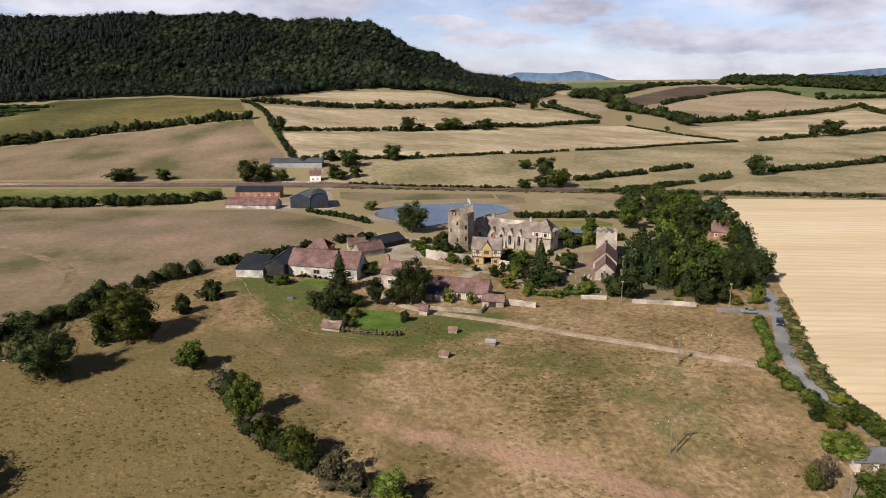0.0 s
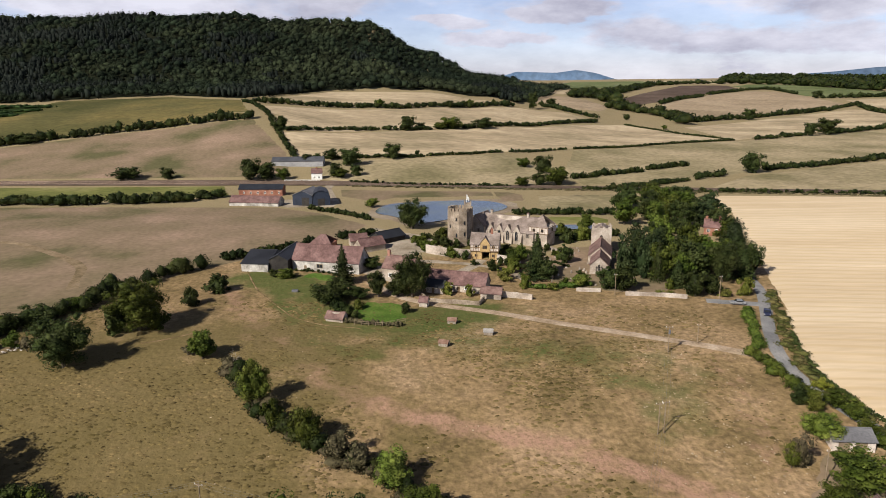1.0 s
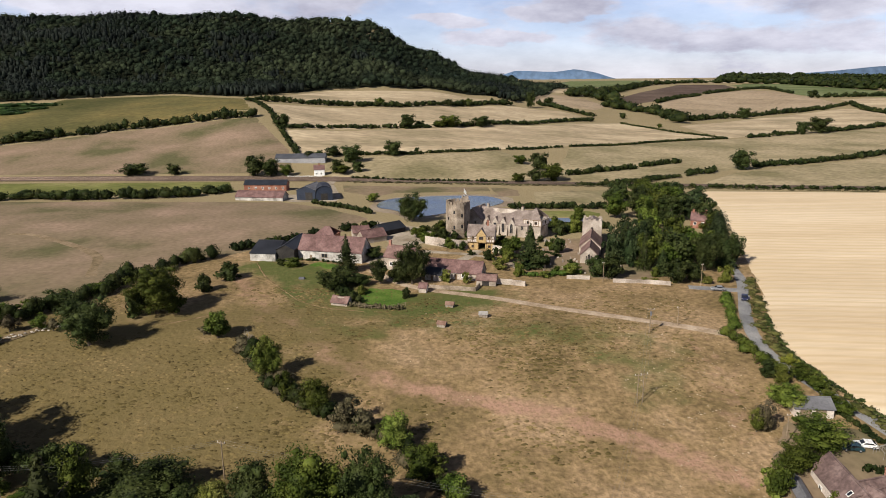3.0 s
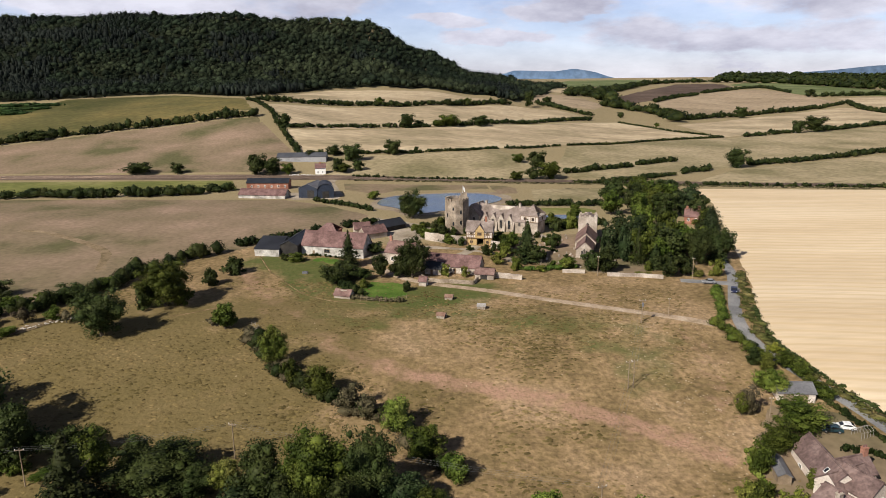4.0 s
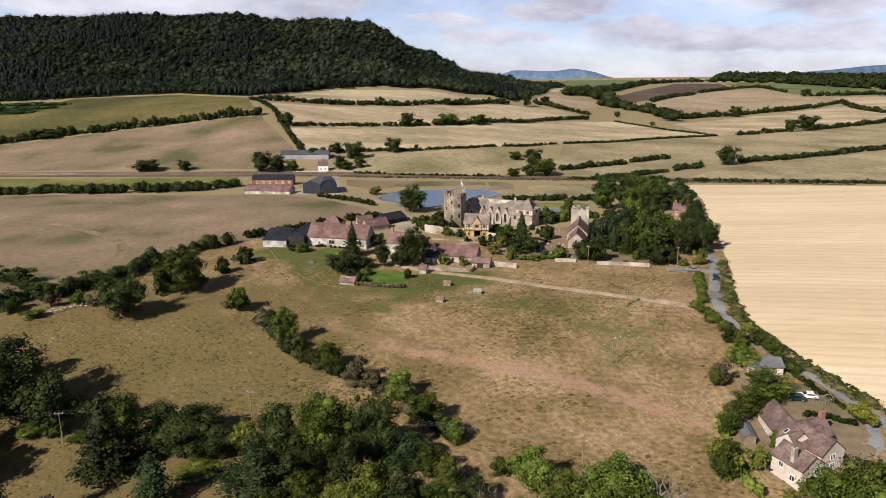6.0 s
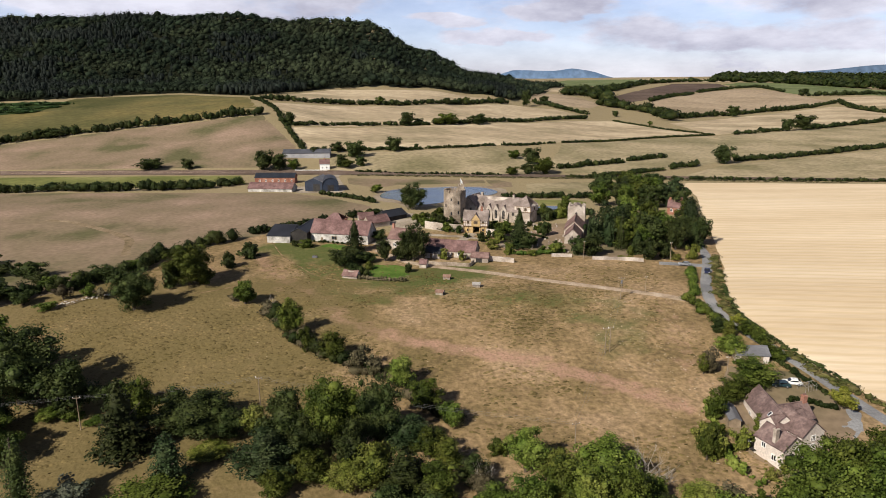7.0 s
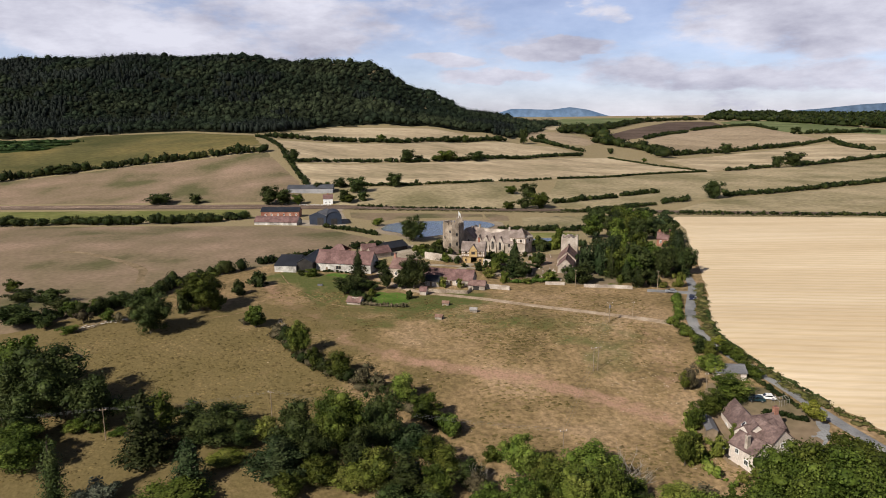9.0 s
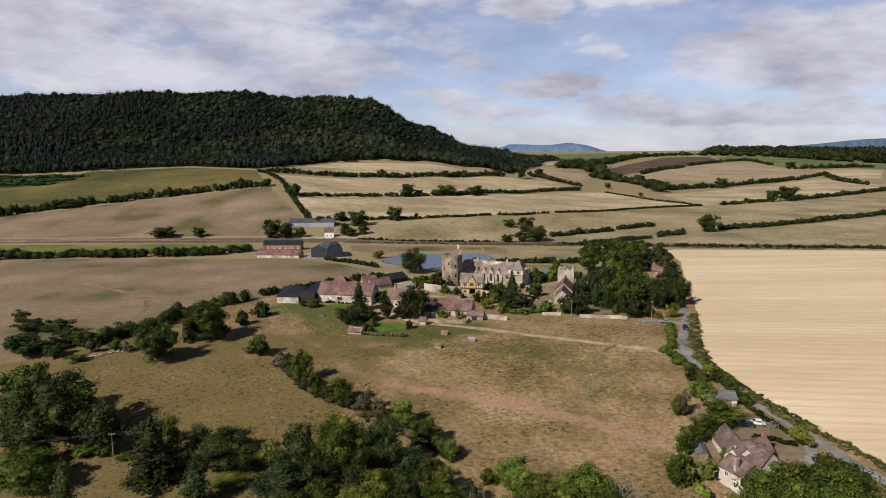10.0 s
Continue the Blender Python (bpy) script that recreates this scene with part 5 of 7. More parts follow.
def gable_walls(bm, L, D, eave, ridge, across=False, z0=-1.2):
    """A block with its gables: the ridge runs along x, or along y if across."""
    if across:
        prism(bm, [(0, z0), (L, z0), (L, eave), (L / 2, ridge), (0, eave)], "y", 0, D)
    else:
        prism(bm, [(0, z0), (D, z0), (D, eave), (D / 2, ridge), (0, eave)], "x", 0, L)
    return bm


def roof_slabs(parent, L, D, eave, ridge, material, across=False, over=0.35, end=0.25, thick=0.18, label="", hip=0.0, sag=0.0):
    """Two slopes as slabs, each a part, and a ridge of tiles."""
    W = L if across else D
    length = D if across else L
    run = W / 2
    slope = (ridge - eave) / run
    nseg = 8
    for side in (0, 1):
        bm = B()
        rows = []
        for k in range(nseg + 1):
            s = -end + (length + 2 * end) * k / nseg
            drop = sag * math.sin(math.pi * k / nseg)
            inset = hip * max(0.0, 1 - min(s + end, length + end - s) / max(hip, 1e-6)) if hip else 0
            top = (run, ridge + thick + 0.03 - drop)
            if hip:
                f = 1 - inset / max(hip, 1e-6)
                top = (run * f - over * (1 - f), eave + (ridge - eave) * f + thick + 0.03 - drop - over * slope * (1 - f) * 0)
            low = (-over, eave - over * slope + thick + 0.03)
            cs = [low, top, (top[0], top[1] - thick), (low[0], low[1] - thick)]
            pts = []
            for a, z in cs:
                a = a if side == 0 else W - a
                pts.append(bm.verts.new((a, s, z) if across else (s, a, z)))
            rows.append(pts)
        for a, b in zip(rows, rows[1:]):
            for i in range(4):
                j = (i + 1) % 4
                bm.faces.new((a[i], a[j], b[j], b[i]))
        bm.faces.new(rows[0]), bm.faces.new(rows[-1][::-1])
        bmesh.ops.recalc_face_normals(bm, faces=bm.faces[:])
        part("roof", bm, material, parent, label if side == 0 else "")
    if not hip:
        bm = B()
        for k in range(nseg):
            s0, s1 = -end + (length + 2 * end) * k / nseg, -end + (length + 2 * end) * (k + 1) / nseg
            d0 = sag * math.sin(math.pi * (k + 0.5) / nseg)
            z = ridge + thick - d0
            if across:
                box(bm, run - 0.16, run + 0.16, s0, s1, z - 0.12, z + 0.14, 0.04)
            else:
                box(bm, s0, s1, run - 0.16, run + 0.16, z - 0.12, z + 0.14, 0.04)
        part("ridge_tiles", bm, material, parent)


def house(name, label, category, fl, fr, depth, eave, ridge, wall, roof, across=False, windows=(), doors=(), chimneys=(), over=0.35, z=None, hip=0.0, sag=0.0, roof_label="", group="", lift=0.0):
    m, L = place(fl, fr, z)
    ob = thing(name, m @ Matrix.Translation((0, 0, lift)), label, category, group)
    part("wall", gable_walls(B(), L, depth, eave, ridge, across) if not hip else box(B(), 0, L, 0, depth, -1.2, eave), wall, ob)
    roof_slabs(ob, L, depth, eave, ridge, roof, across, over, hip=hip, sag=sag, label=roof_label)
    for w in windows:
        add_window(ob, *w[:4], face=w[4] if len(w) > 4 else "front", L=L, D=depth, arch=w[5] if len(w) > 5 else False, frame_mat=w[6] if len(w) > 6 else None)
    for d in doors:
        add_door(ob, *d[:4], face=d[4] if len(d) > 4 else "front", L=L, D=depth)
    for c in chimneys:
        add_chimney(ob, *c)
    return ob, L


# farm by the old buildings
house("barn", "long whitewashed stone barn with a red-brown tiled roof", "barn", (-54.7, 219.6), (-30.4, 212.8), 9.0, 4.0, 8.6, WHITEWASH, TILE_RED, sag=0.12,
      windows=[(10.5, 1.4, 2.2, 1.3, "front", False, WOOD_GREY), (22.5, 1.6, 0.9, 1.2, "front", False, WOOD_GREY)], doors=[(5.0, 1.0, 2.0, WOOD_GREY)])
house("farm_shed", "low farm shed with white front wall and black roof", "shed", (-72.2, 217.5), (-62.6, 216.2), 19.0, 2.8, 5.6, WHITEWASH, ROOF_BLACK, over=0.2)
house("farm_shed", "black boarded farm shed with black roof", "shed", (-62.4, 217.2), (-55.6, 216.4), 20.0, 4.2, 6.0, DARK_BOARDS, ROOF_BLACK, across=True, over=0.2)
house("barn", "small brick barn with a red tiled roof", "barn", (-53.1, 244.6), (-45.0, 243.0), 7.0, 2.6, 5.4, BRICK, TILE_RED, hip=3.2)
house("barn", "stone farm range with a red-brown tiled roof", "barn", (-38.0, 247.8), (-31.4, 249.6), 5.5, 2.4, 4.6, STONE, TILE_RED, sag=0.15)
house("barn", "stone farm range with a red-brown tiled roof", "barn", (-32.5, 238.6), (-24.0, 244.6), 6.0, 2.5, 5.0, STONE, TILE_RED, sag=0.1)
house("cart_shed", "open-fronted cart shed with a black sheet roof", "shed", (-26.0, 250.5), (-17.2, 259.0), 7.5, 2.4, 4.4, DARK_BOARDS, ROOF_BLACK, over=0.5)
house("farmhouse", "stone farmhouse with brown tiled roof and brick chimneys", "house", (-22.0, 209.0), (-12.0, 204.0), 7.5, 4.0, 7.4, STONE, TILE_BROWN,
      windows=[(3, 1.0, 1.1, 1.2), (7.5, 1.0, 1.1, 1.2)], chimneys=[(0.6, 3.7, 4.5, 9.2)])
# low range before the old gatehouse
house("cottage_range", "long low stone range with a red-brown tiled roof", "house", (-7.5, 197.5), (11.6, 191.3), 6.6, 2.6, 5.9, STONE, TILE_RED, sag=0.12,
      windows=[(9, 1.0, 1.0, 1.0), (14, 1.0, 1.0, 1.0)], doors=[(11.5, 0.9, 1.9, TIMBER)])
house("lean_to", "small outbuilding with a dark slate roof", "shed", (-7.0, 194.0), (-1.5, 191.6), 4.0, 2.3, 3.9, STONE, ROOF_BLACK, doors=[(2.6, 0.9, 1.8, TIMBER)])
house("garden_shed", "small stone shed with a rusty brown roof", "shed", (10.0, 187.4), (16.2, 186.0), 4.2, 1.9, 3.2, STONE, TILE_BROWN, doors=[(3, 2.2, 1.5, DARK_BOARDS)])
house("garden_shed", "tiny garden hut with a tiled roof", "shed", (-8.6, 180.3), (-6.2, 179.6), 2.2, 1.8, 2.9, STONE, TILE_RED)
house("chicken_shed", "collapsing low shed with an old tiled roof", "shed", (-34.5, 169.0), (-29.5, 167.4), 3.6, 1.1, 2.5, STONE, TILE_BROWN, sag=0.3)
# farm by the railway
house("barn", "long red brick cowhouse with a dark slate roof", "barn", (-117.3, 368), (-92.4, 367), 7.0, 3.8, 6.0, BRICK, ROOF_SLATE_BLUE,
      windows=[(k, 1.2, 0.9, 1.1) for k in (3, 7, 11, 15, 19, 23)])
house("barn", "low stone cowhouse with a red-brown tiled roof", "barn", (-113.5, 338), (-87.0, 334), 8.5, 2.0, 4.8, WHITEWASH, TILE_RED, sag=0.2)
house("farm_shed", "blue sheet-clad farm building with a grey roof", "shed", (-79.9, 336.5), (-69.5, 334.5), 16.0, 5.6, 7.8, SHEET_BLUE, ROOF_GREY, across=True, doors=[(7.0, 4.0, 4.4, DARK_BOARDS)])


def round_shed():
    m, L = place((-69.2, 334.3), (-60.5, 336.2))
    ob = thing("farm_shed", m, "dark blue farm building with a rounded roof", "shed")
    arc = [(L / 2 - L / 2 * math.cos(a), 4.4 + 3.4 * math.sin(a)) for a in [math.pi * k / 12 for k in range(13)]]
    part("wall", prism(B(), [(0, -1.2)] + arc + [(L, -1.2)], "y", 0, 16), SHEET_BLUE, ob)
    shell = [(L / 2 + (x - L / 2) * 1.03, z + 0.12 * math.sin(math.pi * k / 12) + 0.03) for k, (x, z) in enumerate(arc)]
    part("roof", prism(B(), shell + [(L / 2 + (x - L / 2) * 0.985, z - 0.02) for x, z in arc[::-1]], "y", -0.25, 16.25), ROOF_SLATE_BLUE, ob)
    add_door(ob, L / 2, 3.6, 3.8, DARK_BOARDS)


round_shed()
house("barn", "long grey modern farm barn with a sheet roof", "barn", (-117, 444), (-83, 446), 12.0, 4.0, 6.2, SHEET_GREY_PALE, ROOF_DARK_GREY)
house("crossing_house", "small white railway house with a red roof", "house", (-84.8, 413.5), (-78.2, 414.5), 5.5, 4.2, 6.6, WHITE_PAINT, TILE_RED,
      windows=[(1.8, 1.0, 0.8, 1.0), (4.6, 1.0, 0.8, 1.0)], chimneys=[(3.3, 2.7, 5.2, 7.6)])
# house in the wood
house("house", "red brick house half hidden among churchyard trees", "house", (105.5, 262), (111.5, 259.5), 7.0, 3.6, 6.4, BRICK, TILE_RED,
      windows=[(1.8, 1.6, 1.0, 1.2), (4.8, 1.6, 1.0, 1.2)], chimneys=[(0.8, 3.5, 5.5, 7.6), (5.8, 3.5, 5.5, 7.6)])
# church
house("church", "old stone church chancel with a brown tiled roof", "church", (48.4, 211.5), (54.5, 210.0), 12.0, 3.3, 6.2, STONE, TILE_BROWN, across=True, windows=[(2.3, 1.2, 0.62, 1.5, "front", True, STONE), (3.1, 1.2, 0.7, 2.1, "front", True, STONE), (3.9, 1.2, 0.62, 1.5, "front", True, STONE)], over=0.2)
house("church_nave", "old stone church nave with a brown tiled roof", "church", (50.2, 222.9), (57.9, 221.0), 15.5, 3.2, 6.8, STONE, TILE_BROWN, across=True, over=0.2)


def church_tower():
    m, L = place((54.2, 238.0), (61.4, 236.2))
    ob = thing("church_tower", m, "square grey stone church tower with a low battlement", "church tower")
    h = 9.8
    bm = box(B(), 0, L, 0, 7.2, -1, h - 1.0)
    part("wall", bm, STONE, ob)
    bm = B()
    for x0, x1, y0, y1 in ((0, L, 0, 0.5), (0, L, 6.7, 7.2), (0, 0.5, 0.5, 6.7), (L - 0.5, L, 0.5, 6.7)):
        box(bm, x0, x1, y0, y1, h - 1.0, h - 0.3)
    part("parapet", bm, STONE, ob)
    for k in range(4):
        for face in range(2):
            bm = box(B(), 0.1 + k * 2.0, 1.0 + k * 2.0, 0 if not face else 6.7, 0.5 if not face else 7.2, h - 0.3, h + 0.3)
            part("merlon", bm, STONE, ob)
    prism_top = prism(B(), [(0.5, h - 1), (L - 0.5, h - 1), (L / 2, h + 0.6)], "y", 0.5, 6.7)
    part("roof", prism_top, TILE_STONE, ob, "low pyramid roof")
    add_window(ob, L / 2, h - 4.6, 1.0, 1.3, arch=True, frame_mat=STONE)
    add_window(ob, 3.6, h - 4.6, 1.0, 1.3, face="left", arch=True, frame_mat=STONE)


church_tower()


# ---- the old stone house with its tower ----
def south_tower():
    ob = thing("castle_tower", Matrix.Translation((5.2, 252.0, gz(5, 252) - 1.0)), "many-sided tan stone castle tower with a broken battlement", "tower")
    n, r, h = 10, 5.1, 14.7
    ring = lambda rad, z, bm: [bm.verts.new((rad * math.cos(math.tau * (k + 0.3) / n), rad * math.sin(math.tau * (k + 0.3) / n), z)) for k in range(n)]
    bm = B()
    levels = [ring(r * 1.06, -1, bm), ring(r * 1.04, 3, bm), ring(r, 3.6, bm), ring(r, h, bm), ring(r - 0.7, h, bm), ring(r - 0.7, h - 2.2, bm)]
    for a, b in zip(levels, levels[1:]):
        for k in range(n):
            bm.faces.new((a[k], a[(k + 1) % n], b[(k + 1) % n], b[k]))
    bm.faces.new(levels[-1]), bm.faces.new(levels[0][::-1])
    bmesh.ops.recalc_face_normals(bm, faces=bm.faces[:])
    part("wall", bm, STONE_WARM, ob)
    for k in range(n):
        for s in (0.22, 0.72):
            a = math.tau * (k + 0.3 + s) / n
            rad = r * (0.975 if 0.3 < s < 0.7 else 0.965)
            bm = box(B(), -0.35, 0.35, -0.52, 0.52, -0.1, 1.05)
            mer = part("merlon", bm, STONE_WARM, ob)
            mer.matrix_basis = Matrix.Translation(((rad - 0.35) * math.cos(a), (rad - 0.35) * math.sin(a), h)) @ Matrix.Rotation(a, 4, "Z")
    bm = box(B(), 1.6, 4.4, 1.0, 4.0, h - 6, h + 2.2)
    box(bm, 1.6, 2.1, 1.0, 4.0, h + 2.2, h + 2.9)
    box(bm, 3.9, 4.4, 1.0, 4.0, h + 2.2, h + 2.9)
    part("stair_turret", bm, STONE_WARM, ob)
    for a, z, hh in ((-1.9, 4.5, 1.6), (-1.25, 9.5, 1.4), (-1.9, 11.0, 1.2), (-0.65, 6.0, 1.5), (-2.5, 8.0, 1.4), (-1.25, 5.0, 1.5)):
        bm = box(B(), -0.1, 0.14, -0.32, 0.32, z, z + hh)
        w = part("window", bm, GLASS_DARK, ob)
        w.matrix_basis = Matrix.Rotation(a, 4, "Z") @ Matrix.Translation((r * 0.962, 0, 0))
    bm = tube(B(), (2.6, 2.6, h + 2), (2.6, 2.6, h + 5.8), 0.08, 0.05, 6)
    pole = part("flagpole", bm, WHITE_PAINT, ob)
    bm = B()
    g = [[bm.verts.new((2.6 + 0.25 * i, 2.6 + 0.12 * math.sin(i * 1.3), h + 5.6 - 0.35 * i - (1.6 if j else 0))) for i in range(5)] for j in range(2)]
    for i in range(4):
        bm.faces.new((g[0][i], g[0][i + 1], g[1][i + 1], g[1][i]))
    bmesh.ops.solidify(bm, geom=bm.faces[:], thickness=0.03)
    part("flag", bm, WHITE_PAINT, pole, "white drooping flag")


south_tower()


def great_hall():
    fl, fr = (12.0, 259.0), (33.5, 246.6)
    m, L = place(fl, fr)
    ob = thing("great_hall", m, "long medieval stone hall with steep gables and a stone-slate roof", "castle")
    D, eave, ridge = 9.5, 5.2, 10.6
    part("wall", gable_walls(B(), L, D, eave, ridge), STONE, ob)
    roof_slabs(ob, L, D, eave, ridge, TILE_STONE, sag=0.3)
    for k, gx in enumerate((6.6, 10.3, 14.0, 17.8)):
        bm = prism(B(), [(gx - 1.5, 0), (gx + 1.5, 0), (gx + 1.5, 5.0), (gx, 7.5), (gx - 1.5, 5.0)], "y", -0.35, 2.1)
        part("gable", bm, STONE, ob)
        for s in (-1, 1):
            bm = prism(B(), [(gx + s * 1.75, 4.85), (gx, 7.75), (gx, 7.55), (gx + s * 1.75, 4.65)], "y", -0.15, 2.4)
            part("gable_roof", bm, TILE_STONE, ob)
        w = add_window(ob, gx, 1.5, 1.2, 3.2, arch=True, frame_mat=STONE)
        w.location.y = -0.36
    for x in (4.6, 8.45, 12.15, 15.9, 19.9):
        bm = prism(B(), [(-0.35, 0), (-1.6, 0), (-1.1, 2.6), (-0.35, 4.6)], "x", x - 0.3, x + 0.3)
        part("buttress", bm, STONE, ob)
    add_chimney(ob, 4.6, D / 2, 10.0, 12.0, 0.9, 0.8, STONE)
    add_chimney(ob, 20.5, D / 2, 10.0, 11.9, 0.9, 0.8, STONE)
    add_window(ob, 2.2, 3.6, 1.0, 1.6, frame_mat=STONE)
    add_window(ob, 22.4, 3.2, 0.9, 1.5, frame_mat=STONE)


great_hall()
house("solar_block", "stone solar wing with a hipped stone-slate roof", "castle", (8.0, 259.5), (14.8, 255.6), 11.5, 6.0, 10.2, STONE, TILE_STONE, across=True, windows=[(2.2, 3.6, 0.9, 1.5, "front", False, STONE), (5.4, 3.6, 0.9, 1.5, "front", False, STONE)])
def north_tower():
    ob, L = house("north_tower", "stone north tower with a jettied timber top and pyramid roof", "castle", (32.4, 248.3), (38.6, 244.7), 8.0, 8.0, 12.2, STONE, TILE_STONE, hip=4.0)
    part("jetty", box(B(), -0.4, L + 0.4, -0.4, 8.4, 5.2, 7.75), RENDER_CREAM, ob, "pale plastered upper floor")
    for k in range(8):
        part("stud", box(B(), -0.38 + k * (L + 0.6) / 7, -0.22 + k * (L + 0.6) / 7, -0.46, -0.4, 5.2, 7.75), TIMBER, ob)
        part("stud", box(B(), L + 0.4, L + 0.46, -0.38 + k * 8.6 / 7, -0.22 + k * 8.6 / 7, 5.2, 7.75), TIMBER, ob)
    for z in (5.2, 7.55):
        part("rail", box(B(), -0.4, L + 0.4, -0.48, -0.4, z, z + 0.2), TIMBER, ob)
        part("rail", box(B(), L + 0.4, L + 0.48, -0.4, 8.4, z, z + 0.2), TIMBER, ob)
    for x in (1.8, 5.2):
        add_window(ob, x, 6.0, 1.0, 1.1, frame_mat=TIMBER).location.y = -0.44
    add_window(ob, 4.0, 6.0, 1.2, 1.1, "right", L, 8.0, TIMBER).location.x = L + 0.44
    add_window(ob, 3.0, 2.0, 0.7, 1.3, frame_mat=STONE)


north_tower()


def gatehouse():
    m, L = place((8.8, 231.0), (18.4, 229.2))
    ob = thing("gatehouse", m, "ochre half-timbered gatehouse with a central gable over its arch", "gatehouse")
    D = 6.2
    bm = B()
    box(bm, 0, 3.9, 0, D, -1, 3.0)
    box(bm, 6.6, L, 0, D, -1, 3.0)
    box(bm, 3.9, 6.6, 0.3, D, 2.5, 3.0)
    part("ground_floor", bm, TIMBER_YELLOW, ob)
    part("passage", box(B(), 3.9, 6.6, D - 0.6, D - 0.3, -0.5, 2.5), DARK_BOARDS, ob, "dark timber gate")
    up = Matrix.Translation((-0.3, -0.45, 3.0))
    L2, D2 = L + 0.6, D + 0.9
    wall = part("upper_floor", gable_walls(B(), L2, D2, 2.8, 6.3, z0=0.0), RENDER_CREAM, ob)
    wall.matrix_basis = up
    k0 = len(ob.children)
    roof_slabs(ob, L2, D2, 2.8, 6.3, TILE_STONE, sag=0.15)
    for c in ob.children[k0:]:
        c.matrix_basis = up
    cx = L / 2 + 0.2
    bm = prism(B(), [(cx - 1.8, 3.05), (cx + 1.8, 3.05), (cx + 1.8, 6.0), (cx, 8.4), (cx - 1.8, 6.0)], "y", -0.8, 2.6)
    part("gable", bm, TIMBER_YELLOW, ob)
    for s in (-1, 1):
        bm = prism(B(), [(cx + s * 2.1, 5.75), (cx, 8.65), (cx, 8.45), (cx + s * 2.1, 5.55)], "y", -1.0, 3.0)
        part("gable_roof", bm, TILE_STONE, ob)
    for k in range(12):
        x = -0.2 + (L2 - 0.2) * k / 11
        part("stud", box(B(), x, x + 0.2, -0.52, -0.44, 3.05, 5.75), TIMBER, ob)
    for z in (3.02, 4.35, 5.6):
        part("rail", box(B(), -0.3, L + 0.3, -0.55, -0.44, z, z + 0.22), TIMBER, ob)
    for k in range(6):
        x = 0.1 + k * 1.7
        if not 3.4 < x < 6.8:
            part("stud", box(B(), x, x + 0.2, -0.08, 0.02, 0, 3.0), TIMBER, ob)
    w = add_window(ob, cx, 4.2, 1.5, 1.1, frame_mat=TIMBER, bars=3)
    w.location.y = -0.82
    for x in (1.8, 8.2):
        w = add_window(ob, x, 0.9, 0.9, 0.9, frame_mat=TIMBER)
        w = add_window(ob, x, 4.2, 0.9, 0.9, frame_mat=TIMBER)
        w.location.y = -0.47
    add_chimney(ob, 7.2, D / 2, 8.4, 11.0, 0.9, 0.8, BRICK)


gatehouse()


# ---- walls ----
def stone_wall(points, h, label="old grey stone wall", t=0.5, material=None):
    p = along(points, 2.0)
    rng = np.random.default_rng(len(p) + int(h * 10))
    ob = thing("stone_wall", Matrix.Identity(4), label, "wall")
    chunks = []
    for (x0, y0), (x1, y1) in zip(points, points[1:]):
        q = along([(x0, y0), (x1, y1)], 2.5)
        a = math.atan2(y1 - y0, x1 - x0)
        nx, ny = -math.sin(a) * t / 2, math.cos(a) * t / 2
        v, f, k = [], [], 0
        for i, (x, y) in enumerate(q):
            z = gz(x, y)
            top = z + h + rng.normal(0, 0.08)
            v += [(x - nx, y - ny, z - 0.5), (x + nx, y + ny, z - 0.5), (x + nx, y + ny, top), (x, y, top + 0.12), (x - nx, y - ny, top)]
        for i in range(len(q) - 1):
            for j in range(5):
                f.append((5 * i + j, 5 * i + (j + 1) % 5, 5 * i + 5 + (j + 1) % 5, 5 * i + 5 + j))
        f += [(4, 3, 2, 1, 0), tuple(5 * (len(q) - 1) + j for j in range(5))]
        bm = B()
        me = mesh_from("stretch", v, f, material or STONE)
        bm.from_mesh(me)
        bmesh.ops.recalc_face_normals(bm, faces=bm.faces[:])
        bpy.data.meshes.remove(me)
        part("stretch", bm, material or STONE, ob)
    return ob


stone_wall([(-8, 239), (0, 234), (8.6, 231.6)], 3.2, "pale stone curtain wall above the dry moat", 0.8)
stone_wall([(18, 226.5), (24, 224)], 2.6, "ruined stone curtain wall", 0.8)
stone_wall([(16.7, 189), (22, 187.5), (25.8, 186.1)], 1.7, "crumbling pale stone garden wall", 0.6)
stone_wall([(0.6, 183.1), (9.3, 181.3), (11, 186)], 1.2, "stone wall of a small yard", material=STONE_WARM)
stone_wall([(40.6, 194), (48.1, 192.9)], 1.1, "pale stone churchyard wall", 0.5)
stone_wall([(55, 189.5), (64, 188.5), (73, 186)], 1.2, "pale stone churchyard wall", 0.5)
stone_wall([(-8, 190), (-6, 184.5), (0.6, 183.1)], 1.2, "stone wall of a small yard", material=STONE_WARM)


# ---- roads, tracks, railway, water ----
strip("road", [(108, 240), (102, 215), (98.5, 192), (92, 175), (85.5, 159), (81.5, 146), (80.5, 134), (83, 124), (87.5, 113), (91.5, 104), (93.5, 95), (97.5, 82), (104, 60), (120, 20)], 3.5, ASPHALT, "narrow grey tarmac lane", "road", 0.16)
strip("pavement", [(94, 180), (86, 182), (78, 184)], 4.0, ASPHALT, "tarmac lay-by at the church gate", "road", 0.14)
strip("track", [(79, 143), (74.2, 145.4), (57.3, 153.5), (31.5, 165.6), (13.4, 175.1), (-5.4, 182.5), (-14, 188), (-20, 196), (-26, 205)], 3.2, TRACK, "pale worn farm track across the meadow", "track", 0.14)
strip("track", [(12.5, 229), (10, 222), (4, 214), (-3, 208), (-10, 206)], 4.0, GRAVEL, "gravel path before the gatehouse", "path", 0.13)
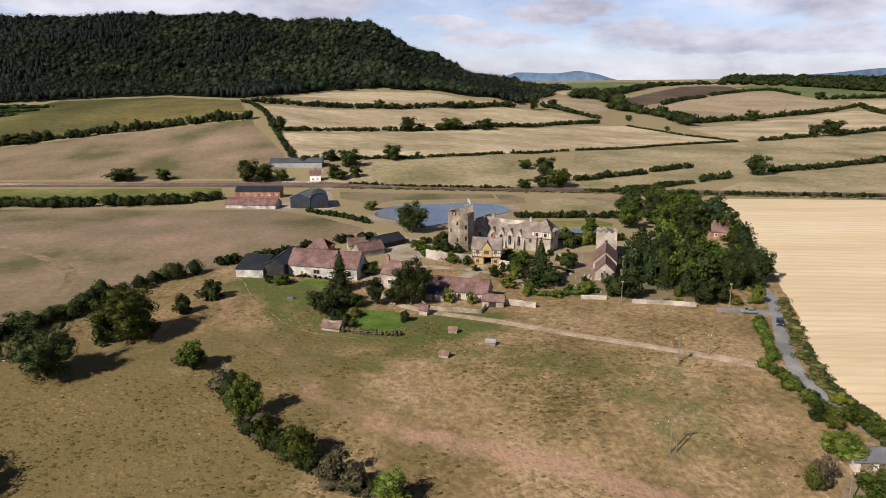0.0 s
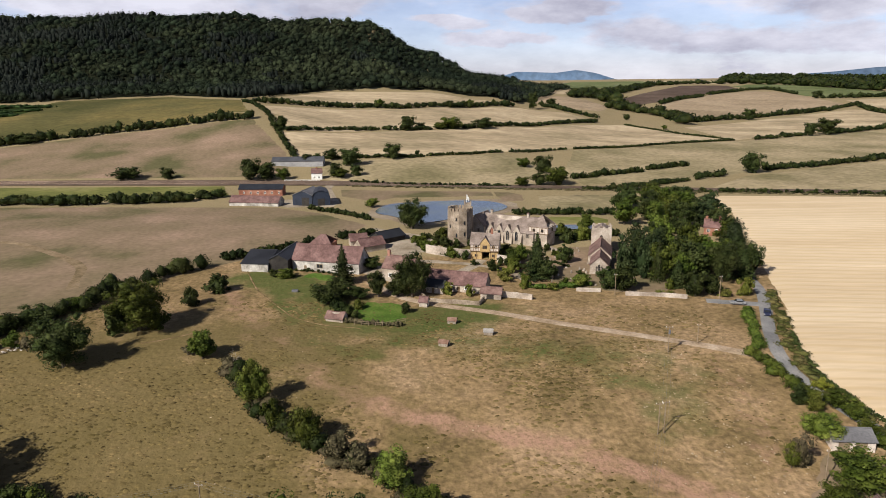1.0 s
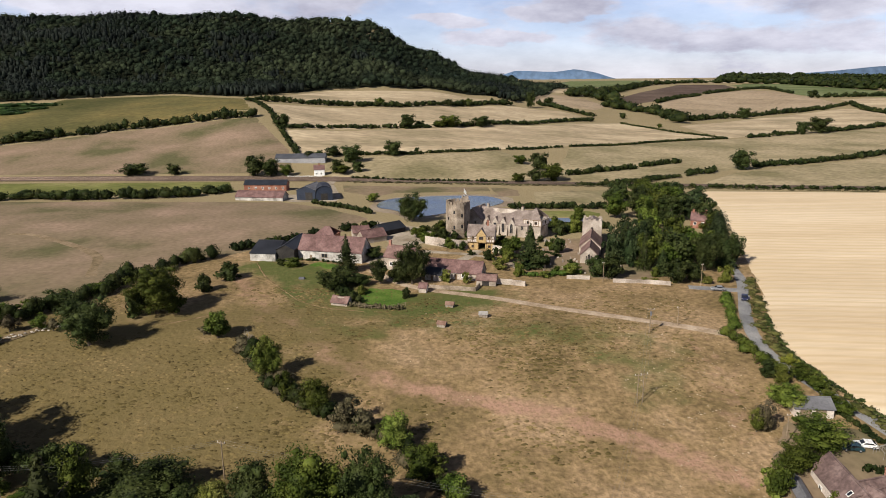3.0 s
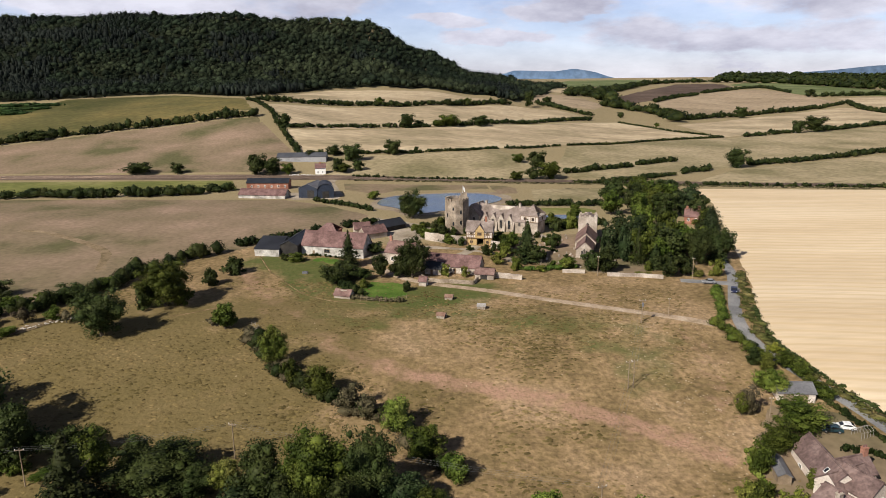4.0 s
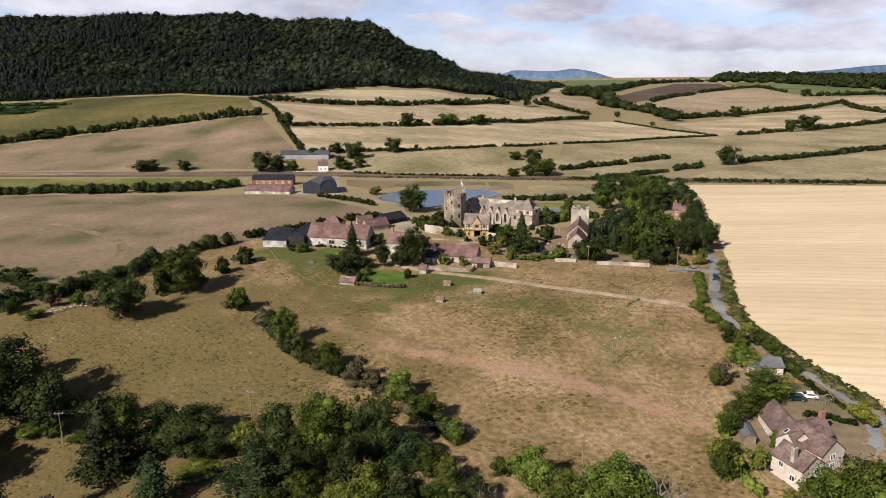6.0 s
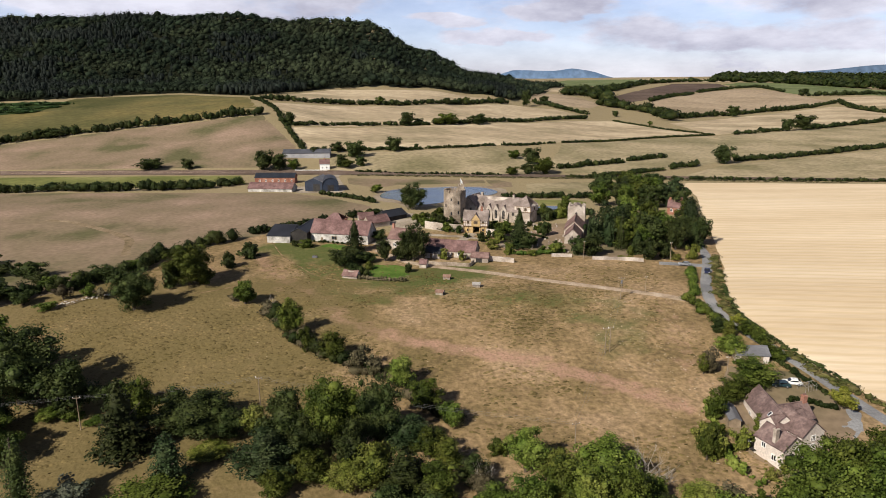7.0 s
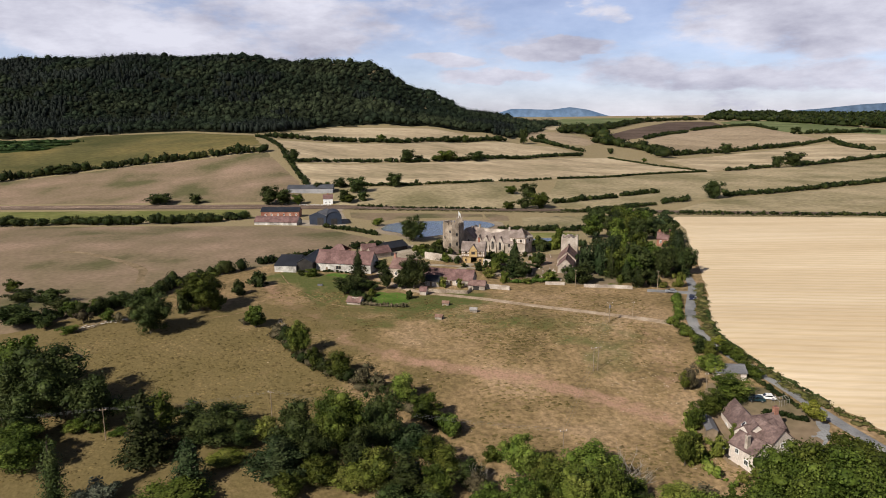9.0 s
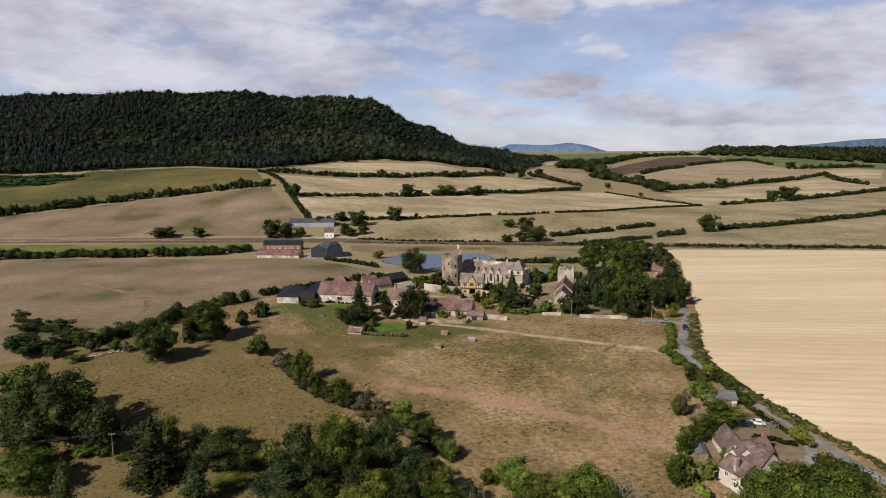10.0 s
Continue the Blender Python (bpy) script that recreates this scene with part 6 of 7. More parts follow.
strip("track", [(-22, 232), (-14, 240), (-6, 250), (-10, 262), (-22, 268), (-33, 276)], 6.0, GRAVEL, "wide pale gravel farm track", "track", 0.13)
strip("track", [(-70, 417), (-71.7, 392), (-63.6, 360), (-58, 340)], 5.0, GRAVEL, "pale concrete farm drive", "track", 0.16)
strip("path", [(52, 243), (46, 225), (44, 206)], 3.0, GRAVEL, "gravel churchyard path", "path", 0.13)
draped("yard", [(-30, 214), (-14, 200), (-8, 200), (-10, 212), (-22, 226), (-30, 226)], GRAVEL, "pale gravel farmyard", "yard")
draped("yard", [(-90, 330), (-58, 332), (-56, 345), (-62, 356), (-90, 356)], GRAVEL, "pale concrete farmyard", "yard")
draped("churchyard", [(40, 197), (56, 192), (72, 190), (74, 215), (64, 246), (46, 246), (34, 225), (30, 210)], FIELD_MATS["tan"], "dry grass of the old churchyard", "churchyard")
draped("courtyard", [(10, 233), (18, 229), (34, 240), (16, 256), (8, 254), (0, 246)], FIELD_MATS["olive"], "grass of the castle courtyard", "courtyard")
RAILWAY = [(-520, 417), (-275, 411), (-74, 406), (0, 397.5), (120, 380), (240, 364), (420, 340)]
strip("railway_bed", RAILWAY, 11, BALLAST, "brown-grey railway ballast bed", "railway", 0.35, 8)
for k, off in enumerate((-2.6, -1.1, 1.1, 2.6)):
    strip("rail", [(x, y + off) for x, y in RAILWAY], 0.16, RAIL, "rusty steel railway rail", "rail", 0.62, 8)
draped("pond_shore", [(-41, 308), (-38, 334), (-28, 346), (-8, 351), (10, 354), (30, 352), (38, 338), (37, 320), (26, 306), (8, 296), (-6, 284), (-18, 281), (-28, 296)], MUD, "dry muddy shore of the pond", "shore", 0.1)


def flat_water(outline, z, label):
    """A level sheet of water with a softly rounded outline."""
    p = np.array(outline, float)
    for _ in range(3):
        q = np.roll(p, -1, 0)
        p = np.stack([p * 0.75 + q * 0.25, p * 0.25 + q * 0.75], 1).reshape(-1, 2)
    bm = B()
    fc = bm.faces.new([bm.verts.new((x, y, 0)) for x, y in p])
    fc.normal_update()
    if fc.normal.z < 0:
        fc.normal_flip()
    bmesh.ops.triangulate(bm, faces=bm.faces[:])
    me = bpy.data.meshes.new("water")
    bm.to_mesh(me)
    bm.free()
    me.materials.append(WATER)
    ob = new("water", me)
    ob.location.z = z
    tagged(ob, label, "pond", kind="structure")


flat_water([(-36, 312), (-34, 330), (-28, 340), (-10, 345), (8, 348), (24, 345), (31, 332), (30, 322), (20, 310), (6, 300), (-6, 290), (-14, 286), (-20, 292), (-24, 304)], 4.32, "still blue pond behind the castle")
flat_water([(44, 272), (60, 272), (68, 274), (70, 280), (50, 282), (45, 278)], 4.32, "small pale pond beside the churchyard")


# ---- cottage by the lane ----
def cottage():
    z = -9.2
    ob = thing("cottage", Matrix.Identity(4), "cream cottage with several gables and brown tiled roofs", "house")
    blocks = (("wing", (67.8, 74.5), (73.8, 74.1), 14.6, 3.6, 6.5, True), ("main_block", (69.2, 72.8), (77.2, 76.2), 5.2, 3.8, 6.0, False),
              ("front_gable", (66.0, 64.8), (71.5, 67.2), 6.8, 4.1, 6.2, True), ("front_gable", (72.2, 69.8), (78.0, 72.3), 7.0, 4.2, 6.8, True),
              ("side_wing", (72.6, 77.6), (79.8, 79.6), 5.6, 3.4, 5.8, False))
    for k, (name, fl, fr, D, eave, ridge, across) in enumerate(blocks):
        m, L = place(fl, fr, z)
        sect = part(name, gable_walls(B(), L, D, eave, ridge, across, -1.5), RENDER_CREAM, ob)
        sect.matrix_basis = m
        roof_slabs(sect, L, D, eave, ridge, TILE_PLUM, across, 0.3, sag=0.06)
        if name == "front_gable":
            for zz in (0.9, 2.8):
                add_window(sect, L / 2 + (0.9 if k == 2 else 0), zz, 1.2, 1.1, bars=2)
            if k == 2:
                add_window(sect, 2.0, 1.0, 1.0, 1.1, "left", L, D)
                add_window(sect, 4.6, 2.6, 0.9, 1.0, "left", L, D)
                add_chimney(sect, 0.7, 2.6, 2.0, 7.5, 0.95, 0.75, STONE, 2)
        if name == "wing":
            for yy in (2.5, 6.5, 10.5):
                add_window(sect, yy, 1.0, 1.1, 1.1, "left", L, D)
            for s in (1.4, 3.4):
                bm = box(B(), -0.6, 0.6, -0.42, 0.42, -0.03, 0.06)
                w = part("roof_light", bm, WHITE_PAINT, sect, "white-framed roof window")
                w.matrix_basis = Matrix.Translation((1.25, s, 3.6 + 1.25 * 2.9 / 3.0 + 0.42)) @ Matrix.Rotation(-math.atan2(2.9, 3.0), 4, "Y")
                part("pane", box(B(), -0.5, 0.5, -0.32, 0.32, 0.05, 0.08), GLASS_DARK, w)
        if name == "side_wing":
            add_chimney(sect, L - 0.5, D / 2, 4.0, 7.4, 1.0, 0.9, BRICK)
            add_window(sect, L / 2, 1.0, 1.2, 1.1)


cottage()
house("garage", "low garage with a grey felt roof and pale walls", "garage", (74.6, 107.5), (82.6, 106.8), 5.5, 2.3, 3.6, RENDER_CREAM, ROOF_GREY, doors=[(2.2, 2.2, 2.0, WOOD_GREY), (5.4, 2.2, 2.0, WOOD_GREY)])
house("garden_shed", "long narrow grey sheet-roofed garden store", "shed", (61.8, 80.0), (64.2, 79.6), 7.2, 1.9, 2.5, WOOD_GREY, ROOF_GREY, across=True, over=0.15)


def parasol(x, y):
    z = gz(x, y)
    ob = thing("parasol", Matrix.Translation((x, y, z)), "white garden parasol over a patio table", "parasol")
    bm = B()
    rim = [bm.verts.new((1.6 * math.cos(k * math.tau / 8), 1.6 * math.sin(k * math.tau / 8), 2.2)) for k in range(8)]
    top = bm.verts.new((0, 0, 2.75))
    for k in range(8):
        bm.faces.new((rim[k], rim[(k + 1) % 8], top))
    bmesh.ops.solidify(bm, geom=bm.faces[:], thickness=0.04)
    part("canopy", bm, WHITE_PAINT, ob)
    part("pole", tube(B(), (0, 0, 0), (0, 0, 2.7), 0.03, 0.03), WOOD_GREY, ob)
    part("base", tube(B(), (0, 0, 0), (0, 0, 0.1), 0.3, 0.28, 10), DARK_BOARDS, ob)
    t = thing("patio_table", Matrix.Translation((x + 0.3, y - 1.6, z)), "dark round patio table", "table")
    part("tabletop", tube(B(), (0, 0, 0.7), (0, 0, 0.75), 0.7, 0.7, 12), DARK_BOARDS, t)
    part("leg", tube(B(), (0, 0, 0), (0, 0, 0.7), 0.06, 0.05), DARK_BOARDS, t)


parasol(62.9, 72.6)

# ---- cars ----
PAINTS = {"navy": mat("navy_car_paint", [(0.012, 0.016, 0.04), (0.016, 0.02, 0.05)], 0.5, 3, 0.25, 0, spec=0.6), "silver": mat("silver_car_paint", [(0.32, 0.34, 0.38), (0.38, 0.40, 0.44)], 0.5, 3, 0.3, 0, metal=0.5, spec=0.6),
          "teal": mat("teal_car_paint", [(0.012, 0.035, 0.045), (0.018, 0.05, 0.06)], 0.5, 3, 0.25, 0, spec=0.6), "white": mat("white_car_paint", [(0.7, 0.7, 0.7), (0.76, 0.76, 0.76)], 0.5, 3, 0.3, 0, spec=0.6)}
RUBBER = mat("tyre_rubber", [(0.015, 0.015, 0.015), (0.03, 0.03, 0.03)], 1, 6, 0.85, 0.1)
LAMP = mat("lamp_glass", [(0.6, 0.6, 0.6), (0.7, 0.7, 0.7)], 1, 6, 0.15, 0)


def car(x, y, heading, paint, label):
    z = gz(x, y) + 0.17
    m = Matrix.Translation((x, y, z)) @ Matrix.Rotation(radians(heading), 4, "Z")
    ob = thing("car", m, label, "car")
    W = 0.88
    bm = prism(B(), [(-2.1, 0.3), (2.1, 0.3), (2.12, 0.62), (1.95, 0.82), (0.95, 0.92), (0.3, 1.38), (-1.15, 1.42), (-1.85, 0.98), (-2.12, 0.85)], "y", -W, W)
    bmesh.ops.bevel(bm, geom=bm.edges[:], offset=0.07, segments=2, affect="EDGES")
    part("body", bm, PAINTS[paint], ob)
    for name, pts in (("windscreen", [(0.93, 0.95), (0.32, 1.34), (0.36, 1.36), (0.99, 0.96)]), ("rear_window", [(-1.2, 1.38), (-1.82, 1.0), (-1.87, 1.02), (-1.24, 1.42)])):
        part(name, prism(B(), pts, "y", -W * 0.8, W * 0.8), GLASS_DARK, ob)
    for s in (-1, 1):
        part("side_window", prism(B(), [(0.7, 0.95), (0.22, 1.3), (-1.05, 1.33), (-1.5, 1.0)], "y", s * (W - 0.01), s * (W + 0.015)), GLASS_DARK, ob)
        part("headlight", box(B(), 2.0, 2.13, s * 0.7 - 0.15, s * 0.7 + 0.15, 0.58, 0.74, 0.02), LAMP, ob)
        for wx in (-1.3, 1.35):
            wh = part("wheel", tube(B(), (wx, s * (W - 0.18), 0.32), (wx, s * (W + 0.02), 0.32), 0.32, 0.32, 14), RUBBER, ob)
            part("rim", tube(B(), (wx, s * (W + 0.02), 0.32), (wx, s * (W + 0.035), 0.32), 0.2, 0.19, 10), PAINTS["silver"], wh)
    return ob


car(90.6, 171.4, -112, "navy", "dark blue car driving on the lane")
car(86.0, 180.4, 168, "silver", "silver car parked beside the church gate")

car(80.6, 96.3, 170, "teal", "dark teal car parked in the cottage yard")
car(83.8, 97.2, 165, "white", "white car parked in the cottage yard")


# ---- poles and wires ----
def power_pole(x, y, h, label="wooden power pole with a short cross-arm", arm=1.6, box_on=False, turn=0.0):
    m = Matrix.Translation((x, y, gz(x, y))) @ Matrix.Rotation(turn, 4, "Z")
    ob = thing("power_pole", m, label, "pole", "power poles across the meadow")
    part("pole", tube(B(), (0, 0, -0.8), (0, 0, h), 0.13, 0.09, 8), WOOD_GREY, ob)
    part("cross_arm", box(B(), -arm / 2, arm / 2, -0.07, 0.07, h - 0.45, h - 0.3), WOOD_GREY, ob)
    for s in (-0.45, 0, 0.45):
        part("insulator", tube(B(), (s * arm, 0, h - 0.3), (s * arm, 0, h - 0.05), 0.06, 0.04, 6), WHITE_PAINT, ob)
    if box_on:
        part("transformer", tube(B(), (0, -0.35, h - 1.9), (0, -0.35, h - 0.9), 0.3, 0.3, 10), ROOF_GREY, ob, "grey transformer can")
    return Vector((x, y, gz(x, y) + h - 0.1))


WIRE = mat("wire", [(0.09, 0.09, 0.09), (0.13, 0.13, 0.13)], 1, 5, 0.7, 0)


def wires(a, b, sag, spread=0.7):
    side = Vector((-(b - a).y, (b - a).x, 0)).normalized() * spread
    for s in (-1, 0, 1):
        bm = B()
        pts = []
        for k in range(13):
            f = k / 12
            p = a.lerp(b, f) + side * s
            p.z -= sag * 4 * f * (1 - f)
            pts.append(p)
        across = side.normalized() * 0.013
        rings = [[bm.verts.new(p + d) for d in (across, Vector((0, 0, 0.013)), -across, Vector((0, 0, -0.013)))] for p in pts]
        for u, v in zip(rings, rings[1:]):
            for j in range(4):
                bm.faces.new((u[j], u[(j + 1) % 4], v[(j + 1) % 4], v[j]))
        me = bpy.data.meshes.new("power_line")
        bm.to_mesh(me)
        bm.free()
        me.materials.append(WIRE)
        tagged(new("power_line", me), "thin overhead power wire between poles", "wire", "overhead power wires")


P1 = power_pole(54.6, 146.3, 6.9, "wooden power pole carrying a grey transformer", 1.8, True)
P2 = power_pole(26.0, 67.6, 9.2, turn=0.3)
P3 = power_pole(-42.0, 88.5, 8.2, turn=-0.3)
P4 = power_pole(-79.5, 81.0, 8.0, turn=0.2)
P5 = power_pole(68.3, 98.1, 7.0, "plain wooden telephone pole among bushes", 0.8)
P6 = power_pole(51.8, 189.6, 7.0, "plain wooden telephone pole by the churchyard", 0.8)
P7 = power_pole(82.3, 185.0, 7.5, "plain wooden telephone pole by the churchyard", 0.8)
P9 = power_pole(43.6, 113.2, 7.1, turn=0.1)
power_pole(42.3, 112.9, 7.0, turn=0.1)
P8 = power_pole(63.6, 151.1, 5.3, "plain wooden pole beside the farm track", 0.8)
wires(P3, P2, 1.2)
wires(P4, P3, 0.9)
wires(P2, P9, 1.0)
wires(P9, P1, 0.8)
wires(Vector((-140, 75, gz(-140, 75) + 8)), P4, 1.2)


# ---- animal shelters in the meadow ----
def field_shelter(x, y, turn, roof, label):
    ob = thing("field_shelter", Matrix.Translation((x, y, gz(x, y))) @ Matrix.Rotation(turn, 4, "Z") @ Matrix.Diagonal((0.8, 0.8, 0.8, 1)), label, "animal shelter", "shelters in the meadow")
    bm = prism(B(), [(-1.2, -0.3), (1.2, -0.3), (1.2, 1.15), (0, 1.9), (-1.2, 1.15)], "y", -1.5, 1.5)
    part("wall", bm, SHELTER_BOARDS, ob)
    for s in (-1, 1):
        bm = prism(B(), [(s * 1.42, 1.08), (0, 2.02), (0, 1.94), (s * 1.42, 1.0)], "y", -1.7, 1.7)
        part("roof", bm, roof, ob)
    for k in range(6):
        part("batten", box(B(), -1.25, -1.19, -1.45 + k * 0.56, -1.37 + k * 0.56, -0.1, 1.1), WOOD_GREY, ob)
    # Black panel on the solid wall stands in for the shaded inside.
    part("opening", box(B(), -0.55, 0.55, -1.53, -1.47, 0, 1.05), DARK_BOARDS, ob)


SHELTER_BOARDS = mat("pale_boards", [(0.225, 0.188, 0.15), (0.315, 0.277, 0.232)], 0.6, 6, 0.85, 0.3)
SHEET_PALE = mat("pale_sheet_roof", [(0.216, 0.2, 0.184), (0.288, 0.272, 0.256)], 0.5, 4, 0.6, 0.2)
field_shelter(-1.1, 151.0, 1.25, RUST, "small wooden animal shelter with a rusty red roof")
field_shelter(10.7, 158.4, 1.45, SHEET_PALE, "small wooden animal shelter with a grey sheet roof")
field_shelter(1.2, 167.0, 1.35, RUST, "small pale wooden animal shelter with a patched rusty roof")


# ---- churchyard ----
def headstones():
    rng = np.random.default_rng(5)
    bm = prism(B(), [(-0.3, -0.3), (0.3, -0.3), (0.3, 0.75), (0.15, 0.95), (-0.15, 0.95), (-0.3, 0.75)], "y", -0.07, 0.07)
    first = thing("headstone", Matrix.Translation((41, 205, gz(41, 205))), "weathered pale headstone in the churchyard grass", "headstone", "headstones of the churchyard")
    part("stone", bm, STONE, first)
    for k in range(46):
        x, y = rng.uniform(33, 66), rng.uniform(196, 243)
        if 46 < x < 66 and y > 208 or math.hypot(x - 42, y - 223) < 4:
            x -= 14
        copy_thing(first, Matrix.Translation((x, y, gz(x, y))) @ Matrix.Rotation(rng.normal(0.2, 0.25), 4, "Z") @ Matrix.Diagonal((rng.uniform(0.8, 1.4), 1, rng.uniform(0.7, 1.5), 1)))


headstones()


# ---- fences ----
def fence(points, label, h=1.1, gap=2.2, material=None, rails=2):
    ob = thing("fence", Matrix.Identity(4), label, "fence")
    p = along(points, gap)
    for x, y in p:
        part("post", box(B(), x - 0.06, x + 0.06, y - 0.06, y + 0.06, gz(x, y) - 0.3, gz(x, y) + h), material or WOOD_GREY, ob)
    for (x0, y0), (x1, y1) in zip(p, p[1:]):
        for r in range(rails):
            z = h * (0.45 + 0.45 * r / max(1, rails - 1))
            part("slat", tube(B(), (x0, y0, gz(x0, y0) + z), (x1, y1, gz(x1, y1) + z), 0.05, 0.05, 4), material or WOOD_GREY, ob)


fence([(-101, 409.5), (-79, 409.5)], "white railway crossing fence", 1.4, 2.0, WHITE_PAINT, 3)
fence([(-12, 168), (-18, 164.5), (-26, 166)], "weathered garden fence of the farmhouse lawn", 1.2, 2.0)


# ---- loose things ----
def bare_tree(x, y, h, label):
    rng = np.random.default_rng(int(abs(x) * 10))
    ob = thing("bare_tree", Matrix.Translation((x, y, gz(x, y))), label, "tree")
    bm = tube(B(), (0, 0, -0.3), (0.1, 0, h * 0.5), 0.16, 0.1)
    tips = [(Vector((0.1, 0, h * 0.5)), 0.09)]
    for k in range(14):
        a, z = rng.uniform(0, math.tau), h * rng.uniform(0.15, 0.55)
        e = Vector((math.cos(a) * h * 0.3, math.sin(a) * h * 0.3, z + h * rng.uniform(0.2, 0.45)))
        tube(bm, (0, 0, z), e, 0.07, 0.03, 5)
        for j in range(3):
            tube(bm, e * 0.8 + Vector((0, 0, z * 0.1)), e + Vector(rng.normal(0, h * 0.12, 3)) + Vector((0, 0, h * 0.1)), 0.03, 0.012, 4)
    part("trunk", bm, DEADWOOD, ob)


bare_tree(38.4, 60.3, 8.5, "bare grey dead tree at the meadow edge")
bare_tree(40.5, 58.5, 7.0, "bare grey dead tree at the meadow edge")
bare_tree(7.5, 60.0, 6.0, "bare grey dead tree in the riverside wood")
bare_tree(-51.0, 138.5, 4.5, "leafless grey thorn bush in the meadow")


def trough(x, y):
    ob = thing("water_trough", Matrix.Translation((x, y, gz(x, y))), "small pale metal water trough in the grass", "trough")
    part("tank", box(B(), -1.0, 1.0, -0.5, 0.5, -0.1, 0.7, 0.12), ROOF_GREY, ob)
    part("inside", box(B(), -0.85, 0.85, -0.36, 0.36, 0.5, 0.712), GLASS_DARK, ob)


trough(-48.7, 195.3)


# ---- cottage plot ----
draped("garden", [(60, 88), (62, 72), (66, 60), (78, 64), (84, 72), (92, 84), (91, 94), (86, 104), (72, 106), (66, 98)], FIELD_MATS["tan"], "dry cottage garden grass", "garden", None, 2.5, ragged=0.6)
draped("drive", [(78.5, 74), (84, 72), (90, 78), (94, 86), (91, 88), (84, 79)], DRIVE, "grey tarmac drive of the cottage", "drive", 0.2)
draped("patio", [(61.5, 73.5), (66, 64), (67.4, 64.6), (64.6, 70.2), (64, 75)], GRAVEL, "pale paved cottage patio", "patio", 0.2)
draped("lawn", [(-29, 176), (-24, 168), (-17, 165.5), (-12, 171), (-12, 179), (-16, 184), (-24, 185)], FIELD_MATS["lawn"], "bright green watered lawn of the farmhouse", "lawn", 0.16, 1.5, ragged=0.35)
draped("lawn", [(-50, 211), (-38, 205), (-34, 208), (-46, 216)], FIELD_MATS["lawn"], "fresh green grass before the barn", "lawn", 0.16, 1.5, ragged=0.5)
hedge([(80.3, 90.3), (85, 88.5), (89, 86.7)], 1.8, 1.8, "clipped garden hedge of the cottage", 0.45, 9, uneven=0.12)
hedge([(60.5, 90), (59.5, 82), (58, 74), (57, 66), (60, 60)], 2.0, 2.4, "unkempt hedge along the cottage plot", 0.42, 8, uneven=0.5, gaps=0.2, material=LEAF[2])
hedge([(-30, 168.5), (-24, 166.5), (-13, 164.5)], 1.6, 2.0, "tall dry stalks and weeds by the garden", 0.4, 7, uneven=0.5, material=LEAF_DRY)
hedge([(-27, 170), (-32, 176), (-33, 182)], 3.5, 4, "dense garden shrubs by the farmhouse lawn", 0.5, 8, uneven=0.4)
hedge([(-3, 236), (6, 231)], 1.8, 2.5, "shrubs and ivy in the dry moat", 0.5, 8, uneven=0.5)
hedge([(19, 222), (26, 219), (32, 214)], 2.6, 4, "garden shrubs below the castle wall", 0.5, 8, uneven=0.5)
hedge([(12, 248), (24, 240), (32, 236)], 1.2, 2, "low shrubs in the castle courtyard", 0.5, 8, gaps=0.3, uneven=0.5)
hedge([(45, 262), (52, 256), (58, 262), (70, 262)], 3.5, 5, "shrubs between the church and the small pond", 0.6, 8, uneven=0.5)
hedge([(-14, 255), (-4, 262), (2, 270)], 3.0, 5, "shrubs on the bank below the tower", 0.6, 8, gaps=0.2, uneven=0.5)
hedge([(-55, 218.5), (-40, 214)], 0.9, 1.6, "weeds along the foot of the barn", 0.4, 8, gaps=0.4, uneven=0.6)
strip("bare_earth", [(-186, 258), (-175, 257), (-165, 251), (-156, 245), (-145, 236), (-136, 229), (-130, 220), (-125, 207), (-122, 199)], 6.0, SCARP, "bare earth bank worn through the pasture", "bank", 0.3, 3.0, ragged=0.14)
for line in ([(-70.4, 217.9), (-61.6, 197.8), (-51.5, 182.3), (-44.3, 171.9), (-35.4, 165.9), (-24, 163)], [(-80, 153.5), (-75.9, 155.2), (-71.6, 158.0), (-67.8, 161.4)]):
    strip("footpath", line, 0.45, PATH_SOIL, "narrow trodden path through the dry grass", "path", 0.12, 1.5, ragged=0.25)
strip("bare_earth", [(-120, 143), (-115, 147), (-111, 151.5), (-105, 153)], 3.0, SCARP, "bare earth river bank", "bank", 0.25, 2.0, ragged=0.15)


def bank_stones():
    """Pale broken stones lying along the bare river bank."""
    rng = np.random.default_rng(12)
    chunks = []
    for k in range(34):
        f = rng.uniform()
        x, y = -119 + 13 * f + rng.normal(0, 0.8), 143.5 + 8.5 * f + rng.normal(0, 0.8)
        r = rng.uniform(0.12, 0.4)
        chunks.append(ball(rng, (x, y, gz(x, y) + 0.45), (r * 1.5, r, r * 0.6), 0.2, 1))
    v, f = gather(chunks)
    tagged(new("bank_stones", mesh_from("bank_stones", v, f, BLEACHED_STONE)), "pale broken stones on the river bank", "stones", kind="stuff")


BLEACHED_STONE = mat("bleached_stone", [(0.34, 0.30, 0.26), (0.48, 0.44, 0.39)], 0.8, 5, 0.9, 0.4)
bank_stones()


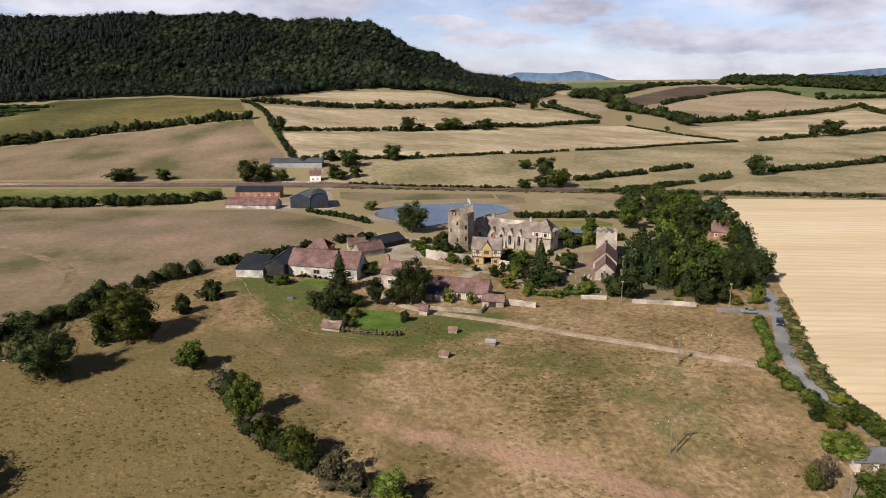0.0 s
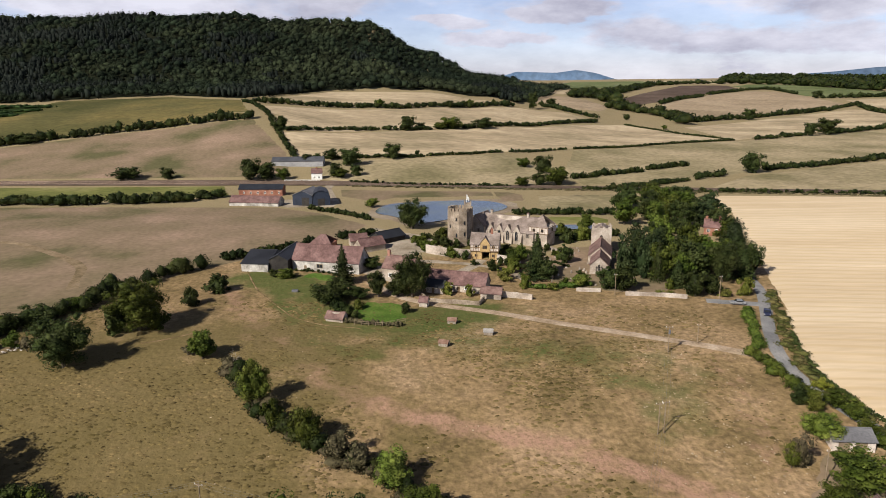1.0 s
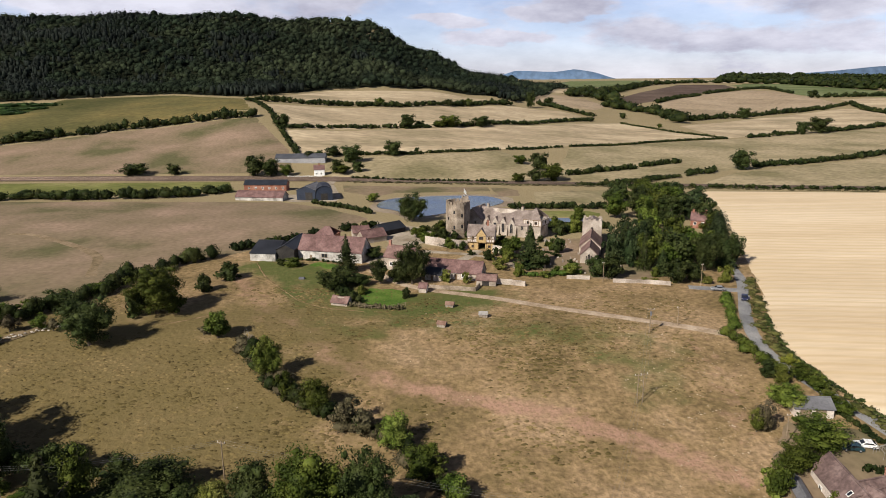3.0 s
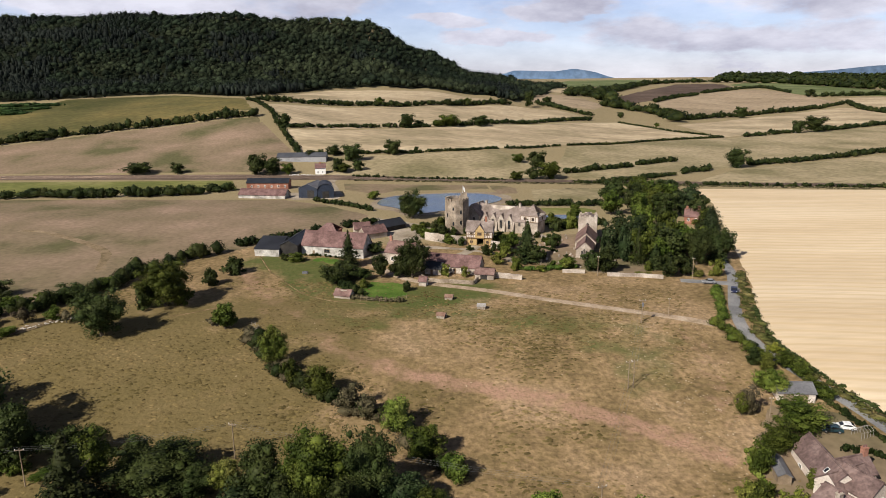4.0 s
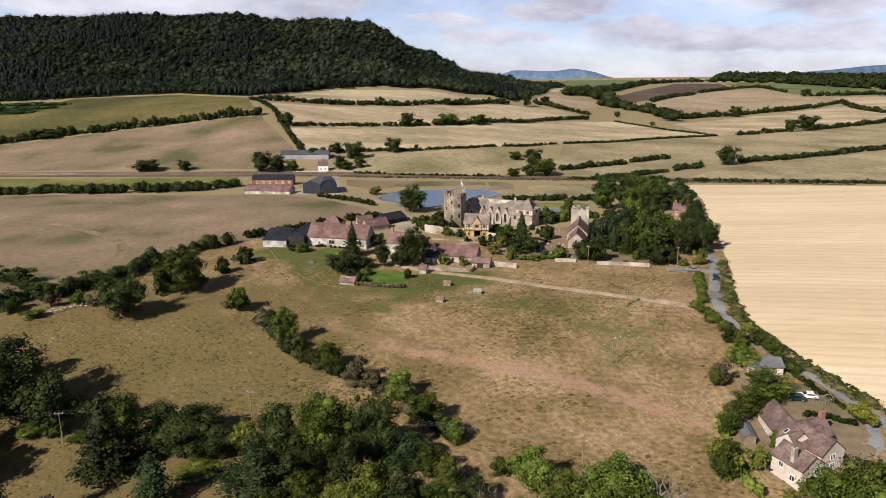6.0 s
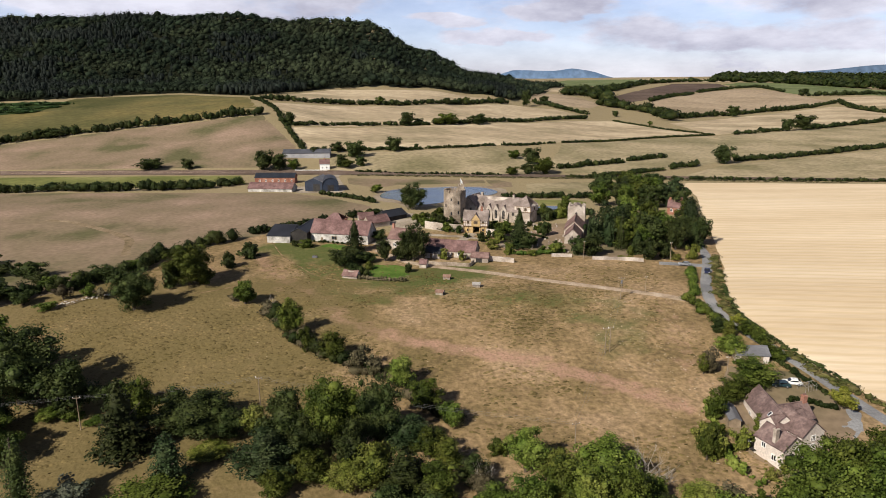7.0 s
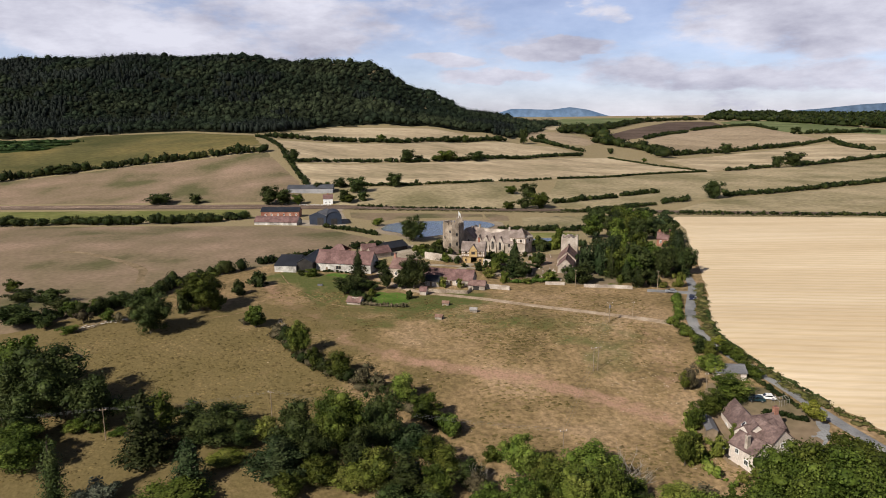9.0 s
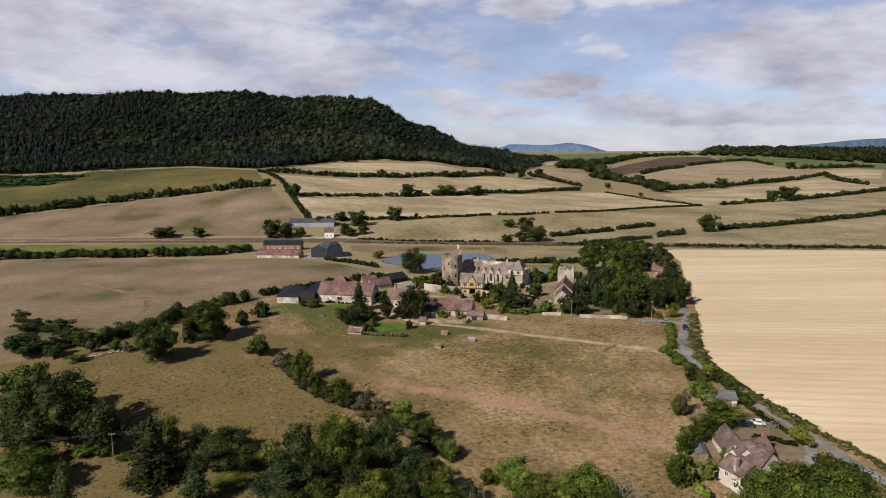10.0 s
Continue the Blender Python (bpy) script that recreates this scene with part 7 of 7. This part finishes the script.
# ---- rough grass ----
def tussocks():
    rng = np.random.default_rng(21)
    vs, fs = [], []
    track = [(79, 143), (57, 153.5), (31, 165.6), (13, 175), (-5, 182)]
    worn = [(-52, 165), (-38, 150), (-30, 132), (-10, 120), (25, 108), (45, 96)]

    def away(x, y, line):
        return float(near_line(np.array([x]), np.array([y]), line)[0])

    for _ in range(36000):
        x, y = rng.uniform(-122, 72), rng.uniform(64, 186)
        d = noise.noise(Vector((x * 0.035, y * 0.035, 0))) + 0.6 * noise.noise(Vector((x * 0.12, y * 0.12, 5)))
        rough = math.exp(-((x - 28) / 20) ** 2 - ((y - 138) / 14) ** 2) + 0.55 * (x < -20) * math.exp(-((y - 118) / 34) ** 2)
        if d * 0.7 + 0.75 * rough < 0.22 + rng.uniform(-0.3, 0.35):
            continue
        if away(x, y, track) < 3 or away(x, y, worn) < rng.uniform(1, 6):
            continue
        r = 0.16 + 0.5 * rng.uniform() ** 2.0
        h = r * rng.uniform(0.3, 0.75)
        z = gz(x, y)
        k = len(vs)
        a0 = rng.uniform(0, 6)
        for j in range(5):
            a = a0 + j * math.tau / 5
            q = r * rng.uniform(0.7, 1.25)
            vs.append((x + 1.5 * q * math.cos(a), y + 0.9 * q * math.sin(a), z - 0.05))
        vs.append((x + rng.normal(0, 0.3), y + rng.normal(0, 0.1), z + h))
        for j in range(5):
            fs.append((k + j, k + (j + 1) % 5, k + 5))
    me = mesh_from("grass_tussocks", vs, fs, mat("tussock_grass", [(0.090, 0.070, 0.027), (0.130, 0.098, 0.042), (0.175, 0.128, 0.060)], 0.05, 2.0, 0.95, 0.3, per_island=0.3), True)
    tagged(new("grass_tussocks", me), "coarse olive-brown grass tussocks all over the meadow", "grass", kind="stuff")


tussocks()


def pale_tufts():
    """Bleached thistle and dock heads, thickest on the dry side of the meadow."""
    rng = np.random.default_rng(8)
    vs, fs = [], []
    for _ in range(5200):
        x, y = rng.uniform(-70, 74), rng.uniform(66, 178)
        if rng.uniform() > 0.03 + 0.7 * math.exp(-((x - 58) / 13) ** 2) + 0.14 * math.exp(-((x - 25) / 22) ** 2 - ((y - 130) / 22) ** 2):
            continue
        r, h, z, k = rng.uniform(0.12, 0.34), rng.uniform(0.05, 0.16), gz(x, y), len(vs)
        for j in range(5):
            a = j * math.tau / 5 + x
            vs.append((x + r * rng.uniform(0.6, 1.3) * math.cos(a), y + r * rng.uniform(0.6, 1.3) * math.sin(a), z - 0.03))
        vs.append((x, y, z + h))
        fs += [(k + j, k + (j + 1) % 5, k + 5) for j in range(5)]
    me = mesh_from("dry_thistles", vs, fs, mat("bleached_thistle", [(0.24, 0.175, 0.11), (0.29, 0.225, 0.15), (0.36, 0.29, 0.205)], 0.3, 2.0, 0.95, 0.2, per_island=0.25))
    tagged(new("dry_thistles", me), "bleached dry thistles scattered over the meadow", "weeds", kind="stuff")


pale_tufts()

hedge([(-52, 139), (-42.5, 124), (-36.5, 116.5), (-29, 110.8), (-17, 103), (-10, 98.5), (-4.7, 89), (2, 82.5)], 3.4, 5.0, "tangled thorn hedge crossing the meadow", 0.42, 9, gaps=0.1, uneven=0.5)
hedge([(-53, 140), (-44, 127), (-37, 118), (-30, 112), (-18, 104.5), (-11, 99), (-5, 91), (3, 82)], 2.6, 6.0, "half-dead bramble and thorn scrub along the hedge line", 0.4, 8, gaps=0.3, uneven=0.6, material=LEAF_DRY, seed=4)


def greenhouse_frame(x, y):
    ob = thing("greenhouse_frame", Matrix.Translation((x, y, gz(x, y))) @ Matrix.Rotation(0.4, 4, "Z"), "unglazed pale metal greenhouse frame in the cottage yard", "greenhouse")
    for k in range(5):
        for s in (-1, 1):
            part("post", tube(B(), (k * 0.9 - 1.8, s * 1.1, 0), (k * 0.9 - 1.8, s * 1.1, 1.5), 0.04, 0.04, 4), SHEET_PALE, ob)
            part("rafter", tube(B(), (k * 0.9 - 1.8, s * 1.1, 1.5), (k * 0.9 - 1.8, 0, 2.2), 0.04, 0.04, 4), SHEET_PALE, ob)
    for yy, zz in ((-1.1, 1.5), (1.1, 1.5), (0, 2.2)):
        part("rail", tube(B(), (-1.8, yy, zz), (1.8, yy, zz), 0.04, 0.04, 4), SHEET_PALE, ob)


greenhouse_frame(86.2, 94.8)

draped("yard", [(-27, 252), (-12, 262), (-4, 256), (-2, 244), (-12, 238), (-20, 236), (-24, 244)], GRAVEL, "wide pale gravel yard by the cart shed", "yard", 0.15, 2.5, ragged=0.5)

hedge([(97, 94), (101.5, 87), (105, 75), (110, 58), (118, 36)], 0.9, 3.6, "overgrown olive verge between the lane and the corn", 0.4, 9, uneven=0.45, material=VERGE)


# shrubs of the castle bank and churchyard
GARDEN_SHRUBS = [(15.3, 220.2, 1.8, 2.6), (22.6, 224.6, 3.2, 4.4), (20.0, 233.5, 2.6, 4.0), (47.6, 265.2, 4.4, 6.0), (35.4, 217.4, 1.8, 2.6), (32.9, 228.4, 1.6, 2.8), (39.7, 234.5, 2.0, 2.8),
                 (38.0, 241.0, 2.6, 3.8), (44.0, 238.0, 2.0, 3.0), (28.0, 238.0, 2.6, 3.6), (-1.0, 247.0, 3.6, 4.6)]
for i, (x, y, h, w) in enumerate(GARDEN_SHRUBS):
    TREES["shrub"][i % 3].plant(x, y, h, w, "rounded green shrub on the bank by the castle and churchyard", "shrub")
hedge([(34, 226), (38.5, 224.5), (42, 219)], 1.3, 1.4, "low clipped churchyard hedge", 0.35, 9, uneven=0.12)
strip("churchyard_path", [(40, 247), (44, 234), (46.2, 219), (45.5, 206)], 2.4, GRAVEL, "pale gravel path beside the church", "path", 0.14, 2.0, ragged=0.12)
strip("churchyard_path", [(-14, 230), (-2, 226.5), (12, 223), (22, 214), (27, 205)], 2.8, GRAVEL, "pale gravel path below the gatehouse", "path", 0.14, 2.0, ragged=0.12)


# ---- distance ----
def far_hills():
    # Aerial haze is put into the base colours of both hill ranges.
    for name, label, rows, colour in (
            ("backdrop_hills", "distant skyline hills with blue-grey haze in their colour", [(150, 60), (330, 98), (470, 136), (620, 132), (760, 128), (880, 142), (1010, 124), (1130, 88), (1330, 50)], ((0.09, 0.15, 0.25), (0.125, 0.185, 0.28))),
            ("backdrop_hills_far", "distant skyline hills with blue-grey haze in their colour", [(2050, 40), (2400, 105), (2700, 130), (3050, 155), (4200, 165), (5200, 130)], ((0.07, 0.11, 0.18), (0.095, 0.14, 0.21)))):
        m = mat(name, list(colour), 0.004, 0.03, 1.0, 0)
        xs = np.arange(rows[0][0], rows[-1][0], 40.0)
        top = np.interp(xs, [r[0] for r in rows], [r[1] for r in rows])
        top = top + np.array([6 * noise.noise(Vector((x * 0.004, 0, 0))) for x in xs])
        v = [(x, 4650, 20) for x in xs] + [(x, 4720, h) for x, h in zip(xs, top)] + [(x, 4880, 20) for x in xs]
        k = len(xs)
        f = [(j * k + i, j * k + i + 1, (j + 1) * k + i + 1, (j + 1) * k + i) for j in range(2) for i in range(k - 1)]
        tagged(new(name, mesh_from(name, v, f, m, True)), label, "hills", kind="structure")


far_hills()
for k in range(8):
    back = 1 + 0.06 * k
    hedge([(x * back + 6 * k, y * back) for x, y in ((811, 2060), (880, 2030), (935, 1900), (955, 1690), (975, 1510), (990, 1370), (1010, 1240))], 22, 60, "far wood along the skyline", 7, 7, uneven=0.3, seed=k)
